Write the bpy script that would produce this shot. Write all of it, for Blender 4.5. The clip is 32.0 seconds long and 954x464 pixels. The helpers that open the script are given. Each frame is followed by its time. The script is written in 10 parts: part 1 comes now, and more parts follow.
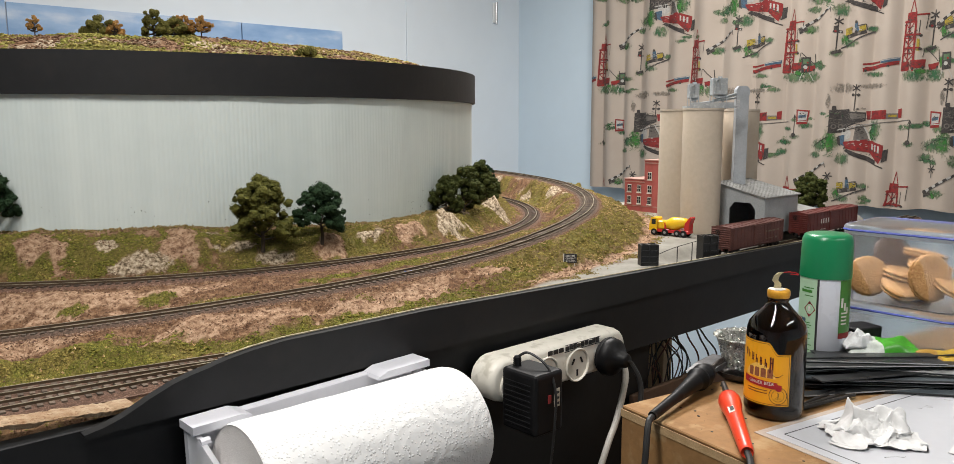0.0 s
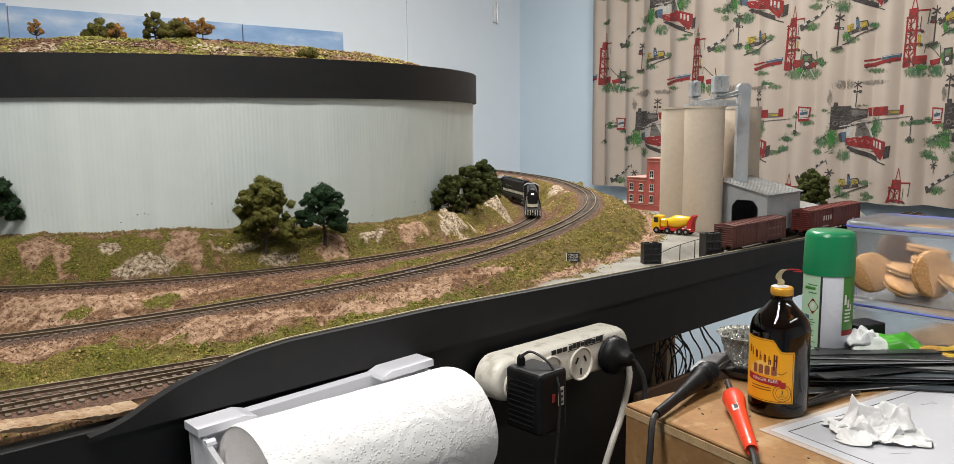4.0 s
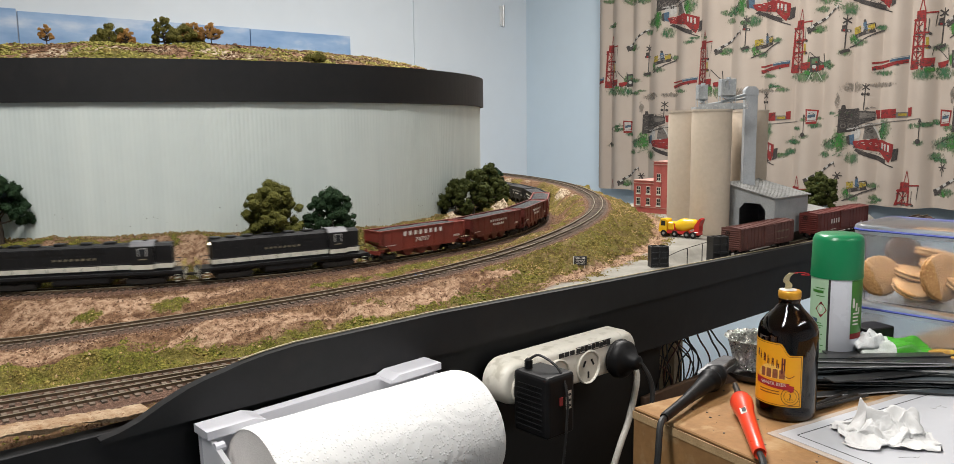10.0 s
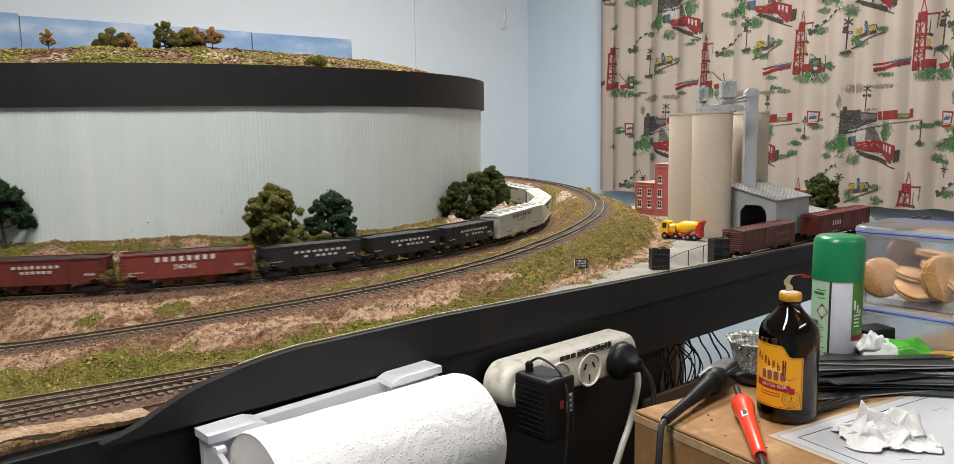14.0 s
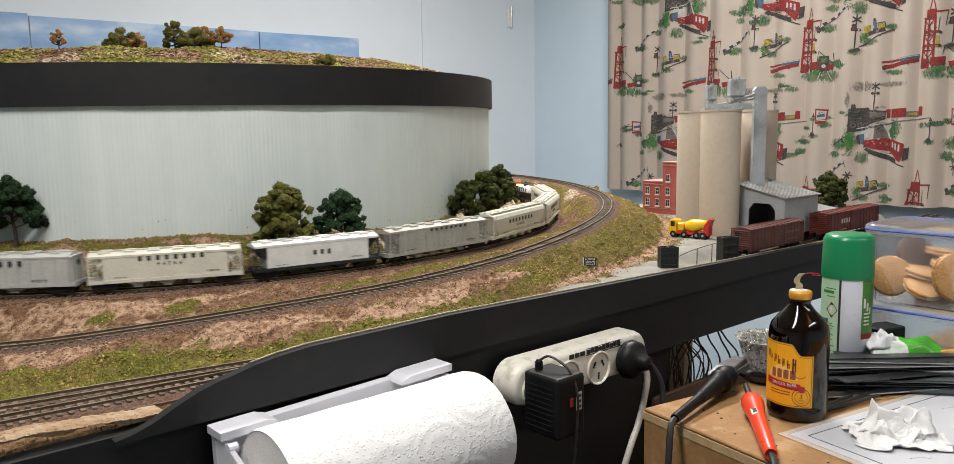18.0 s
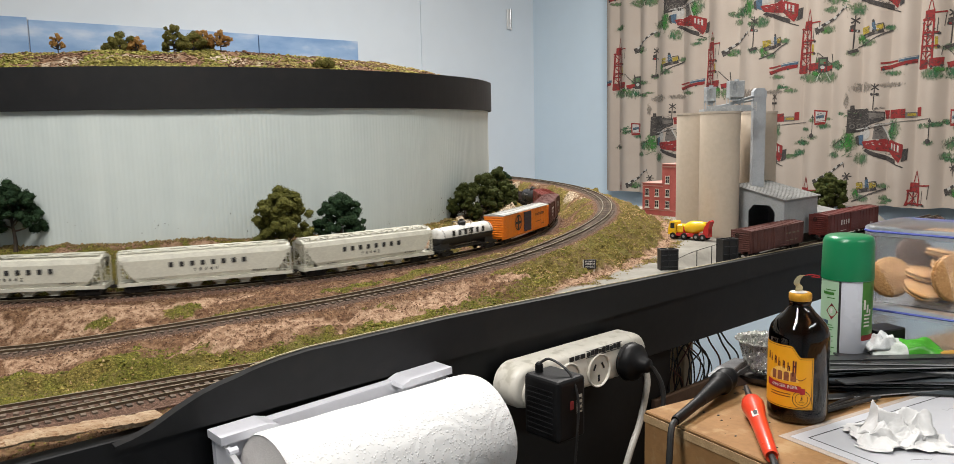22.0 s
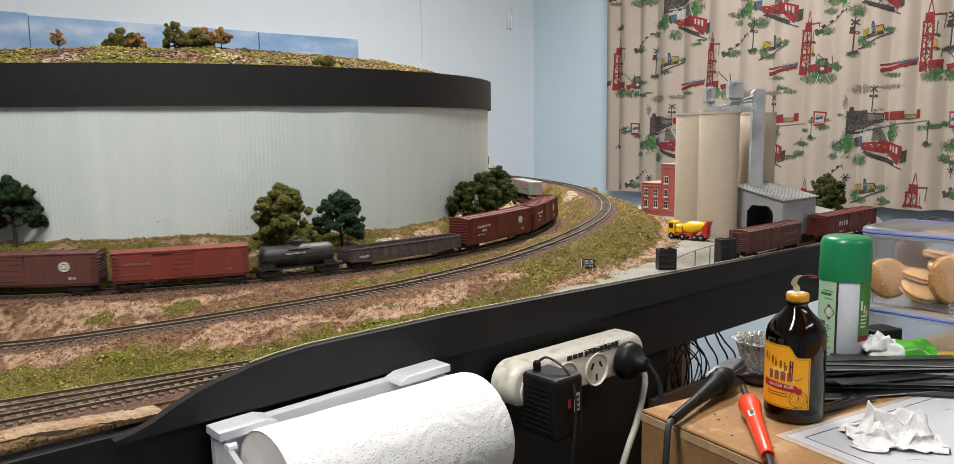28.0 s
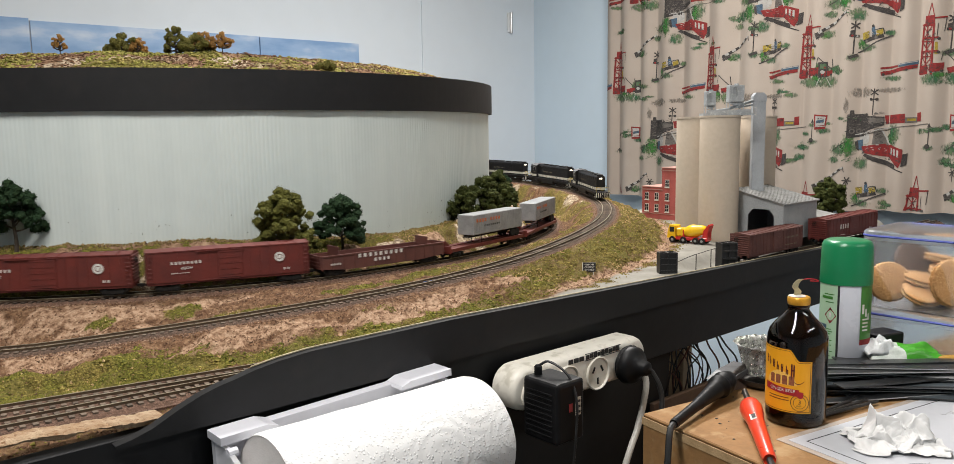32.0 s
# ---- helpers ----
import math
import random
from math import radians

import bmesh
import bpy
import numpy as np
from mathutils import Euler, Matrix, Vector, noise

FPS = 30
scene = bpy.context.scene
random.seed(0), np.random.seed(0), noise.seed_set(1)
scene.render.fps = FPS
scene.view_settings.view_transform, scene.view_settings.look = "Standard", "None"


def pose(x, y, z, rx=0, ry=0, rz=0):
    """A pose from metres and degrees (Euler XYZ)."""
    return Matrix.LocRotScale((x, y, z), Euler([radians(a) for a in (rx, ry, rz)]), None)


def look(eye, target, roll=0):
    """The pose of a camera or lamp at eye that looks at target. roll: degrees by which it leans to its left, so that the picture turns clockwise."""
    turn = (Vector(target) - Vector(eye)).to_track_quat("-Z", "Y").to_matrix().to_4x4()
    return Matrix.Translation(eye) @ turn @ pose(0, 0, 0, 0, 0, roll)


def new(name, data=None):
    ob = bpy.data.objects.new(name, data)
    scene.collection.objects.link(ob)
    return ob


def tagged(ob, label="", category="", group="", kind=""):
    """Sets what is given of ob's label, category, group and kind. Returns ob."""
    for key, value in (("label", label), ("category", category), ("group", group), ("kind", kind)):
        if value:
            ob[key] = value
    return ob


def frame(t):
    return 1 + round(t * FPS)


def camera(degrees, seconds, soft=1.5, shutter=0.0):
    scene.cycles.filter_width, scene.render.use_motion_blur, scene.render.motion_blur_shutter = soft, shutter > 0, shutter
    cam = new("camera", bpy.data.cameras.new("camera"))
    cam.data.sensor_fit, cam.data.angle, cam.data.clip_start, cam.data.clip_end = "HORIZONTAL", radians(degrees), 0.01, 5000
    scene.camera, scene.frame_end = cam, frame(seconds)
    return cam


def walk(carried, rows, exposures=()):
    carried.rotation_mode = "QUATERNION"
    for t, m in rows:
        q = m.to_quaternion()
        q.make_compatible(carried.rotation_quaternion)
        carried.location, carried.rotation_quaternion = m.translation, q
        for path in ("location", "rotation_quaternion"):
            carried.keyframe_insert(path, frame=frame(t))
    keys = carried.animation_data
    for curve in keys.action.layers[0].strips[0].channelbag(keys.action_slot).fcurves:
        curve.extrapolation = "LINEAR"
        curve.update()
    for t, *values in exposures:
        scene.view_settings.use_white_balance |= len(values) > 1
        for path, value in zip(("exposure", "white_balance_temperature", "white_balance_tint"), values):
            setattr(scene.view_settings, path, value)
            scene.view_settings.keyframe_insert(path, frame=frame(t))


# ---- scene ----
cam = camera(61.8, 32.0, soft=0.8, shutter=0.6)
PATH = [
    (0, (0.0, -0.002, 1.35), (1.334, 1.462, 1.075), -0.1),
    (0.5, (0.0, -0.001, 1.35), (1.335, 1.463, 1.076), -0.4),
    (1, (0.0, -0.001, 1.351), (1.335, 1.463, 1.079), -0.5),
    (1.5, (0.0, -0.003, 1.351), (1.335, 1.461, 1.078), -0.3),
    (2, (0.001, -0.003, 1.35), (1.336, 1.462, 1.079), -0.2),
    (2.5, (-0.001, -0.003, 1.351), (1.331, 1.464, 1.078), -0.3),
    (3, (-0.001, -0.002, 1.351), (1.331, 1.465, 1.077), -0.6),
    (3.5, (-0.001, -0.002, 1.35), (1.33, 1.466, 1.075), -0.6),
    (5.5, (-0.001, -0.002, 1.351), (1.331, 1.465, 1.074), -0.5),
    (6, (-0.001, -0.002, 1.351), (1.333, 1.463, 1.079), -0.6),
    (6.5, (-0.001, -0.003, 1.351), (1.332, 1.463, 1.078), -0.5),
    (7, (-0.001, -0.004, 1.351), (1.331, 1.463, 1.079), -0.4),
    (7.5, (-0.001, -0.004, 1.35), (1.328, 1.466, 1.077), -0.5),
    (8, (-0.001, -0.003, 1.352), (1.328, 1.467, 1.082), -0.8),
    (8.5, (-0.002, -0.003, 1.353), (1.326, 1.47, 1.087), -1.0),
    (9, (-0.002, -0.004, 1.351), (1.319, 1.474, 1.085), -0.8),
    (9.5, (-0.003, -0.004, 1.35), (1.317, 1.475, 1.083), -0.5),
    (10, (-0.003, -0.003, 1.351), (1.316, 1.477, 1.083), -0.7),
    (10.5, (-0.003, -0.002, 1.353), (1.317, 1.478, 1.092), -0.8),
    (11, (-0.003, -0.005, 1.353), (1.317, 1.475, 1.091), -0.7),
    (11.5, (-0.002, -0.004, 1.352), (1.318, 1.475, 1.092), -0.6),
    (12, (-0.004, -0.004, 1.353), (1.319, 1.473, 1.093), -0.8),
    (12.5, (-0.004, -0.003, 1.354), (1.319, 1.475, 1.098), -0.9),
    (13, (-0.005, -0.003, 1.353), (1.316, 1.477, 1.099), -0.9),
    (13.5, (-0.003, -0.004, 1.353), (1.309, 1.483, 1.096), -0.9),
    (14, (-0.002, -0.005, 1.352), (1.313, 1.479, 1.09), -0.9),
    (14.5, (-0.003, -0.005, 1.352), (1.313, 1.477, 1.089), -0.8),
    (16.5, (-0.005, -0.005, 1.35), (1.312, 1.478, 1.09), -0.5),
    (17, (-0.005, -0.004, 1.351), (1.305, 1.483, 1.084), -0.5),
    (17.5, (-0.006, -0.003, 1.353), (1.3, 1.489, 1.087), -1.1),
    (18, (-0.006, -0.004, 1.352), (1.297, 1.49, 1.087), -1.0),
    (18.5, (-0.006, -0.003, 1.351), (1.297, 1.49, 1.083), -0.7),
    (19, (-0.006, -0.005, 1.351), (1.302, 1.484, 1.083), -0.6),
    (19.5, (-0.006, -0.004, 1.352), (1.303, 1.484, 1.086), -0.8),
    (20, (-0.006, -0.004, 1.355), (1.307, 1.483, 1.102), -1.0),
    (20.5, (-0.007, -0.006, 1.354), (1.304, 1.485, 1.111), -0.9),
    (21, (-0.005, -0.006, 1.353), (1.305, 1.484, 1.104), -0.8),
    (21.5, (-0.006, -0.005, 1.352), (1.302, 1.486, 1.097), -0.8),
    (22, (-0.006, -0.004, 1.353), (1.298, 1.49, 1.093), -1.2),
    (22.5, (-0.006, -0.004, 1.352), (1.299, 1.488, 1.091), -1.1),
    (23, (-0.007, -0.004, 1.352), (1.299, 1.487, 1.089), -0.7),
    (23.5, (-0.008, -0.005, 1.351), (1.297, 1.488, 1.086), -0.7),
    (24, (-0.007, -0.005, 1.352), (1.297, 1.488, 1.086), -0.8),
    (24.5, (-0.007, -0.004, 1.354), (1.3, 1.488, 1.092), -1.3),
    (25, (-0.006, -0.004, 1.352), (1.301, 1.487, 1.09), -1.1),
    (25.5, (-0.007, -0.005, 1.352), (1.296, 1.488, 1.087), -0.9),
    (27.5, (-0.007, -0.007, 1.352), (1.298, 1.487, 1.092), -1.0),
    (28, (-0.008, -0.006, 1.353), (1.298, 1.486, 1.09), -0.8),
    (28.5, (-0.008, -0.006, 1.353), (1.297, 1.487, 1.094), -1.0),
    (29, (-0.008, -0.004, 1.354), (1.299, 1.488, 1.102), -1.3),
    (29.5, (-0.008, -0.006, 1.353), (1.297, 1.488, 1.1), -1.1),
    (30, (-0.009, -0.006, 1.352), (1.296, 1.488, 1.096), -0.8),
    (30.5, (-0.008, -0.006, 1.352), (1.296, 1.488, 1.094), -0.9),
    (31, (-0.009, -0.006, 1.353), (1.295, 1.488, 1.096), -1.0),
    (31.5, (-0.009, -0.006, 1.354), (1.297, 1.488, 1.103), -1.2),
    (32, (-0.008, -0.006, 1.353), (1.297, 1.488, 1.1), -0.9),
]
walk(cam, [(t, look(e, g, r)) for t, e, g, r in PATH])

# ---------------------------------------------------------------- world and lights
world = bpy.data.worlds.new("world")
scene.world = world
world.use_nodes = True
world.node_tree.nodes["Background"].inputs[0].default_value = (0.75, 0.82, 0.9, 1)
world.node_tree.nodes["Background"].inputs[1].default_value = 0.05
scene.view_settings.exposure = 0.0

CX, CY = 0.6624, 1.7388      # centre of the round hill
RA, RB, RW = 0.802, 0.929, 0.674
ZA, ZY = 1.158, 1.150        # rail level of the inner line, yard level
YF = 0.640                   # front face of the fascia
XW, YW, CEIL = 2.746, 2.714, 2.45


def tube_light(name, x, y, z, w, d, power, rz):
    lamp = bpy.data.lights.new(name, "AREA")
    lamp.shape, lamp.size, lamp.size_y, lamp.energy, lamp.color = "RECTANGLE", w, d, power, (1.0, 0.965, 0.925)
    ob = new(name, lamp)
    ob.matrix_world = pose(x, y, z, 0, 0, rz)
    return ob


tube_light("ceiling_lamp", -0.10, 0.42, CEIL - 0.06, 1.2, 0.16, 28, 0)
# added fill above the layout, brightens the far corner and north wall
tube_light("ceiling_lamp", 1.5, 1.32, CEIL - 0.06, 1.2, 0.16, 45, 0)
# unseen lamp placed to lift the right side of the round sheet
tube_light("ceiling_lamp", 1.1, -0.85, CEIL - 0.06, 1.2, 0.16, 11, 0)

# ---------------------------------------------------------------- materials
MATS = {}


def surf(name, c1, c2=None, scale=30.0, rough=0.6, bump=0.15, metal=0.0, c3=None, rand=0.0, detail=6.0, dist=0.002,
         clear=0.0, fine=None, spec=0.5, mott=0.35):
    """A node material: two scales of noise between c1 and c2, spots of c3, fine relief."""
    if name in MATS:
        return MATS[name]
    m = bpy.data.materials.new(name)
    m.use_nodes = True
    nt = m.node_tree
    b = nt.nodes["Principled BSDF"]
    tc = nt.nodes.new("ShaderNodeTexCoord")
    n1 = nt.nodes.new("ShaderNodeTexNoise")
    n1.inputs["Scale"].default_value, n1.inputs["Detail"].default_value = scale, detail
    n2 = nt.nodes.new("ShaderNodeTexNoise")
    n2.inputs["Scale"].default_value, n2.inputs["Detail"].default_value = fine or scale * 9, 3.0
    nt.links.new(tc.outputs["Object"], n1.inputs["Vector"])
    nt.links.new(tc.outputs["Object"], n2.inputs["Vector"])
    c2 = c2 or tuple(v * 0.8 for v in c1)
    ramp = nt.nodes.new("ShaderNodeValToRGB")
    ramp.color_ramp.elements[0].position, ramp.color_ramp.elements[1].position = 0.36, 0.64
    ramp.color_ramp.elements[0].color, ramp.color_ramp.elements[1].color = (*c1, 1), (*c2, 1)
    nt.links.new(n1.outputs["Fac"], ramp.inputs["Fac"])
    col = ramp.outputs["Color"]
    mix = nt.nodes.new("ShaderNodeMix")
    mix.data_type, mix.blend_type = "RGBA", "MULTIPLY"
    mix.inputs["Factor"].default_value = mott
    nt.links.new(col, mix.inputs["A"])
    r2 = nt.nodes.new("ShaderNodeMapRange")
    r2.inputs["From Min"].default_value, r2.inputs["From Max"].default_value = 0.3, 0.7
    r2.inputs["To Min"].default_value, r2.inputs["To Max"].default_value = 0.65, 1.15
    nt.links.new(n2.outputs["Fac"], r2.inputs["Value"])
    comb = nt.nodes.new("ShaderNodeCombineColor")
    for k in range(3):
        nt.links.new(r2.outputs["Result"], comb.inputs[k])
    nt.links.new(comb.outputs["Color"], mix.inputs["B"])
    col = mix.outputs["Result"]
    if c3:
        n3 = nt.nodes.new("ShaderNodeTexNoise")
        n3.inputs["Scale"].default_value, n3.inputs["Detail"].default_value = scale * 2.7, 5.0
        nt.links.new(tc.outputs["Object"], n3.inputs["Vector"])
        r3 = nt.nodes.new("ShaderNodeMapRange")
        r3.inputs["From Min"].default_value, r3.inputs["From Max"].default_value = 0.55, 0.68
        nt.links.new(n3.outputs["Fac"], r3.inputs["Value"])
        m3 = nt.nodes.new("ShaderNodeMix")
        m3.data_type = "RGBA"
        m3.inputs["B"].default_value = (*c3, 1)
        nt.links.new(r3.outputs["Result"], m3.inputs["Factor"])
        nt.links.new(col, m3.inputs["A"])
        col = m3.outputs["Result"]
    if rand:
        oi = nt.nodes.new("ShaderNodeObjectInfo")
        hs = nt.nodes.new("ShaderNodeHueSaturation")
        rr = nt.nodes.new("ShaderNodeMapRange")
        rr.inputs["To Min"].default_value, rr.inputs["To Max"].default_value = 1 - rand, 1 + rand
        nt.links.new(oi.outputs["Random"], rr.inputs["Value"])
        nt.links.new(rr.outputs["Result"], hs.inputs["Value"])
        nt.links.new(col, hs.inputs["Color"])
        col = hs.outputs["Color"]
    nt.links.new(col, b.inputs["Base Color"])
    b.inputs["Metallic"].default_value = metal
    b.inputs["Specular IOR Level"].default_value = spec
    rg = nt.nodes.new("ShaderNodeMapRange")
    rg.inputs["To Min"].default_value, rg.inputs["To Max"].default_value = max(0.03, rough - 0.1), min(1, rough + 0.1)
    nt.links.new(n1.outputs["Fac"], rg.inputs["Value"])
    nt.links.new(rg.outputs["Result"], b.inputs["Roughness"])
    b.inputs["Coat Weight"].default_value = clear
    if bump:
        bp = nt.nodes.new("ShaderNodeBump")
        bp.inputs["Strength"].default_value, bp.inputs["Distance"].default_value = bump, dist
        nt.links.new(n2.outputs["Fac"], bp.inputs["Height"])
        nt.links.new(bp.outputs["Normal"], b.inputs["Normal"])
    MATS[name] = m
    return m


def glassy(name, colour, rough=0.05, ior=1.45, alpha=1.0, trans=1.0):
    m = bpy.data.materials.new(name)
    m.use_nodes = True
    b = m.node_tree.nodes["Principled BSDF"]
    b.inputs["Base Color"].default_value = (*colour, 1)
    b.inputs["Roughness"].default_value, b.inputs["IOR"].default_value = rough, ior
    b.inputs["Transmission Weight"].default_value = trans
    b.inputs["Alpha"].default_value = alpha
    return m


def glow(name, colour, strength):
    m = bpy.data.materials.new(name)
    m.use_nodes = True
    b = m.node_tree.nodes["Principled BSDF"]
    b.inputs["Emission Color"].default_value = (*colour, 1)
    b.inputs["Emission Strength"].default_value = strength
    return m


WALLBLUE = surf("blue_paint", (0.60, 0.71, 0.80), (0.585, 0.695, 0.785), 1.5, 0.7, 0.04, mott=0.04)
WALLGREY = surf("grey_blue_paint", (0.67, 0.73, 0.785), (0.655, 0.715, 0.77), 1.5, 0.7, 0.04, mott=0.04)
CEILWHITE = surf("ceiling_white", (0.8, 0.8, 0.78), (0.77, 0.77, 0.75), 3, 0.9, 0.1)
FLOORMAT = surf("floor_carpet", (0.12, 0.11, 0.1), (0.09, 0.085, 0.08), 60, 0.95, 0.5)
BLACKPAINT = surf("black_paint", (0.0115, 0.0115, 0.0125), (0.015, 0.015, 0.0155), 9, 0.6, 0.08, spec=0.3, c3=(0.016, 0.015, 0.015))
FLATBLACK = surf("flat_black", (0.008, 0.008, 0.008), (0.012, 0.012, 0.012), 12, 0.8, 0.1)
def sheet_material():
    """Pale plastic sheet with soft upright bands of slightly darker and lighter tone."""
    m = surf("corrugated_sheet", (0.635, 0.685, 0.668), (0.61, 0.665, 0.65), 4, 0.42, 0.02, mott=0.06)
    nt = m.node_tree
    b = nt.nodes["Principled BSDF"]
    old = b.inputs["Base Color"].links[0].from_socket
    tc = nt.nodes.new("ShaderNodeTexCoord")
    mp = nt.nodes.new("ShaderNodeMapping")
    mp.inputs["Scale"].default_value = (1.0, 1.0, 0.06)
    nt.links.new(tc.outputs["Object"], mp.inputs["Vector"])
    n = nt.nodes.new("ShaderNodeTexNoise")
    n.inputs["Scale"].default_value, n.inputs["Detail"].default_value = 26, 4
    nt.links.new(mp.outputs["Vector"], n.inputs["Vector"])
    r = nt.nodes.new("ShaderNodeValToRGB")
    r.color_ramp.elements[0].position, r.color_ramp.elements[1].position = 0.35, 0.68
    r.color_ramp.elements[0].color, r.color_ramp.elements[1].color = (0.90, 0.915, 0.91, 1), (1.0, 1.0, 0.985, 1)
    nt.links.new(n.outputs["Fac"], r.inputs["Fac"])
    x = nt.nodes.new("ShaderNodeMix")
    x.data_type, x.blend_type = "RGBA", "MULTIPLY"
    x.inputs["Factor"].default_value = 1.0
    nt.links.new(old, x.inputs["A"])
    nt.links.new(r.outputs["Color"], x.inputs["B"])
    nt.links.new(x.outputs["Result"], b.inputs["Base Color"])
    return m


GREYSHEET = sheet_material()
RAIL = surf("rail_steel", (0.105, 0.070, 0.042), (0.070, 0.046, 0.028), 60, 0.5, 0.1, metal=0.2)
RAILTOP = surf("rail_top", (0.40, 0.35, 0.25), (0.26, 0.21, 0.14), 60, 0.35, 0.03, metal=0.35)
TIE = surf("tie_wood", (0.085, 0.055, 0.036), (0.050, 0.034, 0.024), 200, 0.8, 0.3, rand=0.35)
BALLAST = surf("ballast", (0.155, 0.085, 0.055), (0.095, 0.052, 0.034), 250, 0.95, 1.0, c3=(0.24, 0.145, 0.10), fine=900)
BALLAST_DARK = surf("ballast_dark", (0.125, 0.076, 0.050), (0.075, 0.046, 0.032), 250, 0.95, 1.0, c3=(0.19, 0.125, 0.09), fine=900)
TIE_PALE = surf("tie_grey", (0.135, 0.100, 0.072), (0.085, 0.062, 0.046), 200, 0.8, 0.3, rand=0.35)


# ---------------------------------------------------------------- mesh helpers
def mesh_of(name, bm, mats, smooth=False):
    me = bpy.data.meshes.new(name)
    bm.to_mesh(me)
    bm.free()
    for m in (mats if isinstance(mats, (list, tuple)) else [mats]):
        me.materials.append(m)
    if smooth:
        me.polygons.foreach_set("use_smooth", [True] * len(me.polygons))
    return me


def part(name, bm, material, parent=None, label="", smooth=False, at=None):
    """Links a bmesh (or a ready mesh) as one mesh object under a thing or a part."""
    me = mesh_of(name, bm, material, smooth) if isinstance(bm, bmesh.types.BMesh) else bm
    ob = new(name, me)
    if parent is not None:
        ob.parent = parent
    if at is not None:
        ob.matrix_basis = at
    if label:
        ob["label"] = label
    return ob


def sides(name, bm, mats, parent, label="", by="y"):
    """Like part(), but one object for each side: pieces apart in x, y or both become parts of their own."""
    seen, groups = set(), {}
    for f0 in bm.faces:
        if f0 in seen:
            continue
        stack, piece = [f0], []
        seen.add(f0)
        while stack:
            f = stack.pop()
            piece.append(f)
            for v in f.verts:
                for g in v.link_faces:
                    if g not in seen:
                        seen.add(g)
                        stack.append(g)
        c = sum((f.calc_center_median() for f in piece), Vector()) / len(piece)
        key = tuple((1 if c["xyz".index(a)] > 1e-5 else -1 if c["xyz".index(a)] < -1e-5 else 0) for a in by)
        groups.setdefault(key, []).extend(piece)
    out = []
    for fs in groups.values():
        nb, vm = bmesh.new(), {}
        for f in fs:
            for v in f.verts:
                if v not in vm:
                    vm[v] = nb.verts.new(v.co)
            nb.faces.new([vm[v] for v in f.verts]).material_index = f.material_index
        out.append(part(name, nb, mats, parent, label))
    bm.free()
    return out


def thing(name, label, category, m=None, group="", kind=""):
    ob = new(name)
    ob.empty_display_size = 0.02
    if m is not None:
        ob.matrix_basis = m
    return tagged(ob, label, category, group, kind)


def box(bm, x0, x1, y0, y1, z0, z1, bevel=0.0, m=None, mi=0, seg=1):
    vs = [bm.verts.new((x, y, z)) for x in (x0, x1) for y in (y0, y1) for z in (z0, z1)]
    q = [(0, 1, 3, 2), (4, 6, 7, 5), (0, 4, 5, 1), (2, 3, 7, 6), (0, 2, 6, 4), (1, 5, 7, 3)]
    fs = [bm.faces.new([vs[i] for i in f]) for f in q]
    for f in fs:
        f.material_index = mi
    if bevel:
        es = list({e for f in fs for e in f.edges})
        r = bmesh.ops.bevel(bm, geom=es, offset=bevel, segments=seg, affect="EDGES", profile=0.5)
        vs = list({v for f in r["faces"] for v in f.verts} | {v for v in vs if v.is_valid})
        for f in r["faces"]:
            f.material_index = mi
    if m is not None:
        for v in vs:
            v.co = m @ v.co
    return vs


def prism(bm, pts, y0, y1, mi=0, axis="y", m=None):
    """Extrudes a closed outline in x,z (or y,z / x,y) between y0 and y1."""
    def co(p, d):
        a, b = p
        v = Vector((a, d, b)) if axis == "y" else Vector((d, a, b)) if axis == "x" else Vector((a, b, d))
        return m @ v if m is not None else v
    a = [bm.verts.new(co(p, y0)) for p in pts]
    b = [bm.verts.new(co(p, y1)) for p in pts]
    n = len(pts)
    fs = [bm.faces.new(a), bm.faces.new(b[::-1])]
    for i in range(n):
        fs.append(bm.faces.new((a[i], b[i], b[(i + 1) % n], a[(i + 1) % n])))
    for f in fs:
        f.material_index = mi
    bmesh.ops.recalc_face_normals(bm, faces=fs)
    return fs


def lathe(bm, prof, seg=32, m=None, mi=0, sx=1.0, sy=1.0):
    """Turns (radius, height) pairs round z."""
    rings = []
    for r, z in prof:
        if r < 1e-6:
            rings.append([bm.verts.new((m @ Vector((0, 0, z))) if m is not None else (0, 0, z))])
            continue
        ring = []
        for i in range(seg):
            a = 2 * math.pi * i / seg
            v = Vector((r * sx * math.cos(a), r * sy * math.sin(a), z))
            ring.append(bm.verts.new(m @ v if m is not None else v))
        rings.append(ring)
    for p, q in zip(rings, rings[1:]):
        for i in range(seg):
            j = (i + 1) % seg
            if len(p) == 1 and len(q) == 1:
                continue
            if len(p) == 1:
                f = bm.faces.new((p[0], q[i], q[j]))
            elif len(q) == 1:
                f = bm.faces.new((p[i], p[j], q[0]))
            else:
                f = bm.faces.new((p[i], p[j], q[j], q[i]))
            f.material_index = mi
    return rings


def rod(bm, a, b, r, seg=8, mi=0, r2=None):
    a, b = Vector(a), Vector(b)
    d = b - a
    m = Matrix.Translation(a) @ d.to_track_quat("Z", "Y").to_matrix().to_4x4()
    lathe(bm, [(0, 0), (r, 0), (r if r2 is None else r2, d.length), (0, d.length)], seg, m, mi)


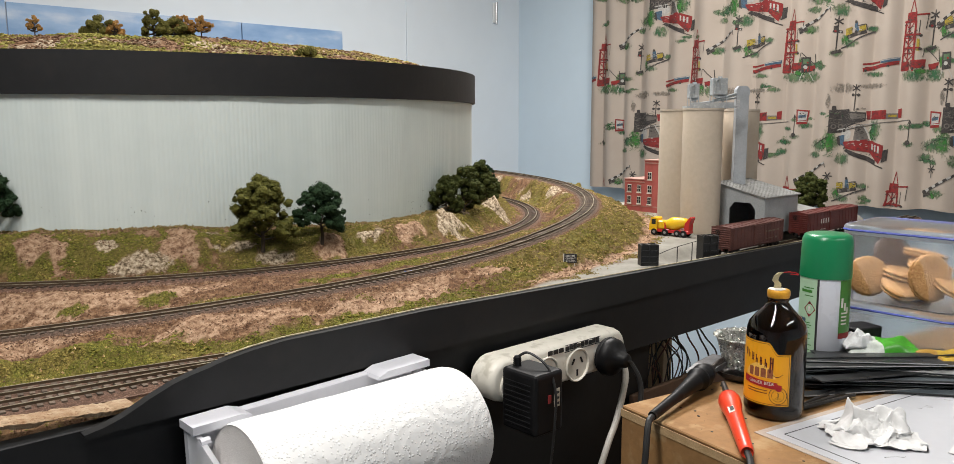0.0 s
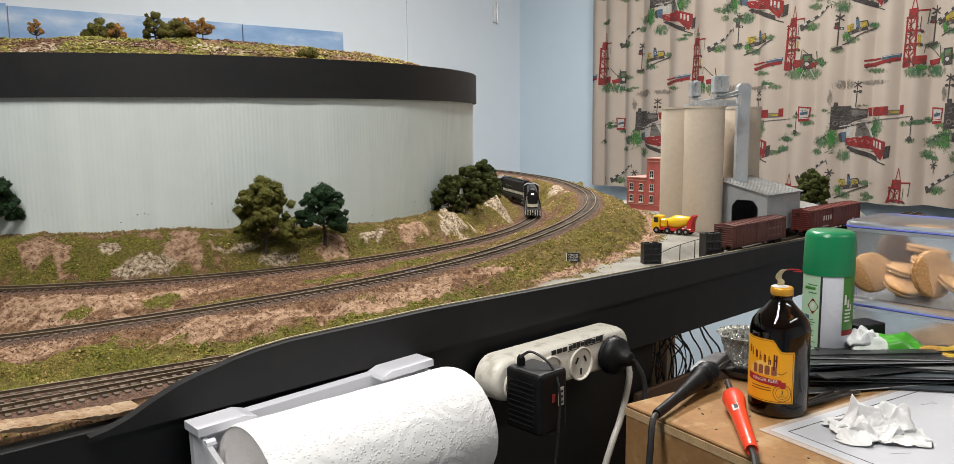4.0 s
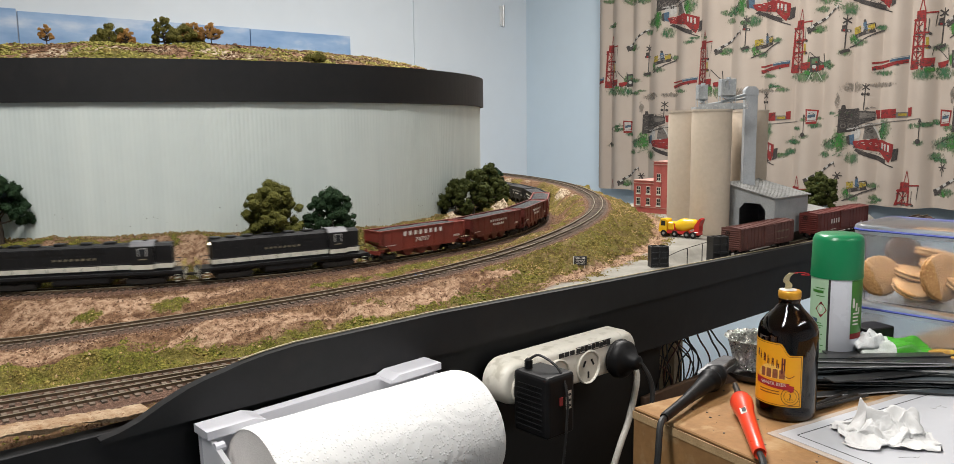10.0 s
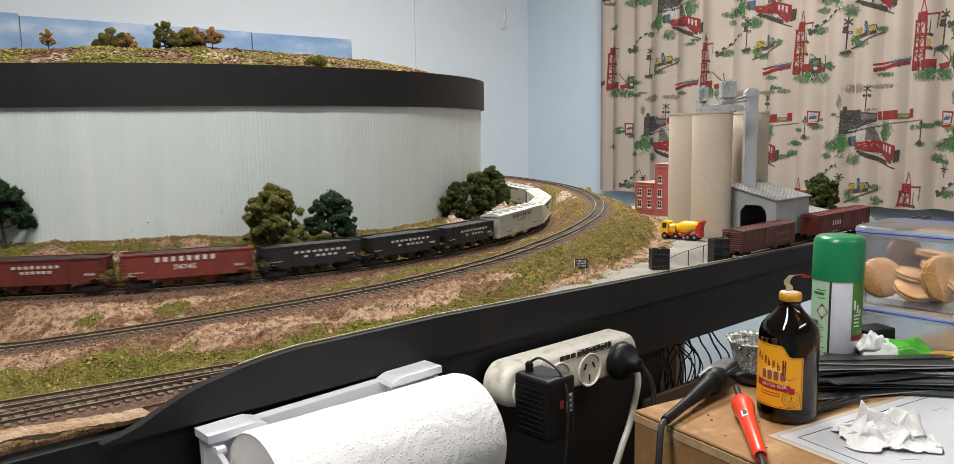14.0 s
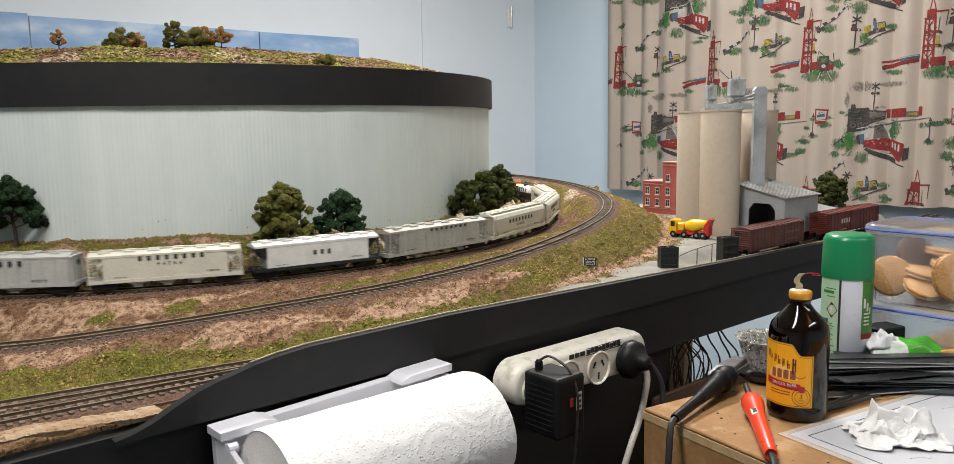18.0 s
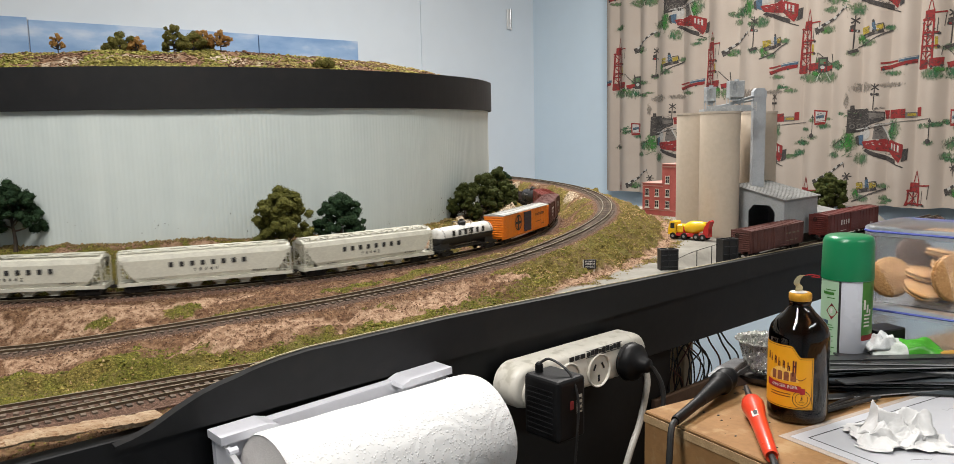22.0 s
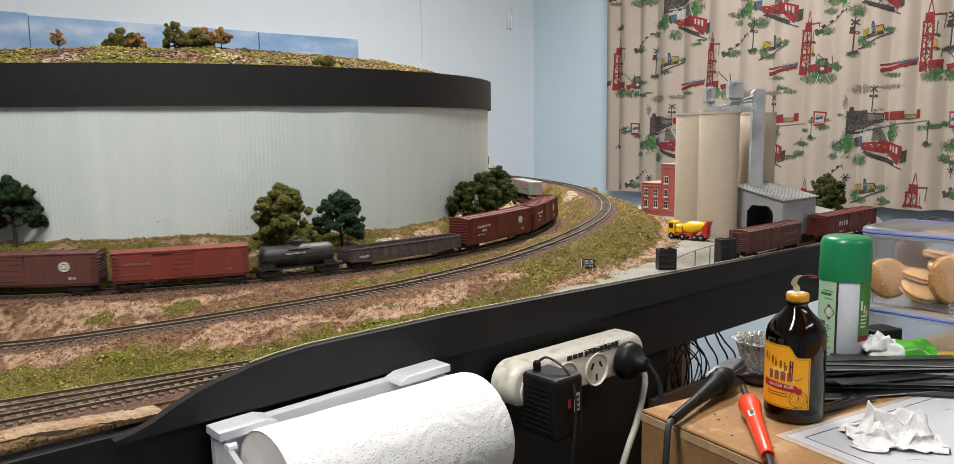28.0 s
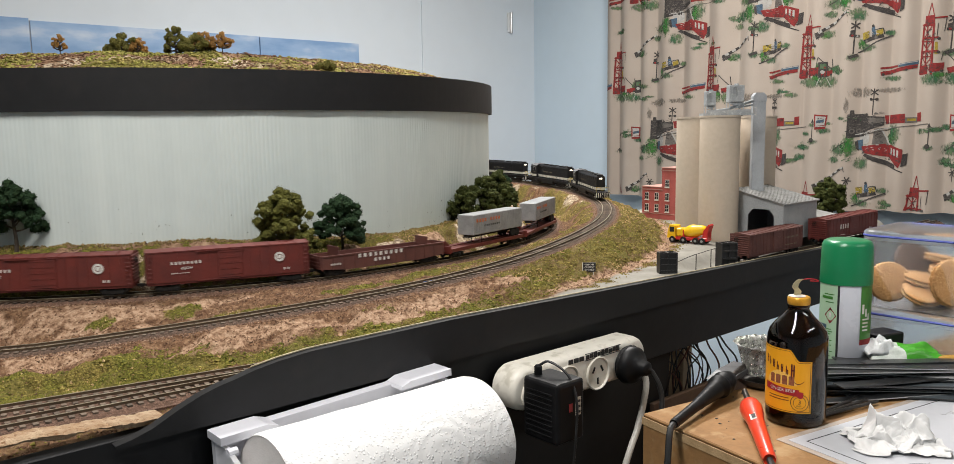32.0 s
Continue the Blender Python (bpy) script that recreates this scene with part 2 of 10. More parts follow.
def sweep(bm, pts, r, seg=8, mi=0, caps=True):
    """A tube along points."""
    pts = [Vector(p) for p in pts]
    rings = []
    side = None
    for i, p in enumerate(pts):
        d = (pts[min(i + 1, len(pts) - 1)] - pts[max(i - 1, 0)]).normalized()
        if side is None:
            side = d.orthogonal().normalized()
        side = (side - d * side.dot(d)).normalized()
        o = d.cross(side)
        rr = r[i] if isinstance(r, (list, tuple)) else r
        rings.append([bm.verts.new(p + rr * (side * math.cos(2 * math.pi * k / seg) + o * math.sin(2 * math.pi * k / seg))) for k in range(seg)])
    for p, q in zip(rings, rings[1:]):
        for k in range(seg):
            f = bm.faces.new((p[k], p[(k + 1) % seg], q[(k + 1) % seg], q[k]))
            f.material_index = mi
    if caps:
        bm.faces.new(rings[0][::-1]).material_index = mi
        bm.faces.new(rings[-1]).material_index = mi


def spline(pts, n=8):
    """Catmull-Rom through points."""
    pts = [Vector(p) for p in pts]
    ext = [2 * pts[0] - pts[1]] + pts + [2 * pts[-1] - pts[-2]]
    out = []
    for i in range(1, len(ext) - 2):
        a, b, c, d = ext[i - 1:i + 3]
        for k in range(n):
            t = k / n
            out.append(0.5 * (2 * b + (c - a) * t + (2 * a - 5 * b + 4 * c - d) * t * t + (3 * b - a - 3 * c + d) * t ** 3))
    out.append(pts[-1])
    return out


def interp(x, xs, ys):
    return float(np.interp(x, xs, ys))


def bm_new():
    return bmesh.new()


# ---------------------------------------------------------------- the room
def build_room():
    x0, y0 = -2.6, -2.2
    bm = bm_new(); box(bm, x0 - 0.1, XW + 0.1, y0 - 0.1, YW + 0.1, -0.1, 0.0)
    tagged(part("floor", bm, FLOORMAT), "dark carpeted floor of the hobby room", "floor", kind="structure")
    bm = bm_new(); box(bm, x0 - 0.1, XW + 0.1, y0 - 0.1, YW + 0.1, CEIL, CEIL + 0.1)
    tagged(part("ceiling", bm, CEILWHITE), "plain white painted ceiling", "ceiling", kind="structure")
    for nm, b in (("wall_north", (x0, XW, YW, YW + 0.1)), ("wall_east", (XW, XW + 0.1, y0, YW + 0.1)),
                  ("wall_south", (x0, XW, y0 - 0.1, y0)), ("wall_west", (x0 - 0.1, x0, y0 - 0.1, YW + 0.1))):
        bm = bm_new(); box(bm, *b, 0.0, CEIL)
        tagged(part(nm, bm, WALLGREY if nm == "wall_north" else WALLBLUE), "pale grey-blue painted wall panel" if nm == "wall_north" else "pale blue painted wall panel", "wall", kind="structure")


build_room()

# ---------------------------------------------------------------- lines of rail
TH_B = [-200, -160, -121, -114, -106, -97, -84, -74, -65, -51, -36, -26, -15, -8, 20, 90]
Z_B = [1.09, 1.105, 1.130, 1.139, 1.148, 1.1555, 1.167, 1.178, 1.185, 1.192, 1.198, 1.2025, 1.206, 1.209, 1.218, 1.218]


def zb(deg):
    return interp(deg, TH_B, Z_B)


RB_EASE = [interp(-95 + 0.1 * k, [-95, -75, -52, -35, -10, 10, 90], [0.0, 0.003, 0.010, 0.010, 0.004, 0.0, 0.0]) for k in range(1801)]


def rb(deg):
    """radius of the outer line, which tightens on the far bend"""
    k = min(1800, max(0, int((deg + 95) * 10)))
    return RB - RB_EASE[k]


def ring_point(deg, r, z):
    a = radians(deg)
    return Vector((CX + r * math.cos(a), CY + r * math.sin(a), z))


# ---------------------------------------------------------------- terrain
def sm(a, b, x):
    t = min(1.0, max(0.0, (x - a) / (b - a)))
    return t * t * (3 - 2 * t)


def fbm(x, y, s, o=4):
    v, a, q = 0.0, 1.0, s
    for k in range(o):
        v += a * noise.noise((x * q + 7.3 * k, y * q - 3.1 * k, 1.7 * k))
        a *= 0.5
        q *= 2.03
    return v


WALLBASE_T = [-180, -135, -124, -110, -100, -93, -86, -78, -70, -60, -45, 0]
WALLBASE_Z = [1.204, 1.204, 1.2035, 1.2025, 1.197, 1.192, 1.188, 1.187, 1.188, 1.190, 1.193, 1.20]
# mounds: angle, radius, height, spread along, spread across, sharpness
MOUNDS = [(-73.6, 0.738, 0.017, 0.036, 0.028, 1.5), (-80.5, 0.742, 0.008, 0.034, 0.022, 1.6), (-57.5, 0.736, 0.016, 0.045, 0.030, 1.8), (-66.0, 0.712, 0.009, 0.022, 0.02, 1.6),
          (-108.2, 0.732, 0.011, 0.034, 0.026, 1.7), (-122.5, 0.728, 0.007, 0.034, 0.028, 2.0), (-93.0, 0.748, 0.007, 0.022, 0.018, 1.7),
          (-87.0, 0.738, 0.005, 0.026, 0.018, 1.8), (-35, 0.86, 0.010, 0.05, 0.03, 1.5), (-24, 0.86, 0.016, 0.06, 0.035, 1.4)]
# bare places: angle, radius, reach along, reach across, which (0 pink earth, 1 pale rock, 2 green)
BARE = [(-122.6, 0.722, 0.032, 0.020, 0), (-116.7, 0.723, 0.014, 0.012, 1), (-113.4, 0.757, 0.044, 0.010, 1), (-109.3, 0.725, 0.026, 0.026, 0),
        (-105.8, 0.702, 0.014, 0.008, 1), (-104.0, 0.738, 0.020, 0.007, 1), (-100.2, 0.761, 0.030, 0.009, 1), (-93.4, 0.748, 0.018, 0.016, 0),
        (-87.5, 0.735, 0.024, 0.010, 1), (-81.0, 0.735, 0.028, 0.014, 0), (-73.6, 0.745, 0.036, 0.028, 1), (-57.0, 0.745, 0.034, 0.026, 1), (-66.0, 0.712, 0.016, 0.014, 1),
        (-119.0, 0.864, 0.085, 0.020, 0), (-112.5, 0.858, 0.050, 0.016, 0), (-109.0, 0.846, 0.028, 0.010, 0),
        (-118.8, 0.967, 0.045, 0.016, 0), (-109.5, 0.983, 0.034, 0.018, 0), (-99.2, 0.999, 0.040, 0.014, 0), (-93.6, 0.988, 0.040, 0.018, 0), (-104.0, 0.978, 0.03, 0.012, 0),
        (-86.8, 0.985, 0.030, 0.016, 0), (-25.0, 0.845, 0.024, 0.012, 1), (-34.0, 0.872, 0.03, 0.014, 1),
        (-111.9, 0.868, 0.018, 0.010, 2), (-117.6, 0.878, 0.016, 0.006, 2), (-90.4, 0.866, 0.055, 0.016, 2), (-107.0, 0.893, 0.03, 0.006, 2), (-97.0, 0.868, 0.035, 0.010, 2)]


TRIG = {row[0]: (math.cos(radians(row[0])), math.sin(radians(row[0]))) for row in MOUNDS + BARE}


def spot(x, y, deg, r, along, across):
    """how far a place lies from a spot, in reaches along and across the bend"""
    ca, sa = TRIG[deg]
    dx, dy = x - CX - r * ca, y - CY - r * sa
    if abs(dx) + abs(dy) > 3.5 * (along + across):
        return 9.0
    return math.hypot((dy * ca - dx * sa) / along, (dx * ca + dy * sa) / across)


def ground_z(x, y):
    dx, dy = x - CX, y - CY
    r, th = math.hypot(dx, dy), math.degrees(math.atan2(dy, dx))
    if th > 150:
        th -= 360
    za, zbb, rbb = ZA - 0.0068, zb(th) - 0.0068, rb(th)
    n = fbm(x, y, 14) * 0.005 + fbm(x, y, 55, 3) * 0.0026
    ab, bb = RA + 0.024, rbb - 0.024
    if r < RA - 0.024:
        u = (RA - 0.024 - r) / (RA - 0.024 - RW)
        z = za + (interp(th, WALLBASE_T, WALLBASE_Z) - za) * (0.55 * sm(0.02, 0.5, u) + 0.45 * min(1, u)) + n * 1.5 * sm(0, 0.3, u) * (1 - 0.6 * sm(0.7, 1.0, u))
    elif r < ab:
        z = za + n * 0.12
    elif r < bb:
        u = (r - ab) / (bb - ab)
        z = za + (zbb - za) * sm(0.12, 0.95, u) + n * 1.2 * min(1, 5 * u, 5 * (1 - u))
    elif r < rbb + 0.024:
        z = zbb + n * 0.12
    else:
        zf = interp(x, [0.30, 0.75], [1.116, 1.146])
        w = interp(th, [-125, -100, -80, -50, 0], [0.11, 0.10, 0.090, 0.085, 0.09]) * (1 + 0.10 * fbm(x, y, 16, 2))
        u = (r - rbb - 0.024) / w
        fall = 0.35 * sm(0.0, 1.0, u) + 0.65 * min(1, max(0, u))
        # a short broken scarp at the foot of the bank
        k = sm(-92, -84, th) * sm(-40, -55, th)
        fall = fall * (1 - k) + k * (0.80 * min(1, max(0, u / 0.93)) + 0.20 * sm(0.90, 1.0, u))
        z = zbb + (zf - zbb) * fall + (n + 0.9 * max(0.0, noise.noise((x * 85, y * 85, 4))) * 0.006 * sm(0.5, 0.8, x)) * (2.3 * min(1, 6 * u) * (1 - sm(0.8, 1.25, u)) + 0.04)
        if x > 0.95 and y < 0.74:
            z -= 0.020 * sm(0.95, 1.08, x) * sm(0.735, 0.700, y)
        if x < 0.34:
            z -= 0.010 * sm(0.70, 0.645, y) * sm(0.36, 0.28, x)
    for mt, mr, mh, ml, mc, mp in MOUNDS:
        d = spot(x, y, mt, mr, ml, mc)
        if d < 3 and (r < RA - 0.026 or ab < r < bb):
            fade = min(1, (RA - 0.024 - r) / 0.022) if r < RA else min(1, (r - ab) / 0.02, (bb - r) / 0.02)
            z += mh * math.exp(-(d ** mp)) * fade * (1 + 1.1 * fbm(x, y, 48, 5))
    return z


def ground_mask(x, y):
    """grass, pale rock, concrete and pink earth, 0 to 1"""
    dx, dy = x - CX, y - CY
    r, th = math.hypot(dx, dy), math.degrees(math.atan2(dy, dx))
    if th > 150:
        th -= 360
    f1, f2 = fbm(x, y, 9), fbm(x, y, 60, 2)
    g = sm(-0.12, 0.3, f1 + 0.25 * f2)
    rock = con = pink = 0.0
    rbb = rb(th)
    wob = 0.85 * fbm(x + 2, y, 34, 5)
    if r < RA - 0.026:
        u = (RA - 0.026 - r) / (RA - 0.026 - RW)
        g = 0.86 + 0.14 * g
        # brown dry strip along the foot of the sheet
        k = sm(0.80, 0.93, u + 0.25 * wob) * sm(-78, -92, th)
        g, pink = g * (1 - 0.9 * k), 0.55 * k
        k = sm(0.16, 0.04, u + 0.3 * wob)
        g *= 1 - 0.7 * k
        if th > -86:
            g *= 0.55 + 0.45 * sm(0.0, 0.3, f1 + 0.2 * f2)
    elif r < RA + 0.024:
        g = 0.0
    elif r < rbb - 0.024:
        if th < -88:
            g *= 0.05
        else:
            far = sm(-72, -58, th)
            g = (0.25 + 0.45 * g) * (1 - 0.75 * far * sm(-0.25, 0.25, 0.2 - f1))
            rock = 0.8 * sm(0.15, 0.4, fbm(x, y + 5, 22)) * (1.0 if th > -45 else 0.3)
    elif r < rbb + 0.024:
        g = 0.0
    else:
        u = (r - rbb - 0.024) / 0.10
        if th < -84:
            k = sm(-84, -90, th)
            low = sm(0.50, 0.72, u + 0.34 * fbm(x, y, 20, 2)) * (0.25 + 0.75 * sm(-96, -102, th))
            g = (0.6 + 0.3 * g) * (1 - k) + k * (g * sm(0.05, 0.4, u) * 0.40 + low)
            pink = 0.55 * k * sm(0.0, 0.35, fbm(x, y + 2, 18)) * (1 - low)
        else:
            g = 0.62 + 0.3 * g
            pink = 0.6 * sm(0.15, 0.4, fbm(x, y + 2, 24))
        k = sm(-90, -84, th) * sm(0.80, 0.90, u + 0.10 * wob) * sm(1.12, 1.0, u + 0.10 * wob)
        g, pink = g * (1 - 0.85 * k), max(pink, k)
        if x > 0.68:
            con = sm(0.98, 1.30, u + 0.16 * fbm(x, y, 25, 3))
            g *= 1 - 0.6 * sm(0.95, 1.1, u)
        elif y < 0.848 - 0.1816 * (x + 0.25):
            g *= 0.25
    for bt, br, bl, bc, which in BARE:
        if (br < RA) != (r < RA) or (br < RB) != (r < rbb):
            continue
        d = spot(x, y, bt, br, bl * (1.05 if which == 1 else 1.2), bc * (1.0 if which == 1 else 1.2))
        if d < 2.4:
            k = sm(1.15, 0.85, d + wob)
            if which == 2:
                g = max(g, 0.9 * k)
            else:
                g *= 1 - 0.92 * k
                if which:
                    rock = max(rock, k)
                else:
                    pink = max(pink, k)
    return min(1, g), min(1, rock), con, min(1, pink)


def terrain_material():
    m = bpy.data.materials.new("scenic_ground")
    m.use_nodes = True
    nt = m.node_tree
    b = nt.nodes["Principled BSDF"]
    b.inputs["Roughness"].default_value = 0.95
    b.inputs["Specular IOR Level"].default_value = 0.15
    tc = nt.nodes.new("ShaderNodeTexCoord")
    at = nt.nodes.new("ShaderNodeAttribute")
    at.attribute_name = "cover"
    sep = nt.nodes.new("ShaderNodeSeparateColor")
    nt.links.new(at.outputs["Color"], sep.inputs["Color"])

    def nz(scale, detail=5.0):
        n = nt.nodes.new("ShaderNodeTexNoise")
        n.inputs["Scale"].default_value, n.inputs["Detail"].default_value, n.inputs["Roughness"].default_value = scale, detail, 0.68
        nt.links.new(tc.outputs["Object"], n.inputs["Vector"])
        return n.outputs["Fac"]

    def ramp(fac, *stops):
        r = nt.nodes.new("ShaderNodeValToRGB")
        e = r.color_ramp.elements
        while len(e) < len(stops):
            e.new(0.5)
        for k, (p, c) in enumerate(stops):
            e[k].position, e[k].color = p, (*c, 1)
        nt.links.new(fac, r.inputs["Fac"])
        return r.outputs["Color"]

    def mix(f, a, c):
        x = nt.nodes.new("ShaderNodeMix")
        x.data_type = "RGBA"
        nt.links.new(f, x.inputs["Factor"])
        nt.links.new(a, x.inputs["A"])
        nt.links.new(c, x.inputs["B"])
        return x.outputs["Result"]

    def soft(mask, scale, width=0.25):
        """mask broken up by a fine noise"""
        a = nt.nodes.new("ShaderNodeMath")
        a.operation = "ADD"
        nt.links.new(mask, a.inputs[0])
        nt.links.new(nz(scale), a.inputs[1])
        r = nt.nodes.new("ShaderNodeMapRange")
        r.inputs["From Min"].default_value, r.inputs["From Max"].default_value = 1.0 - width, 1.0 + width
        nt.links.new(a.outputs[0], r.inputs["Value"])
        return r.outputs["Result"]

    dirt = ramp(nz(110, 9), (0.36, (0.070, 0.034, 0.018)), (0.5, (0.155, 0.084, 0.046)), (0.64, (0.27, 0.165, 0.095)))
    pink = ramp(nz(130, 9), (0.37, (0.13, 0.068, 0.040)), (0.47, (0.285, 0.175, 0.108)), (0.61, (0.44, 0.30, 0.20)))
    rock = ramp(nz(190, 9), (0.38, (0.075, 0.055, 0.032)), (0.47, (0.27, 0.205, 0.135)), (0.60, (0.55, 0.455, 0.335)))
    grass = ramp(nz(240, 8), (0.32, (0.050, 0.045, 0.012)), (0.5, (0.125, 0.105, 0.026)), (0.7, (0.22, 0.175, 0.055)))
    conc = ramp(nz(26, 8), (0.3, (0.20, 0.187, 0.16)), (0.55, (0.26, 0.247, 0.215)), (0.75, (0.31, 0.297, 0.265)))
    col = mix(soft(at.outputs["Alpha"], 60), dirt, pink)
    col = mix(soft(sep.outputs["Green"], 75), col, rock)
    col = mix(soft(sep.outputs["Red"], 130, 0.3), col, grass)
    col = mix(soft(sep.outputs["Blue"], 40, 0.3), col, conc)
    nt.links.new(col, b.inputs["Base Color"])
    bp = nt.nodes.new("ShaderNodeBump")
    bp.inputs["Strength"].default_value, bp.inputs["Distance"].default_value = 0.9, 0.004
    inv = nt.nodes.new("ShaderNodeMath")
    inv.operation = "MULTIPLY_ADD"
    inv.inputs[1].default_value, inv.inputs[2].default_value = -0.96, 1.0
    nt.links.new(sep.outputs["Blue"], inv.inputs[0])
    hm = nt.nodes.new("ShaderNodeMath")
    hm.operation = "MULTIPLY"
    nt.links.new(nz(260, 8), hm.inputs[0])
    nt.links.new(inv.outputs[0], hm.inputs[1])
    nt.links.new(hm.outputs[0], bp.inputs["Height"])
    nt.links.new(bp.outputs["Normal"], b.inputs["Normal"])
    return m


GROUND = terrain_material()


CACHE = {}
STEP = 0.0065


def cover_at(x, y):
    """cover of the lower ground at a place, from its grid; None off the ground"""
    xs, ys, d = CACHE["ground"]
    q = d.get((int((x - xs[0]) / STEP + 0.5), int((y - ys[0]) / STEP + 0.5)))
    return q and q[1]


def land_z(x, y):
    """height of the lower ground, between the points of its grid"""
    xs, ys, d = CACHE["ground"]
    fx, fy = (x - xs[0]) / STEP, (y - ys[0]) / STEP
    i, j = math.floor(fx), math.floor(fy)
    q = [d.get(k) for k in ((i, j), (i + 1, j), (i, j + 1), (i + 1, j + 1))]
    if None in q:
        return ground_z(x, y)
    u, v = fx - i, fy - j
    return (q[0][0] * (1 - u) + q[1][0] * u) * (1 - v) + (q[2][0] * (1 - u) + q[3][0] * u) * v


def grid_sheet(name, xs, ys, keep, zf, mask, mat):
    idx, verts, cols, faces = {}, [], [], []
    for i, x in enumerate(xs):
        for j, y in enumerate(ys):
            if keep(x, y):
                idx[i, j] = len(verts)
                verts.append((x, y, zf(x, y)))
                cols.extend(mask(x, y))
    for i in range(len(xs) - 1):
        for j in range(len(ys) - 1):
            q = [idx.get(k) for k in ((i, j), (i + 1, j), (i + 1, j + 1), (i, j + 1))]
            if None not in q:
                faces.append(q)
    CACHE[name] = (xs, ys, {k: (verts[i][2], cols[4 * i:4 * i + 4]) for k, i in idx.items()})
    me = bpy.data.meshes.new(name)
    me.from_pydata(verts, [], faces)
    at = me.color_attributes.new("cover", "FLOAT_COLOR", "POINT")
    at.data.foreach_set("color", cols)
    me.materials.append(mat)
    me.polygons.foreach_set("use_smooth", [True] * len(me.polygons))
    return new(name, me)


def keep_ground(x, y):
    r = math.hypot(x - CX, y - CY)
    if r < RW - 0.012 or y > CY + 0.3:
        return False
    return r < 1.07 or (0.3 < x < 1.81 and y < 1.25) or (y < 1.0 and -0.5 < x < 1.81)


land = grid_sheet("ground", [-0.55 + STEP * i for i in range(int(2.55 / STEP))], [YF + 0.006 + STEP * j for j in range(int(1.55 / STEP))],
                  keep_ground, ground_z, ground_mask, GROUND)
tagged(land, "model railway scenery of dirt, rock and green ground foam", "ground", kind="structure")


# round sheet wall, black band and the upper deck
def build_wall():
    def cyl(name, r0, r1, z0, z1, mat, label, cat, wave=0.0, pitch=0.0062, lean=0.0):
        bm = bm_new()
        n = int(2 * math.pi * r0 / (pitch / 4)) if wave else 240
        rows = []
        for i in range(n):
            a = 2 * math.pi * i / n
            if -0.3 < math.sin(a) and math.cos(a) < 0.2 and wave and i % 4:
                continue
            deg = (math.degrees(a) + 180) % 360 - 180
            d = wave * (0.3 + 1.0 * sm(-90, -72, deg) + 0.6 * sm(8, 2, abs(deg + 104))) * math.cos(2 * math.pi * i / 4) if wave else 0
            buckle = 0.0025 * noise.noise((math.cos(a) * 7, math.sin(a) * 7, 0.3)) if wave else 0
            rows.append([(r0 + d + buckle, z0, a), (r0 + d + buckle, z1, a), (r1, z1, a), (r1, z0, a)])
        vs = [[bm.verts.new((CX + r * math.cos(a), CY + r * math.sin(a), z)) for r, z, a in row] for row in rows]
        for p, q in zip(vs, vs[1:] + vs[:1]):
            for k in range(4):
                bm.faces.new((p[k], q[k], q[(k + 1) % 4], p[(k + 1) % 4]))
        bmesh.ops.recalc_face_normals(bm, faces=bm.faces)
        return tagged(part(name, bm, mat), label, cat, kind="structure")
    cyl("wall_round", RW - 0.002, RW - 0.012, 1.13, 1.389, GREYSHEET, "pale grey corrugated plastic sheet bent round the hill", "backdrop", wave=0.00023)
    cyl("trim_band", RW + 0.005, RW - 0.006, 1.3868, 1.4448, BLACKPAINT, "matt black painted band round the upper deck", "fascia")


build_wall()


def deck_z(x, y):
    r = math.hypot(x - CX, y - CY)
    u = r / RW
    return 1.4415 + 0.040 * (1 - sm(0.66, 1.0, u)) + 0.006 * (1 - u * u) + (fbm(x, y, 9) * 0.005 + fbm(x, y, 60, 3) * 0.0022) * (1 - 0.6 * sm(0.8, 1, u))


deck = grid_sheet("ground_upper", [CX - RW + 0.009 * i for i in range(int(2 * RW / 0.009) + 1)],
                  [CY - RW + 0.009 * i for i in range(int(2 * RW / 0.009) + 1)],
                  lambda x, y: math.hypot(x - CX, y - CY) < RW - 0.001, deck_z,
                  lambda x, y: (sm(-0.2, 0.3, fbm(x, y, 12) + 0.3 * fbm(x, y, 70, 2)), sm(0.0, 0.4, fbm(x + 9, y, 14)), 0.0, 0.3), GROUND)
tagged(deck, "upper deck scenery of brown earth and green foam", "ground", kind="structure")


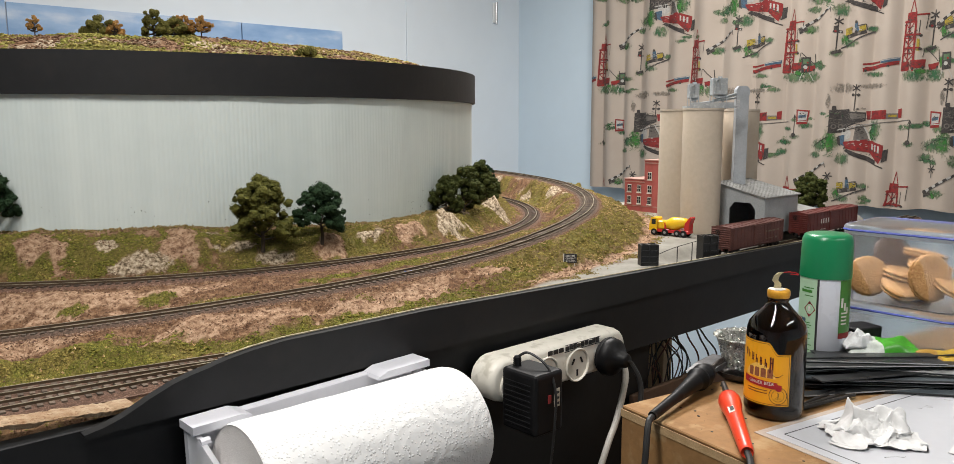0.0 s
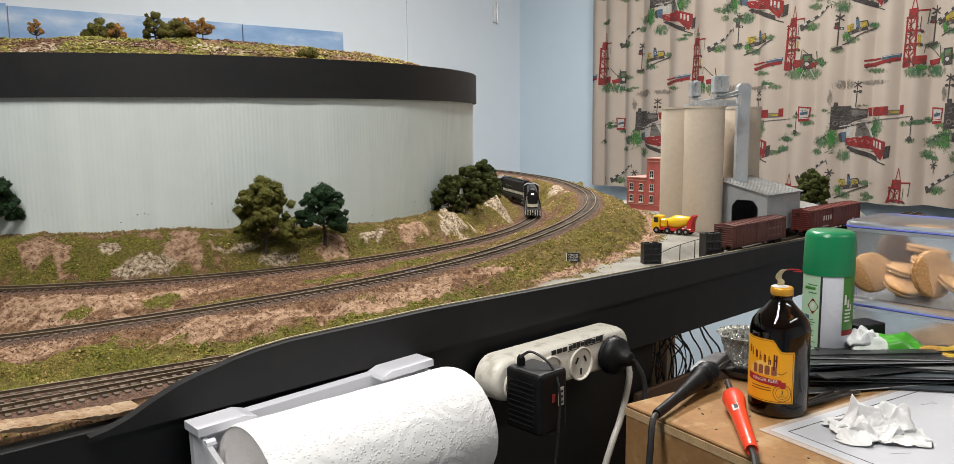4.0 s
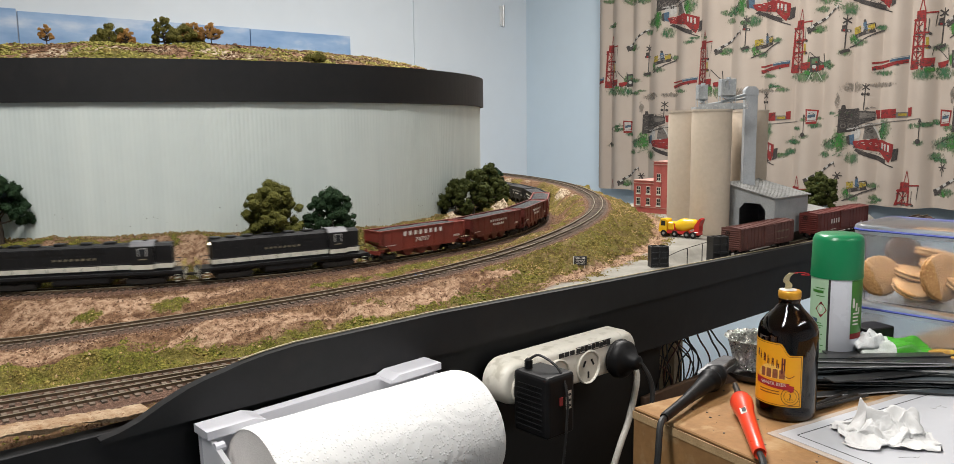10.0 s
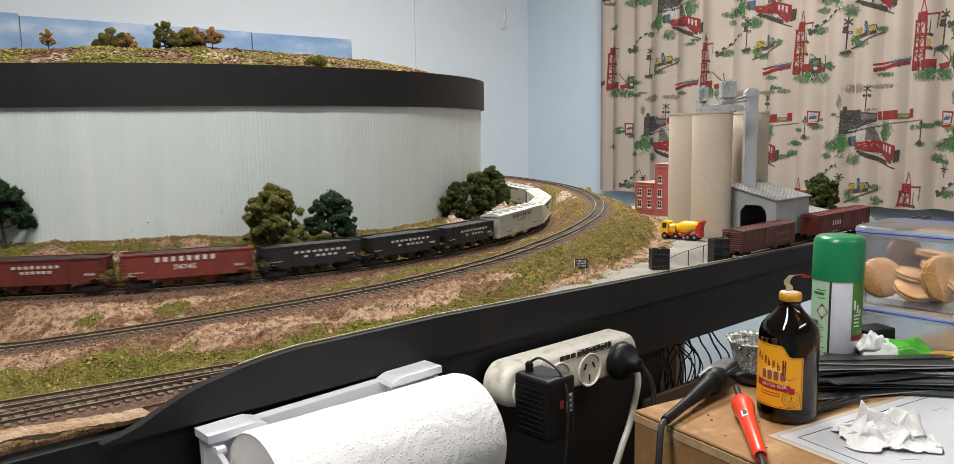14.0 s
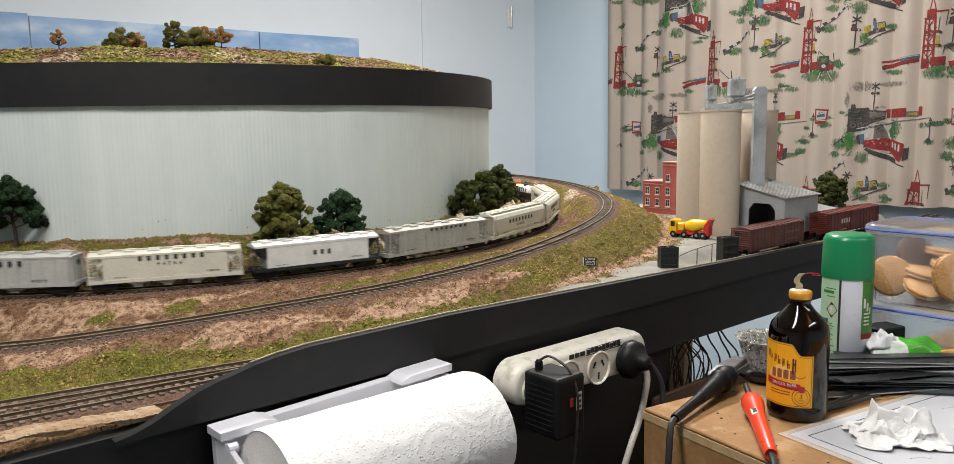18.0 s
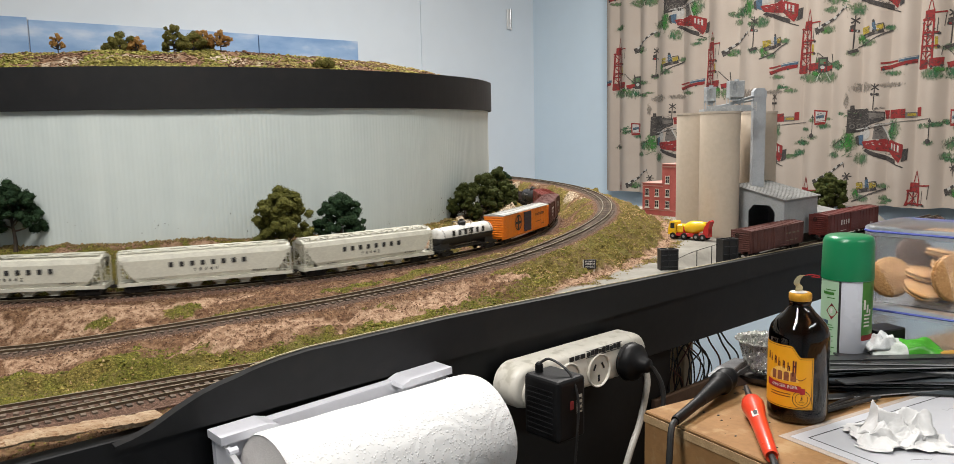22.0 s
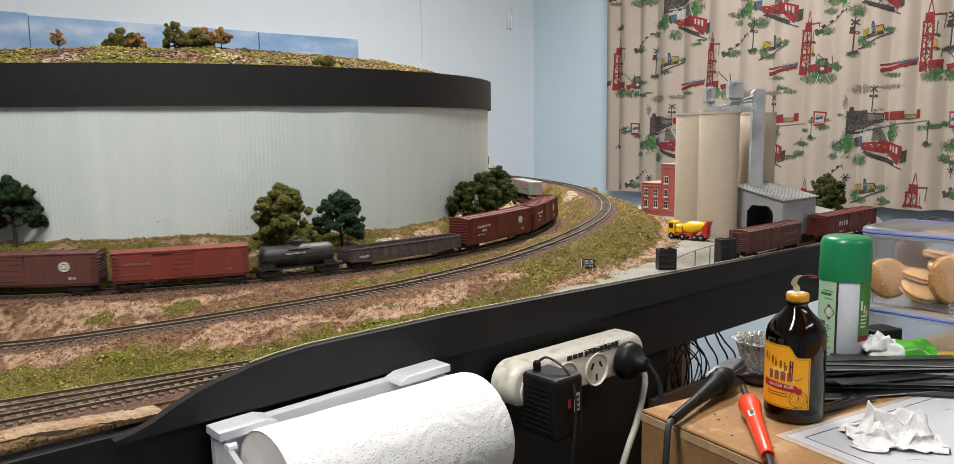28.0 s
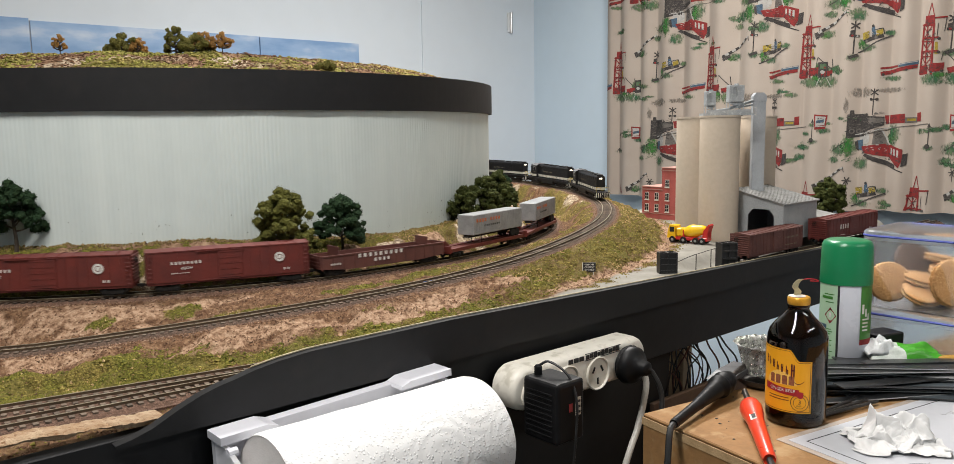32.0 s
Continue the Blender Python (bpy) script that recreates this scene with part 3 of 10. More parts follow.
# fascia boards along the front
def build_fascia():
    prof = [(1.82, 1.113), (1.82, 1.130), (1.361, 1.1385), (0.817, 1.1485), (0.512, 1.1545), (0.345, 1.1535), (0.314, 1.151), (0.290, 1.1475), (0.273, 1.1435),
            (0.257, 1.1405), (0.241, 1.136), (0.221, 1.128), (0.201, 1.1185), (0.185, 1.1135), (0.171, 1.111), (0.171, 1.1085), (0.30, 1.1085), (0.5, 1.110)]
    bm = bm_new(); prism(bm, prof, YF - 0.006, YF + 0.004)
    f = tagged(part("fascia", bm, BLACKPAINT), "black painted fascia strip with an S-shaped end along the layout edge", "fascia", kind="structure")
    bm = bm_new()
    pts = [Vector((x, YF - 0.001, z + 0.0008)) for x, z in prof[1:8]]
    for a, b in zip(pts, pts[1:]):
        prism(bm, [(a.x, a.z), (b.x, b.z), (b.x, b.z + 0.0009), (a.x, a.z + 0.0009)], YF + 0.0012, YF + 0.0032)
    part("bare_edge", bm, surf("bare_wood_edge", (0.42, 0.37, 0.24), (0.28, 0.23, 0.14), 90, 0.8, 0.3), f, "bare pale wood edge")
    bm = bm_new(); box(bm, -0.9, 1.82, YF + 0.006, YF + 0.024, 1.035, 1.112, 0.001)
    tagged(part("fascia_lower", bm, BLACKPAINT), "black painted board under the layout edge", "fascia", kind="structure")
    bm = bm_new(); box(bm, -0.9, 0.955, YF + 0.03, YF + 0.04, 0.0, 1.036)
    tagged(part("panel_under", bm, FLATBLACK), "flat black panel closing the space below the layout", "panel", kind="structure")
    for nm, b in (("panel_end", (1.82, 1.83, YF - 0.006, 1.26)), ("panel_back", (1.62, 1.83, 1.25, 1.26))):
        bm = bm_new(); box(bm, *b, 1.04, 1.13)
        tagged(part(nm, bm, BLACKPAINT), "black board on the edge of the yard", "panel", kind="structure")
    # trestle legs under the layout
    for x, y in ((1.75, 0.72), (1.75, 1.20), (0.1, 1.0), (0.66, 2.3), (-0.1, 1.7)):
        bm = bm_new(); box(bm, x - 0.02, x + 0.02, y - 0.03, y + 0.03, 0.0, 1.05, 0.002)
        tagged(part("layout_leg", bm, surf("pine", (0.4, 0.28, 0.15), (0.33, 0.22, 0.12), 30, 0.7, 0.2)), "plain pine leg under the layout", "support", kind="structure")


build_fascia()


def build_lip():
    """Broken edge of the plaster scenery where the fascia stops."""
    lip = thing("plaster_edge", "broken tan plaster edge of the scenery beside the fascia end", "scenery", kind="structure")
    bm = bm_new()
    prev = None
    for i in range(181):
        x = -0.30 + 0.515 * i / 180
        top = interp(x, [-0.3, 0.118, 0.158, 0.180, 0.205], [1.138, 1.1295, 1.1255, 1.1240, 1.1215]) + 0.0016 * noise.noise((x * 60, 0, 3)) + 0.0012 * noise.noise((x * 230, 2, 3))
        bot = top - 0.0045 - 0.003 * noise.noise((x * 34, 5, 1)) - 0.0015 * noise.noise((x * 170, 5, 1))
        yf = YF + 0.010 + 0.003 * noise.noise((x * 45, 1, 9)) + 0.0015 * noise.noise((x * 210, 1, 9))
        ring = [(yf + 0.022, top - 0.001), (yf + 0.004, top), (yf, top - 0.002), (yf + 0.001, bot), (yf + 0.020, bot - 0.002)]
        cur = [bm.verts.new((x, y, z)) for y, z in ring]
        if prev:
            for k in range(4):
                bm.faces.new((prev[k], prev[k + 1], cur[k + 1], cur[k]))
        prev = cur
    bmesh.ops.recalc_face_normals(bm, faces=bm.faces)
    part("crust", bm, surf("plaster_tan", (0.46, 0.34, 0.22), (0.32, 0.20, 0.11), 90, 0.9, 0.8, c3=(0.20, 0.10, 0.045), dist=0.003), lip)


build_lip()

# ---------------------------------------------------------------- the line that the train runs on
S_LEFT = radians(132) * RA           # last visible place on the inner line
TH_B0, S_B0 = -360.0, 5.5825           # where the outer line comes into view, degrees and way run


def line_place(s):
    """degrees, radius and rail level after s metres of way"""
    if s <= S_LEFT:
        th = -math.degrees(s / RA)
        return th, RA, ZA - (0.17 * max(0, th - 20) / 360)
    if s <= S_B0:
        u = (s - S_LEFT) / (S_B0 - S_LEFT)
        return -132 + (TH_B0 + 132) * u, RA + (RB - RA) * sm(0.1, 0.9, u), ZA + (zb(0) - ZA) * sm(0.1, 0.95, u)
    th = TH_B0 - math.degrees((s - S_B0) / RB)
    return th, rb(th + 360), zb(th + 360)


def line_point(s, side=0.0, dz=0.0):
    th, r, z = line_place(s)
    return ring_point(th, r + side, z + dz)


def strip_along(bm, pts_l, pts_r, z0, z1, mi=0):
    """a bar between two rails of points"""
    prev = None
    for a, b in zip(pts_l, pts_r):
        cur = [bm.verts.new((a.x, a.y, a.z + z0)), bm.verts.new((b.x, b.y, b.z + z0)), bm.verts.new((b.x, b.y, b.z + z1)), bm.verts.new((a.x, a.y, a.z + z1))]
        if prev:
            for k in range(4):
                f = bm.faces.new((prev[k], cur[k], cur[(k + 1) % 4], prev[(k + 1) % 4]))
                f.material_index = mi
        prev = cur


TIE_MESH = {}


def track_from(name, label, place, n_steps, tie_range, rest=None, tie=None, bed=None):
    """A line: place(u, side) gives a rail-level point, u from 0 to 1; ties as parts within tie_range."""
    root = thing(name, label, "railway track", kind="structure")
    us = [i / n_steps for i in range(n_steps + 1)]
    for side in (-0.0085, 0.0085):
        bm = bm_new()
        strip_along(bm, [place(u, side - 0.0005) for u in us], [place(u, side + 0.0005) for u in us], -0.0027, -0.0004)
        strip_along(bm, [place(u, side - 0.00062) for u in us], [place(u, side + 0.00062) for u in us], -0.0004, 0.0, 1)
        bmesh.ops.recalc_face_normals(bm, faces=bm.faces)
        part("rail", bm, [RAIL, RAILTOP], root)
    bm = bm_new()
    strip_along(bm, [place(u, -0.024) for u in us], [place(u, -0.019) for u in us], -0.014, -0.0074)
    prev = None
    for u in us:
        cur = [bm.verts.new(place(u, s_) + Vector((0, 0, z))) for s_, z in ((-0.026, -0.0120), (-0.0170, -0.0042), (0.0170, -0.0042), (0.026, -0.0120))]
        if prev:
            for k in range(3):
                bm.faces.new((prev[k], cur[k], cur[k + 1], prev[k + 1]))
        prev = cur
    bmesh.ops.recalc_face_normals(bm, faces=bm.faces)
    part("ballast", bm, bed or BALLAST, root, "brown gravel ballast")
    tie = tie or TIE
    if tie not in TIE_MESH:
        bm = bm_new(); box(bm, -0.0021, 0.0021, -0.0155, 0.0155, -0.0070, -0.0026)
        TIE_MESH[tie] = mesh_of("tie", bm, tie)
    length = sum((place(b, 0) - place(a, 0)).length for a, b in zip(us, us[1:]))
    cnt = int(length / 0.0090)
    bm = bm_new()
    for i in range(cnt):
        u = (i + 0.5) / cnt
        p, q = place(u - 0.0008, 0), place(u + 0.0008, 0)
        d = q - p
        m = Matrix.Translation(place(u, 0)) @ pose(0, 0, 0, 0, 0, math.degrees(math.atan2(d.y, d.x)) + random.uniform(-1.5, 1.5))
        if tie_range[0] <= u <= tie_range[1]:
            part("tie", TIE_MESH[tie], None, root, at=m)
        else:
            box(bm, -0.0021, 0.0021, -0.0155, 0.0155, -0.0070, -0.0026, m=m)
    if len(bm.verts):
        tagged(part("ties_hidden", bm, tie, root), kind="stuff")
    else:
        bm.free()
    return root


# running lines
track_from("track_inner", "brown model railway track curving round the hill", lambda u, s: line_point(-0.9 + u * (S_LEFT + 0.9), s), 260, (0.36, 1.0))
track_from("track_hidden", "model railway track behind the round sheet", lambda u, s: line_point(S_LEFT + u * (S_B0 - 0.25 - S_LEFT), s), 200, (2, 3))
track_from("track_outer", "dark model railway track on the outer bank", lambda u, s: ring_point(15 - u * 150, rb(15 - u * 150) + s, zb(15 - u * 150)), 260, (0.09, 0.93), tie=TIE_PALE, bed=BALLAST_DARK)


def straight(p, q, bend=0.0):
    p, q = Vector(p), Vector(q)
    d = (q - p).normalized()
    n = Vector((-d.y, d.x, 0))
    return lambda u, s: p.lerp(q, u) + n * (s + bend * 4 * u * (1 - u))


YARD1 = straight((-0.25, 0.826, 1.124), (0.62, 0.668, 1.124))
YARD2 = straight((-0.25, 0.760, 1.124), (0.47, 0.690, 1.124), -0.006)
track_from("track_front", "dark model railway track in the front yard", YARD1, 60, (0.3, 1.0), tie=TIE_PALE)
track_from("track_front", "dark model railway siding joining at a turnout", YARD2, 60, (0.3, 1.0), tie=TIE_PALE)
track_from("track_yard", "model railway siding along the cement yard", straight((1.02, 0.674, 1.1335), (1.98, 0.674, 1.1335)), 60, (0.0, 0.9))

# ---------------------------------------------------------------- rolling stock
C_LOCO = surf("loco_black", (0.007, 0.007, 0.008), (0.011, 0.011, 0.012), 80, 0.5, 0.05, spec=0.3)
C_CREAM = surf("stripe_cream", (0.62, 0.60, 0.52), (0.52, 0.50, 0.43), 60, 0.5, 0.05)
C_TUSCAN = surf("tuscan_red", (0.135, 0.022, 0.016), (0.10, 0.018, 0.014), 45, 0.55, 0.1)
C_OXIDE = surf("oxide_red", (0.20, 0.034, 0.022), (0.155, 0.028, 0.02), 45, 0.55, 0.1)
C_BROWN = surf("boxcar_brown", (0.125, 0.044, 0.034), (0.095, 0.034, 0.028), 45, 0.6, 0.1)
C_GREY = surf("hopper_grey", (0.46, 0.46, 0.43), (0.40, 0.40, 0.375), 45, 0.5, 0.08)
C_TAN = surf("hopper_pale", (0.60, 0.585, 0.49), (0.54, 0.525, 0.445), 45, 0.5, 0.08)
C_WEATH = surf("hopper_weathered", (0.38, 0.375, 0.335), (0.34, 0.335, 0.30), 40, 0.65, 0.12, c3=(0.31, 0.295, 0.26))
C_ROOF = surf("roof_pale", (0.70, 0.70, 0.67), (0.6, 0.6, 0.57), 60, 0.5, 0.08)
C_ORANGE = surf("reefer_orange", (0.80, 0.22, 0.015), (0.74, 0.20, 0.015), 40, 0.45, 0.06)
C_SILVER = surf("trailer_silver", (0.36, 0.365, 0.37), (0.29, 0.295, 0.30), 50, 0.4, 0.08, metal=0.3)
C_TANKW = surf("tank_white", (0.62, 0.61, 0.57), (0.52, 0.51, 0.47), 40, 0.5, 0.08, c3=(0.4, 0.37, 0.32))
C_BLK = surf("car_black", (0.014, 0.014, 0.015), (0.022, 0.022, 0.022), 60, 0.5, 0.1)
C_GON = surf("gondola_grey", (0.075, 0.055, 0.055), (0.05, 0.038, 0.04), 50, 0.7, 0.15, c3=(0.12, 0.09, 0.08))
C_NAVY = surf("door_navy", (0.012, 0.017, 0.05), (0.016, 0.02, 0.055), 40, 0.5, 0.05)
C_WHITE = surf("print_white", (0.72, 0.70, 0.66), (0.62, 0.60, 0.56), 300, 0.6, 0.02)
C_GOLD = surf("print_gold", (0.20, 0.17, 0.115), (0.16, 0.135, 0.09), 300, 0.6, 0.02)
C_PRINTB = surf("print_black", (0.015, 0.015, 0.016), (0.03, 0.03, 0.03), 300, 0.6, 0.02)
C_COAL = surf("coal", (0.02, 0.02, 0.022), (0.045, 0.045, 0.047), 500, 0.7, 1.0, fine=1500)
C_YELLOW = surf("handrail_yellow", (0.55, 0.42, 0.10), (0.45, 0.35, 0.09), 80, 0.5, 0.05)
C_FRAME = surf("truck_dark", (0.012, 0.0105, 0.0095), (0.02, 0.017, 0.015), 120, 0.75, 0.2, spec=0.25)
C_WHEEL = surf("wheel_steel", (0.10, 0.09, 0.08), (0.06, 0.055, 0.05), 120, 0.4, 0.1, metal=0.7)
C_LAMP = glow("headlight", (1.0, 0.82, 0.62), 4.0)
C_WINDOW = surf("cab_glass", (0.02, 0.022, 0.025), (0.03, 0.03, 0.033), 30, 0.12, 0.0)

MESHES = {}


def shared(key, build, mats, smooth=False):
    if key not in MESHES:
        bm = bm_new()
        build(bm)
        MESHES[key] = mesh_of(key, bm, mats, smooth)
    return MESHES[key]


def truck(parent, x, name="truck", wheelbase=0.020, axles=2, mat=None):
    def side_frames(bm):
        w = wheelbase * (axles - 1) / 2
        for sy in (-1, 1):
            y = sy * 0.0128
            prism(bm, [(-w - 0.005, 0.0065), (-w - 0.003, 0.0092), (-0.006, 0.0092), (-0.004, 0.0072), (0.004, 0.0072), (0.006, 0.0092), (w + 0.003, 0.0092),
                       (w + 0.005, 0.0065), (w + 0.002, 0.0035), (0.006, 0.0020), (-0.006, 0.0020), (-w - 0.002, 0.0035)], y - 0.0013, y + 0.0013)
            for k in range(axles):
                xx = -w + wheelbase * k
                box(bm, xx - 0.0022, xx + 0.0022, y + sy * 0.0008, y + sy * 0.0022, 0.0038, 0.0078)
            for k in (-1, 0, 1):
                rod(bm, (k * 0.0022, y + sy * 0.0014, 0.0024), (k * 0.0022, y + sy * 0.0014, 0.0066), 0.0009, 6)
        box(bm, -0.004, 0.004, -0.0125, 0.0125, 0.0045, 0.0085)

    def wheels(bm):
        for sy in (-1, 1):
            m = pose(0, sy * 0.0083 - 0.0012, 0.0055, -90)
            lathe(bm, [(0, 0), (0.0055, 0), (0.0055, 0.0024), (0.0035, 0.0022), (0.0018, 0.003), (0, 0.003)], 16, m)
        rod(bm, (0, -0.012, 0.0055), (0, 0.012, 0.0055), 0.001, 6)
    t = part(name, shared(f"truck{axles}_{mat.name if mat else ''}_{wheelbase}", side_frames, mat or C_FRAME), None, parent, at=pose(x, 0, 0))
    for k in range(axles):
        part("wheelset", shared("wheelset", wheels, C_WHEEL), None, t, at=pose(-wheelbase * (axles - 1) / 2 + wheelbase * k, 0, 0))
    return t


def couplers(root, L):
    def knuckle(bm):
        box(bm, -0.006, 0.0035, -0.0012, 0.0012, 0.0085, 0.0108)
        box(bm, 0.0015, 0.0050, -0.0022, 0.0024, 0.0078, 0.0116, 0.0006)
        rod(bm, (0.002, 0.001, 0.0085), (0.003, 0.004, 0.003), 0.0004, 5)
    for s in (-1, 1):
        part("coupler", shared("coupler", knuckle, C_FRAME), None, root, at=pose(s * (L / 2 - 0.0045), 0, 0, 0, 0, 0 if s > 0 else 180))


def bars(root, x0, x1, z0, h, n, y, mat, name="lettering", gaps=()):
    """Lettering too small or not to be spelt: one upright bar a letter."""
    bm = bm_new()
    w = (x1 - x0) / n
    for i in range(n):
        if i in gaps:
            continue
        a = x0 + w * i
        for sy in (-1, 1):
            ya, yb = sorted((sy * y, sy * (y + 0.0003)))
            xs = sorted((-sy * (a + w * 0.18), -sy * (a + w * 0.60)))
            box(bm, xs[0], xs[1], ya, yb, z0, z0 + h)
    sides(name, bm, mat, root)


def text_part(root, body, size, m, mat, name="lettering", depth=0.00015, spacing=1.0, bold=0.0):
    cu = bpy.data.curves.new(name, "FONT")
    cu.offset = bold
    cu.body, cu.size, cu.extrude, cu.align_x, cu.resolution_u, cu.space_character = body, size, depth, "CENTER", 1, spacing
    tmp = bpy.data.objects.new("tmp", cu)
    me = bpy.data.meshes.new_from_object(tmp)
    me.name = name
    me.materials.clear()
    me.materials.append(mat)
    bpy.data.objects.remove(tmp)
    bpy.data.curves.remove(cu)
    return part(name, me, None, root, at=m)


def both_sides(root, body, size, x, z, y, mat, spacing=1.0):
    text_part(root, body, size, pose(x, -y, z, 90, 0, 0), mat, spacing=spacing, bold=0.00012)
    text_part(root, body, size, pose(-x, y, z, 90, 0, 180), mat, spacing=spacing, bold=0.00012)


def ladder(bm, x, y, z0, z1, w=0.0045, n=5, along="x"):
    for k in range(n):
        z = z0 + (z1 - z0) * (k + 0.5) / n
        a, b = ((x - w / 2, y, z), (x + w / 2, y, z)) if along == "x" else ((x, y - w / 2, z), (x, y + w / 2, z))
        rod(bm, a, b, 0.00035, 5)
    for s in (-1, 1):
        q = (x + s * w / 2, y) if along == "x" else (x, y + s * w / 2)
        rod(bm, (*q, z0), (*q, z1), 0.0004, 5)


def brake_wheel(root, x, z):
    bm = bm_new()
    ring = [(x, 0.005 + 0.0035 * math.cos(a), z + 0.0035 * math.sin(a)) for a in [2 * math.pi * k / 14 for k in range(15)]]
    sweep(bm, ring, 0.0005, 5, caps=False)
    rod(bm, (x - 0.002, 0.005, z), (x + 0.0005, 0.005, z), 0.0006, 5)
    for k in range(3):
        a = k * 1.047
        rod(bm, (x, 0.005 - 0.0034 * math.cos(a), z - 0.0034 * math.sin(a)), (x, 0.005 + 0.0034 * math.cos(a), z + 0.0034 * math.sin(a)), 0.0003, 4)
    part("brake_wheel", bm, C_FRAME, root)


# --- diesel locomotive, L over couplers
def locomotive(L, lead):
    r = thing("diesel_locomotive", "black diesel locomotive with a cream side stripe and high short hood", "locomotive", group="train")
    h = L / 2 - 0.008
    bm = bm_new(); box(bm, -h, h, -0.0165, 0.0165, 0.0135, 0.0175, 0.0006); box(bm, -h, h, -0.012, 0.012, 0.010, 0.0135)
    part("walkway", bm, C_LOCO, r)
    bm = bm_new()
    for sy in (-1, 1):
        box(bm, -h, h, sy * 0.0168 - 0.0003, sy * 0.0168 + 0.0003, 0.0142, 0.0172)
    sides("sill", bm, C_LOCO, r, "", by="y")
    # long hood behind the cab, short high hood before it
    cab0, cab1 = h * 0.50, h * 0.72
    top = 0.0520
    hood = [(-0.0098, 0.0175), (-0.0098, top - 0.003), (-0.0070, top), (0.0070, top), (0.0098, top - 0.003), (0.0098, 0.0175)]
    bm = bm_new(); prism(bm, hood, -h + 0.016, cab0, axis="x")
    part("long_hood", bm, C_LOCO, r)

    def hood_door(b):
        box(b, -0.0029, 0.0029, -0.0003, 0.0003, 0.0200, 0.0395)

    for i in range(15):
        x = -h + 0.024 + i * (cab0 + h - 0.034) / 14
        for sy in (-1, 1):
            part("hood_door", shared("hood_door", hood_door, C_LOCO), None, r, at=pose(x, sy * 0.0098, 0))
    bm = bm_new()
    for i in range(9):
        x = -h + 0.028 + i * 0.0165
        for sy in (-1, 1):
            box(bm, x - 0.0055, x + 0.0055, sy * 0.0101 - 0.0004, sy * 0.0101 + 0.0004, 0.0425, 0.0480)
    sides("louvres", bm, C_LOCO, r, by="y")
    for i, x in enumerate((-0.80, -0.62, -0.44)):
        bm = bm_new()
        lathe(bm, [(0.0075, top), (0.0075, top + 0.0022), (0.0066, top + 0.0026), (0, top + 0.0026)], 18, pose(x * h, 0, 0))
        part("roof_fan", bm, C_LOCO, r)
    for x in (-0.20, 0.05, 0.28):
        bm = bm_new()
        box(bm, x * h - 0.007, x * h + 0.007, -0.005, 0.005, top, top + 0.0028, 0.0006)
        part("roof_hatch", bm, C_LOCO, r)
    bm = bm_new(); prism(bm, [(-0.0098, 0.0175), (-0.0098, top - 0.0035), (-0.007, top - 0.0005), (0.007, top - 0.0005), (0.0098, top - 0.0035), (0.0098, 0.0175)], cab1, h - 0.012, axis="x")
    part("short_hood", bm, C_LOCO, r)
    bm = bm_new(); prism(bm, [(-0.0160, 0.0175), (-0.0160, 0.0490), (-0.0085, 0.0535), (0.0085, 0.0535), (0.0160, 0.0490), (0.0160, 0.0175)], cab0, cab1, axis="x")
    cab = part("cab", bm, C_LOCO, r)
    xm = (cab0 + cab1) / 2
    bm = bm_new(); prism(bm, [(-0.0163, 0.0488), (-0.0086, 0.0536), (0.0086, 0.0536), (0.0163, 0.0488), (0.0163, 0.0496), (0.0087, 0.0544), (-0.0087, 0.0544), (-0.0163, 0.0496)], cab0 - 0.001, cab1 + 0.001, axis="x")
    part("cab_roof", bm, surf("cab_grey", (0.16, 0.16, 0.17), (0.12, 0.12, 0.13), 60, 0.6, 0.1), cab, "weathered grey cab roof")
    for sy in (-1, 1):
        bm = bm_new(); box(bm, xm - 0.0042, xm + 0.0042, sy * 0.0161 - 0.0002, sy * 0.0161 + 0.0002, 0.0375, 0.0462)
        part("window", bm, C_WINDOW, cab)
        bm = bm_new()
        for q in (-1, 1):
            box(bm, xm + q * 0.0047 - 0.0006, xm + q * 0.0047 + 0.0006, sy * 0.0163 - 0.0003, sy * 0.0163 + 0.0003, 0.0368, 0.0469)
        box(bm, xm - 0.0047, xm + 0.0047, sy * 0.0163 - 0.0003, sy * 0.0163 + 0.0003, 0.0460, 0.0469)
        part("window_frame", bm, surf("frame_grey", (0.34, 0.34, 0.33), (0.28, 0.28, 0.27), 60, 0.5, 0.05), cab)
        bm = bm_new(); box(bm, xm - 0.0045, xm + 0.0045, sy * 0.0162 - 0.0002, sy * 0.0162 + 0.0002, 0.0325, 0.0338)
        part("number_bar", bm, C_GOLD, cab)
        for x in (cab0, cab1):
            bm = bm_new(); box(bm, x - 0.0002, x + 0.0002, sy * 0.013 - 0.0018, sy * 0.013 + 0.0018, 0.040, 0.0465)
            part("end_window", bm, C_WINDOW, cab)
    # cream stripe along hood and cab
    bm = bm_new()
    for sy in (-1, 1):
        box(bm, -h + 0.016, cab0, sy * 0.0102 - 0.0003, sy * 0.0102 + 0.0003, 0.0205, 0.0262)
        box(bm, cab1, h - 0.012, sy * 0.0102 - 0.0003, sy * 0.0102 + 0.0003, 0.0205, 0.0262)
        box(bm, cab0, cab1, sy * 0.0163 - 0.0003, sy * 0.0163 + 0.0003, 0.0205, 0.0262)
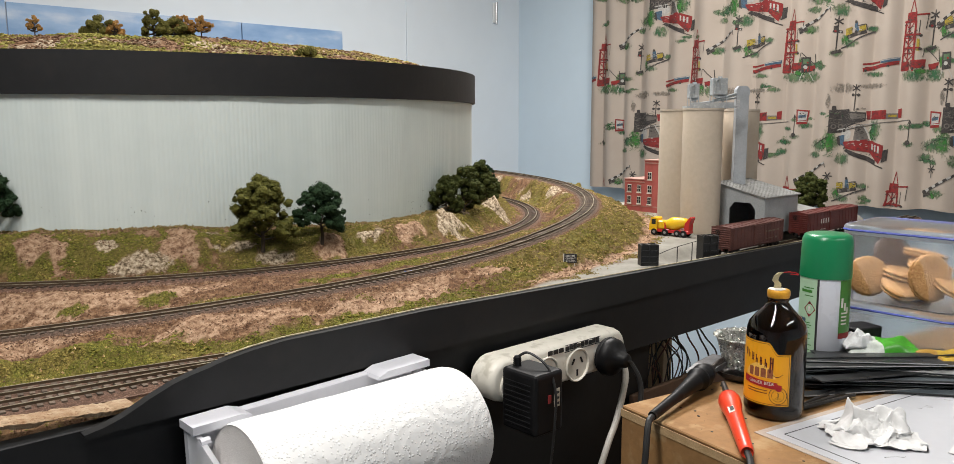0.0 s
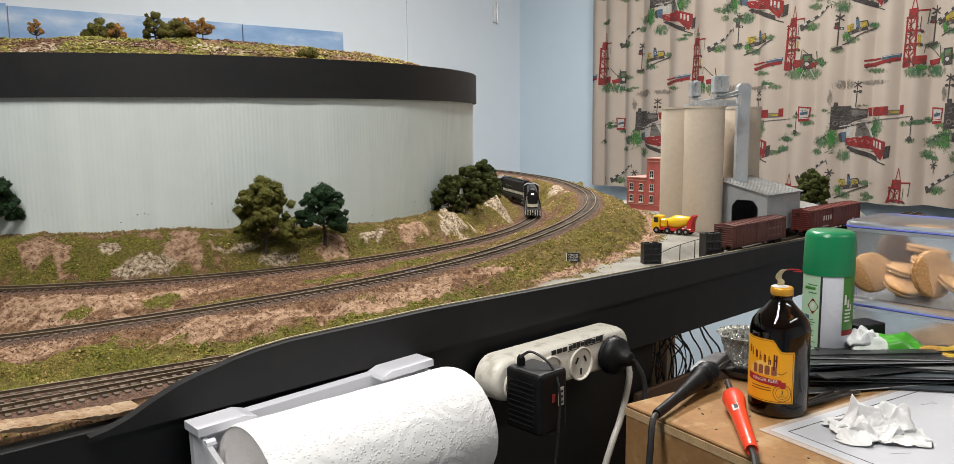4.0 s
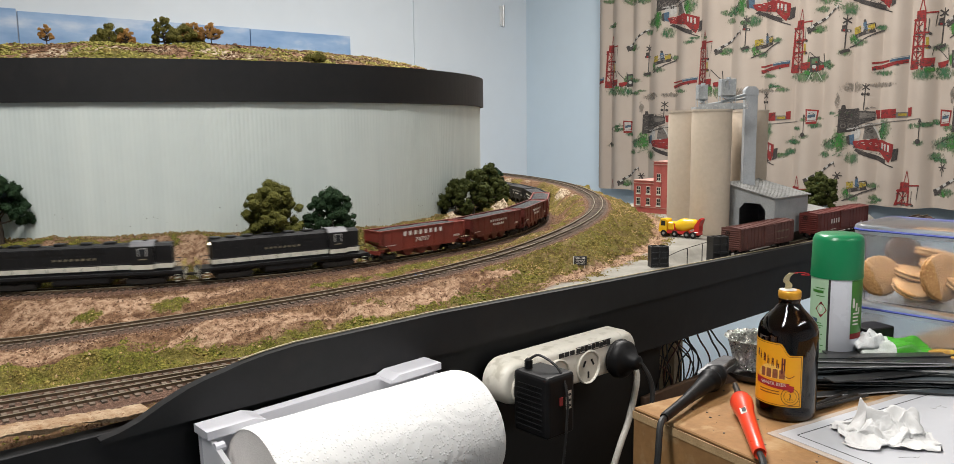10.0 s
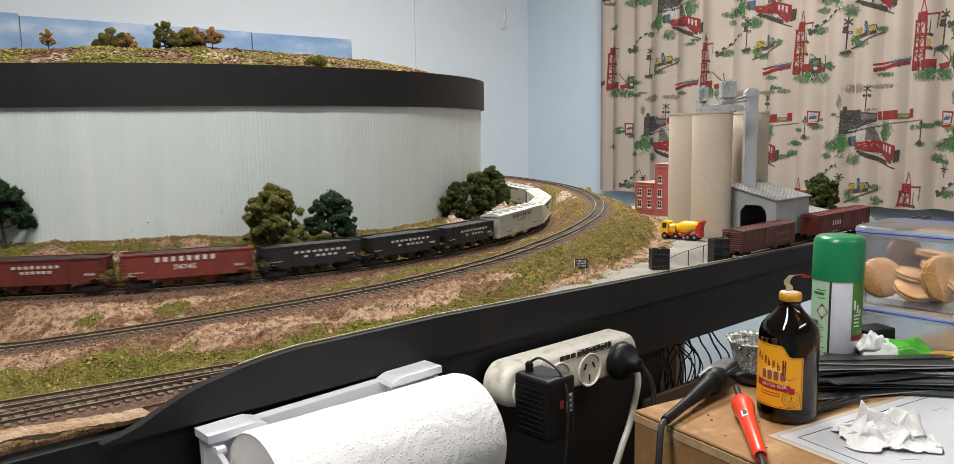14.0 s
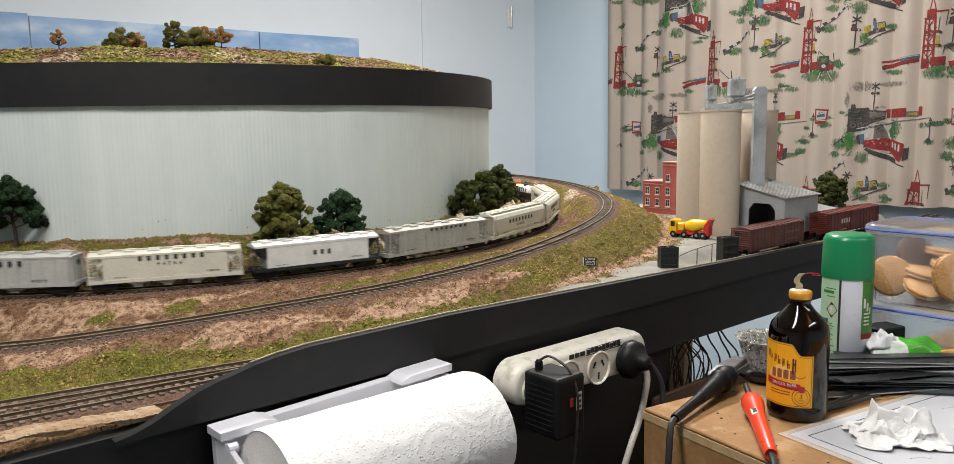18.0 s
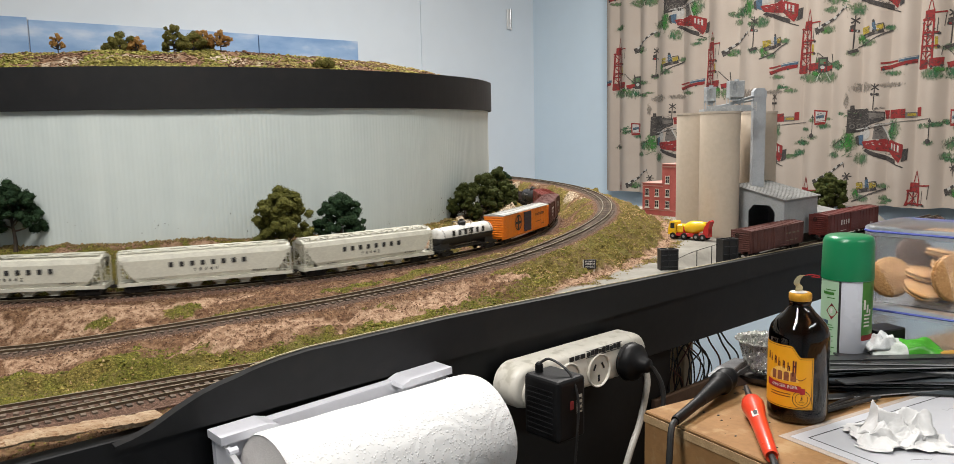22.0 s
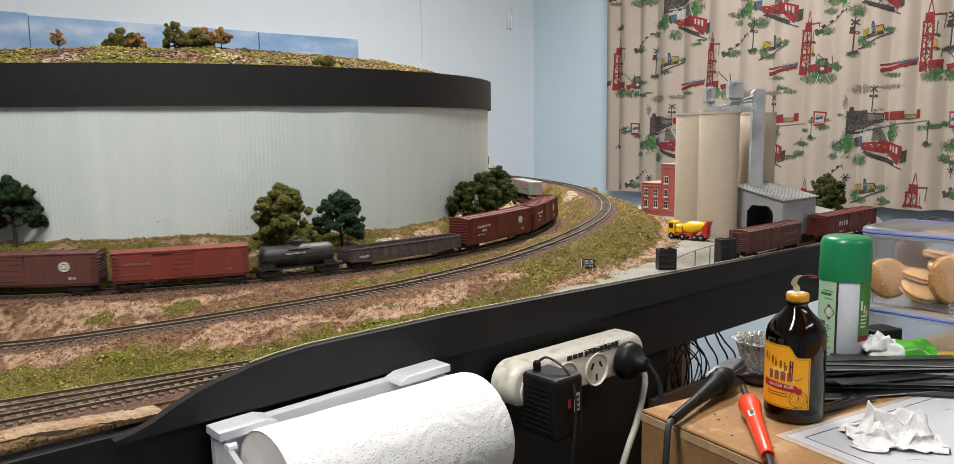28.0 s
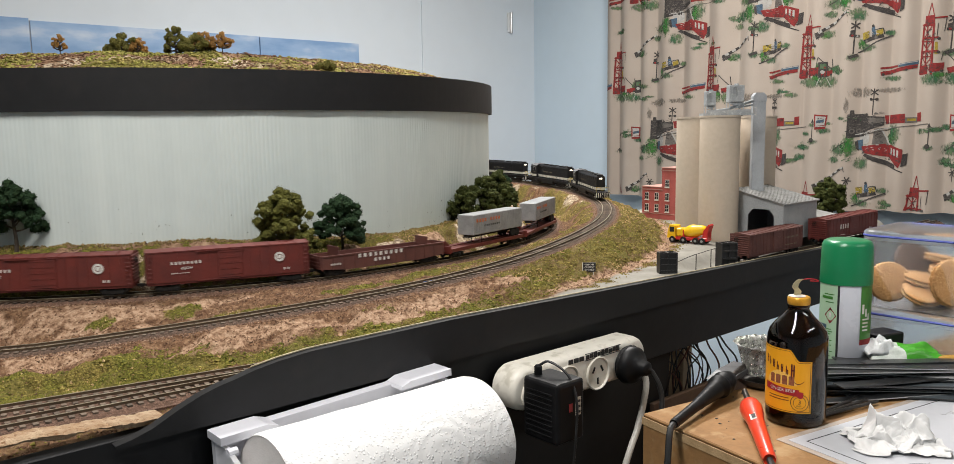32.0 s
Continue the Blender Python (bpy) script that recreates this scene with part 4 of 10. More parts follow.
    for x in (-h + 0.016, h - 0.012):
        box(bm, x - 0.0004, x + 0.0004, -0.0098, 0.0098, 0.0205, 0.0262)
    part("hood_stripe", bm, C_CREAM, r, "cream stripe along the hood")
    bars(r, -h * 0.27, h * 0.17, 0.0340, 0.0026, 8, 0.0103, C_GOLD)
    bm = bm_new(); prism(bm, [(-0.013, 0.004), (-0.0155, 0.0065), (-0.0155, 0.0135), (0.0155, 0.0135), (0.0155, 0.0065), (0.013, 0.004)], -0.032, 0.032, axis="x")
    part("fuel_tank", bm, C_LOCO, r)
    for s in (-1, 1):
        truck(r, s * h * 0.62, axles=3, wheelbase=0.0185)
        bm = bm_new()
        x = s * h
        box(bm, x - 0.0012, x + 0.0012, -0.0160, 0.0160, 0.0050, 0.0165, 0.0004)
        for k in range(7):
            yy = -0.0145 + k * 0.0048
            box(bm, x + s * 0.0012 - 0.0003, x + s * 0.0012 + 0.0003, yy - 0.0009, yy + 0.0009, 0.0055, 0.0160, mi=1)
        for sy in (-1, 1):
            for k in range(3):
                box(bm, x - s * 0.007 - 0.003, x - s * 0.007 + 0.003, sy * 0.0152 - 0.0016, sy * 0.0152 + 0.0016, 0.0040 + k * 0.0038, 0.0046 + k * 0.0038, mi=1)
        part("pilot", bm, [C_LOCO, C_CREAM], r, "pilot with pale stripes and steps")
        bm = bm_new()
        for k in (-1, 1):
            rod(bm, (x, k * 0.0145, 0.0175), (x, k * 0.0145, 0.0280), 0.0005, 5)
        sweep(bm, spline([(x, -0.0145, 0.0280), (x, -0.006, 0.0275), (x, -0.005, 0.0225), (x, 0.005, 0.0225), (x, 0.006, 0.0275), (x, 0.0145, 0.0280)], 3), 0.0005, 5)
        part("end_rail", bm, C_YELLOW, r, "yellowish end handrail")
        bm = bm_new()
        xe = (h - 0.012) if s > 0 else (-h + 0.016)
        for k in (-1, 1):
            lathe(bm, [(0, 0.0), (0.0014, 0.0), (0.0014, 0.0012), (0, 0.0012)], 10, Matrix.Translation((xe, k * 0.0018, top - 0.006)) @ pose(0, 0, 0, 0, 90 * s, 0))
        part("headlight", bm, C_LAMP if (s < 0) else C_WINDOW, r, "lit pair of headlights" if s < 0 else "")
    bm = bm_new()
    for sy in (-1, 1):
        y = sy * 0.0160
        n = 9
        for i in range(n + 1):
            x = -h + 0.006 + i * (cab0 - 0.006 + h) / n
            rod(bm, (x, y, 0.0175), (x, y, 0.0285), 0.00035, 4)
        rod(bm, (-h + 0.006, y, 0.0285), (cab0, y, 0.0285), 0.0004, 4)
        rod(bm, (cab1, y, 0.0285), (h - 0.004, y, 0.0285), 0.0004, 4)
    sides("handrail", bm, C_LOCO, r, by="y")
    bm = bm_new()
    for k in (-1, 0, 1):
        lathe(bm, [(0.0006, 0), (0.0012, 0.005), (0, 0.005)], 8, Matrix.Translation((cab0 + 0.012, k * 0.002, 0.0545)) @ pose(0, 0, 0, 0, 90, 0))
    part("horn", bm, C_FRAME, r)
    # the long hood leads
    for q in r.children:
        if not q.name.startswith("truck"):
            q.matrix_basis = pose(0, 0, 0, 0, 0, 180) @ q.matrix_basis
    couplers(r, L)
    return r


# --- open hopper with coal
def open_hopper(L, colour, colname, H=0.044, ribs=9, load=True, letters=None, number="", big=False):
    r = thing("hopper_car", f"{colname} open hopper car loaded with coal", "hopper car", group="train")
    h, w, z0 = L / 2 - 0.006, 0.0165, 0.0115
    zb_ = 0.019
    bm = bm_new()
    for sy in (-1, 1):
        prism(bm, [(-h, zb_ + 0.008), (-h, H), (h, H), (h, zb_ + 0.008), (h * 0.72, zb_ - 0.004), (-h * 0.72, zb_ - 0.004)], sy * w - 0.0006, sy * w + 0.0006)
    sides("side_sheet", bm, colour, r, by="y")
    bm = bm_new()
    for s in (-1, 1):
        prism(bm, [(s * h, H), (s * (h - 0.002), H), (s * (h * 0.60), zb_ - 0.004), (s * (h * 0.60 + 0.004), zb_ - 0.004), (s * h, zb_ + 0.010)], -w, w)
    sides("end_sheet", bm, colour, r, by="x")
    bm = bm_new()
    for i in range(ribs):
        x = -h + 0.003 + i * (2 * h - 0.006) / (ribs - 1)
        lo = zb_ + 0.008 if abs(x) > h * 0.72 else zb_ - 0.003
        for sy in (-1, 1):
            box(bm, x - 0.0008, x + 0.0008, sy * (w + 0.0008) - 0.0008, sy * (w + 0.0008) + 0.0008, lo, H - 0.001)
    sides("side_posts", bm, colour, r, by="y")
    bm = bm_new()
    for sy in (-1, 1):
        box(bm, -h, h, sy * (w + 0.0006) - 0.0012, sy * (w + 0.0006) + 0.0012, H - 0.0010, H + 0.0008)
        box(bm, -h * 0.76, h * 0.76, sy * w - 0.0010, sy * w + 0.0010, zb_ - 0.0055, zb_ - 0.003)
    for s in (-1, 1):
        box(bm, s * h - 0.001, s * h + 0.001, -w - 0.001, w + 0.001, H - 0.0010, H + 0.0008)
        box(bm, s * h - 0.0012, s * h + 0.0012, -w, w, z0 - 0.001, z0 + 0.004)
        for sy in (-1, 1):
            box(bm, s * h - 0.0007, s * h + 0.0007, sy * w - 0.0007, sy * w + 0.0007, z0, H)
            rod(bm, (s * h, sy * w, z0 + 0.003), (s * h * 0.72, sy * w, zb_ + 0.004), 0.0006, 5)
    box(bm, -h, h, -0.003, 0.003, z0 - 0.001, z0 + 0.003)
    part("frame", bm, colour, r)
    n = 3 if L > 0.16 else 2
    for k in range(n):
        x = (k - (n - 1) / 2) * h * 0.95 / n * 1.0
        bm = bm_new()
        prism(bm, [(x - h * 0.17, zb_ - 0.003), (x - 0.0035, 0.0035), (x + 0.0035, 0.0035), (x + h * 0.17, zb_ - 0.003)], -0.0115, 0.0115)
        part("hopper_bay", bm, colour, r)
    bm = bm_new()
    for s in (-1, 1):
        ladder(bm, s * (h - 0.004), -w - 0.0022, z0 + 0.002, H - 0.003, n=6)
        ladder(bm, s * (h - 0.004), w + 0.0022, z0 + 0.002, H - 0.003, n=6)
    sides("ladder", bm, colour, r, by="xy")
    if load:
        bm = bm_new()
        nx, ny = 26, 7
        vs = [[bm.verts.new((-h + 0.002 + (2 * h - 0.004) * i / nx, -w + 0.001 + (2 * w - 0.002) * j / ny,
                             H - 0.002 + 0.0035 * math.sin(math.pi * j / ny) * min(1, 6 * i / nx, 6 * (1 - i / nx)) + random.uniform(-0.0006, 0.0006))) for j in range(ny + 1)] for i in range(nx + 1)]
        for i in range(nx):
            for j in range(ny):
                bm.faces.new((vs[i][j], vs[i + 1][j], vs[i + 1][j + 1], vs[i][j + 1]))
        part("coal_load", bm, C_COAL, r, "heap of black coal")
    yl = w + 0.0018
    if letters:
        n_l, zl, hl, xa, xb = letters
        bars(r, xa * h, xb * h, zl, hl, n_l, yl, C_WHITE)
        if not number:
            mid, half = 0.5 * (xa + xb) * h, 0.33 * (xb - xa) * h
            bars(r, mid - half, mid + half, zl - 0.0062, hl, 6, yl, C_WHITE, gaps=(1,) if colour is C_BLK else ())
    if number:
        both_sides(r, number, 0.0088 if big else 0.0074, (-0.05 if big else 0.0) * h, zb_ + (0.0045 if big else 0.006), yl, C_WHITE, 1.25)
    bars(r, -h * 0.88, -h * 0.66, zb_ + 0.003, 0.0012, 9, yl, C_WHITE, "stencil")
    bars(r, h * 0.70, h * 0.86, zb_ + 0.004, 0.0030, 3, yl, C_WHITE, "stencil")
    for s in (-1, 1):
        truck(r, s * h * 0.77)
    brake_wheel(r, -h - 0.001, H - 0.008)
    couplers(r, L)
    return r


# --- covered hopper
def covered_hopper(L, colour, colname, style, H=0.050, letters=(8, 0.0315, 0.0052, -0.45, 0.30), number="", ends=None, roof=None, ink=None, extra=False):
    r = thing("covered_hopper_car", f"{colname} covered hopper car with a long roof walk", "hopper car", group="train")
    h, w, zs = L / 2 - 0.006, 0.0170, 0.0135
    ink = ink or C_PRINTB
    ends, roof = ends or colour, roof or colour
    cut = 0.19 if style != "box" else 0.04
    bm = bm_new()
    rw = w - 0.001
    if style == "curved":
        prof = [(-w * 0.90, zs), (-w, zs + 0.006), (-w, H - 0.010), (-w * 0.86, H - 0.004), (-w * 0.5, H - 0.001), (0, H), (w * 0.5, H - 0.001), (w * 0.86, H - 0.004), (w, H - 0.010), (w, zs + 0.006), (w * 0.90, zs)]
        prism(bm, prof, -h * 0.985, h * 0.985, axis="x")
        for v in bm.verts:          # the ends slope in below the eaves
            v.co.x *= 1 - 0.20 * min(1.0, max(0.0, (H - 0.016 - v.co.z) / (H - 0.016 - zs)))
    else:
        prof = [(-w, zs), (-w, H - 0.0035), (-w * 0.7, H - 0.0012), (0, H), (w * 0.7, H - 0.0012), (w, H - 0.0035), (w, zs)]
        prism(bm, prof, -h * (1 - cut), h * (1 - cut), axis="x")
    part("body", bm, colour, r)
    # roof over the ends and end frames
    bm = bm_new()
    if style == "box":
        box(bm, -h * 0.985, h * 0.985, -w - 0.0005, w + 0.0005, H - 0.0055, H - 0.0035)
    else:
        prism(bm, [(-w - 0.0004, H - 0.0062), (-w - 0.0004, H - 0.0034), (0, H + 0.0002), (w + 0.0004, H - 0.0034), (w + 0.0004, H - 0.0062)] if style != "curved" else
              [(-w * 0.86, H - 0.0045), (-w * 0.5, H - 0.0008), (0, H + 0.0004), (w * 0.5, H - 0.0008), (w * 0.86, H - 0.0045)], -h * 0.99, h * 0.99, axis="x")
    part("roof", bm, roof, r)
    bm = bm_new()
    for s in (-1, 1):
        if style != "box":
            prism(bm, [(s * h * 0.985, H - 0.006), (s * h * (1 - cut) - s * 0.001, H - 0.006), (s * h * (1 - cut - 0.12), zs + 0.001), (s * h * (1 - cut - 0.10), zs + 0.001)], -w * 0.86, w * 0.86)
        for sy in (-1, 1):
            box(bm, s * h * 0.985 - 0.0007, s * h * 0.985 + 0.0007, sy * (w - 0.0008) - 0.0007, sy * (w - 0.0008) + 0.0007, zs - 0.002, H - 0.005)
            box(bm, s * h * (1 - cut * 0.62) - 0.0005, s * h * (1 - cut * 0.62) + 0.0005, sy * (w - 0.0008) - 0.0005, sy * (w - 0.0008) + 0.0005, zs, H - 0.006)
            rod(bm, (s * h * 0.98, sy * (w - 0.001), zs + 0.001), (s * h * (1 - cut), sy * (w - 0.001), H - 0.012), 0.0006, 5)
        box(bm, s * h - 0.0012, s * h + 0.0004, -w, w, zs - 0.004, zs + 0.001)
        box(bm, min(s * h, s * h * (1 - cut - 0.1)), max(s * h, s * h * (1 - cut - 0.1)), -w * 0.5, w * 0.5, zs - 0.003, zs)
    sides("end_frame", bm, ends, r, by="x")
    bm = bm_new()
    for sy in (-1, 1):
        box(bm, -h, h, sy * (w - 0.0002) - 0.001, sy * (w - 0.0002) + 0.001, zs - 0.0035, zs + 0.0006)
    box(bm, -h, h, -0.003, 0.003, zs - 0.004, zs - 0.001)
    sides("side_sill", bm, ends if style == "three" else colour, r, by="y")
    if style in ("box", "ribbed"):
        bm = bm_new()
        nr = 14
        for i in range(nr):
            x = -h * (1 - cut) + 0.002 + i * (2 * h * (1 - cut) - 0.004) / (nr - 1)
            for sy in (-1, 1):
                box(bm, x - 0.0006, x + 0.0006, sy * (w + 0.0004) - 0.0005, sy * (w + 0.0004) + 0.0005, zs, H - 0.005)
        sides("side_ribs", bm, colour, r, by="y")
    bm = bm_new()
    box(bm, -h * 0.98, h * 0.98, -0.0022, 0.0022, H + 0.0010, H + 0.0016)
    if style == "curved":
        for sy in (-1, 1):
            box(bm, -h * 0.96, h * 0.96, sy * 0.0105 - 0.0016, sy * 0.0105 + 0.0016, H + 0.0004, H + 0.0010)
        for k in range(24):
            x = -h * 0.95 + k * h * 1.9 / 23
            box(bm, x - 0.0005, x + 0.0005, -0.0115, 0.0115, H - 0.0010, H + 0.0005)
    part("roof_walk", bm, roof, r)
    bm = bm_new()
    nh = 6
    for k in range(nh):
        x = -h * 0.78 + k * h * 1.56 / (nh - 1)
        for sy in ((-1, 1) if style != "curved" else (0.35, -0.35)):
            box(bm, x - 0.0065, x + 0.0065, sy * 0.0085 - 0.0028, sy * 0.0085 + 0.0028, H - 0.0016, H + 0.0012, 0.0004)
    sides("roof_hatch", bm, roof, r, by="xy")
    nb = {"three": 3, "box": 2, "ribbed": 4, "curved": 4}[style]
    for k in range(nb):
        x = (k - (nb - 1) / 2) * h * 1.15 / nb
        bm = bm_new()
        prism(bm, [(x - h * 0.52 / nb, zs - 0.001), (x - 0.0045, 0.0045), (x + 0.0045, 0.0045), (x + h * 0.52 / nb, zs - 0.001)], -0.0125, 0.0125)
        box(bm, x - 0.005, x + 0.005, -0.0135, 0.0135, 0.0030, 0.0050)
        part("outlet", bm, colour if style != "three" else ends, r)
    bm = bm_new()
    for s in (-1, 1):
        for sy in (-1, 1):
            ladder(bm, s * (h - 0.0045), sy * (w + 0.0006), zs, H - 0.006, n=7)
        ladder(bm, s * (h + 0.0006), 0.010, zs, H - 0.006, n=6, along="y")
    sides("ladder", bm, ends if style == "three" else colour, r, by="xy")
    yl = w + (0.001 if style in ("box", "ribbed") else 0.0002)
    n_l, zl, hl, xa, xb = letters
    bars(r, xa * h, xb * h, zl, hl, n_l, yl, ink)
    if number:
        both_sides(r, number, 0.0062, h * 0.5 * (xa + xb) - h * 0.04, zl - 0.0072, yl, ink, 2.1)
    bars(r, -h * 0.68, -h * 0.50, zs + 0.003, 0.0010, 9, yl, ink, "stencil")
    bars(r, h * 0.52, h * 0.70, zs + 0.004, 0.0020, 8, yl, ink, "stencil")
    for s in (-1, 1):
        truck(r, s * h * 0.80)
    brake_wheel(r, -h - 0.002, H - 0.012)
    couplers(r, L)
    return r


# --- boxcars
def boxcar(L, colour, colname, H=0.0515, roof=None, door=None, ribs=True, emblem=None, word=None, number="", roofpanels=12, cross=False):
    r = thing("box_car", f"{colname} box car with sliding doors and ribbed ends", "box car", group="train")
    h, w, zs = L / 2 - 0.006, 0.0170, 0.0125
    bm = bm_new(); box(bm, -h, h, -w, w, zs, H - 0.0025)
    part("body", bm, colour, r)
    bm = bm_new()
    prism(bm, [(-w - 0.0007, H - 0.0032), (-w - 0.0007, H - 0.0020), (0, H), (w + 0.0007, H - 0.0020), (w + 0.0007, H - 0.0032)], -h - 0.0005, h + 0.0005, axis="x")
    for k in range(roofpanels + 1):
        x = -h + k * 2 * h / roofpanels
        prism(bm, [(-w - 0.0007, H - 0.0020), (0, H), (w + 0.0007, H - 0.0020), (w + 0.0007, H - 0.0013), (0, H + 0.0008), (-w - 0.0007, H - 0.0013)], x - 0.0006, x + 0.0006, axis="x")
    part("roof", bm, roof or colour, r)
    bm = bm_new()
    for s in (-1, 1):
        for k in range(9):
            z = zs + 0.003 + k * (H - zs - 0.008) / 8
            prism(bm, [(s * h, z - 0.0012), (s * (h + 0.0013), z - 0.0004), (s * (h + 0.0013), z + 0.0004), (s * h, z + 0.0012)], -w * 0.92, w * 0.92)
    sides("end_ribs", bm, colour, r, by="x")
    n = 16 if ribs else 8
    for i in range(n + 1):
        x = -h + i * 2 * h / n
        if abs(x) < h * 0.17:
            continue
        for sy in (-1, 1):
            part("side_seam", shared(f"side_seam_{H}_{colour.name}", lambda b: box(b, -0.0004, 0.0004, -0.0005, 0.0005, zs, H - 0.003), colour), None, r, at=pose(x, sy * w, 0))
    bm = bm_new()
    for sy in (-1, 1):
        box(bm, -h * 0.15, h * 0.15, sy * (w + 0.0009) - 0.0007, sy * (w + 0.0009) + 0.0007, zs + 0.001, H - 0.0045, 0.0003)
        for k in range(5):
            z = zs + 0.005 + k * (H - zs - 0.012) / 4
            box(bm, -h * 0.14, h * 0.14, sy * (w + 0.0017) - 0.0003, sy * (w + 0.0017) + 0.0003, z - 0.0004, z + 0.0004)
    sides("door", bm, door or colour, r, by="y")
    bm = bm_new()
    for sy in (-1, 1):
        box(bm, -h * 0.17, h * 0.42, sy * (w + 0.001) - 0.001, sy * (w + 0.001) + 0.001, zs - 0.0005, zs + 0.0006)
        box(bm, -h * 0.17, h * 0.42, sy * (w + 0.001) - 0.001, sy * (w + 0.001) + 0.001, H - 0.0045, H - 0.0036)
        box(bm, -h, h, sy * (w - 0.002) - 0.001, sy * (w - 0.002) + 0.001, zs - 0.003, zs)
    box(bm, -h, h, -0.004, 0.004, zs - 0.004, zs)
    part("door_track", bm, colour, r)
    bm = bm_new()
    for s in (-1, 1):
        for sy in (-1, 1):
            ladder(bm, s * (h - 0.004), sy * (w + 0.0012), zs, H - 0.004, n=7)
    sides("ladder", bm, colour, r, by="xy")
    yl = w + 0.0008
    if emblem:
        ex, ez, er, em = emblem
        bm = bm_new()
        for sy in (-1, 1):
            m = Matrix.Translation((ex * h * (1 if sy < 0 else -1), sy * yl, ez)) @ pose(0, 0, 0, 90 * (1 if sy < 0 else -1))
            if cross:
                box(bm, -er * 0.20, er * 0.20, -er * 0.86, er * 0.86, 0, 0.0004, m=m)
                for q in (-1, 1):
                    box(bm, min(q * er * 0.20, q * er * 0.86), max(q * er * 0.20, q * er * 0.86), -er * 0.16, er * 0.16, 0, 0.0003, m=m)
            else:
                lathe(bm, [(0, 0.0004), (er * 0.42, 0.0004), (er * 0.42, 0)], 24, m)
            rr = [(er * (0.86 if cross else 0.60), 0.0), (er * (0.86 if cross else 0.60), 0.0004), (er, 0.0004), (er, 0)]
            lathe(bm, rr, 28, m)
        sides("round_emblem", bm, em, r, "round printed emblem")
    if word:
        xa, xb, zl, hl, n_l, mt = word
        bars(r, xa * h, xb * h, zl, hl, n_l, yl, mt)
        if number:
            both_sides(r, number, 0.0048, h * 0.5 * (xa + xb), zl - 0.0065, yl, mt, 1.1)
        bars(r, xa * h, (xa * 0.4 + xb * 0.6) * h, zl - 0.0115, 0.0012, 8, yl, mt, "stencil")
        bars(r, 0.66 * h, 0.76 * h, zs + 0.005, 0.0030, 2, yl, mt, "stencil")
    for s in (-1, 1):
        truck(r, s * h * 0.76)
    brake_wheel(r, -h - 0.0025, H - 0.010)
    couplers(r, L)
    return r


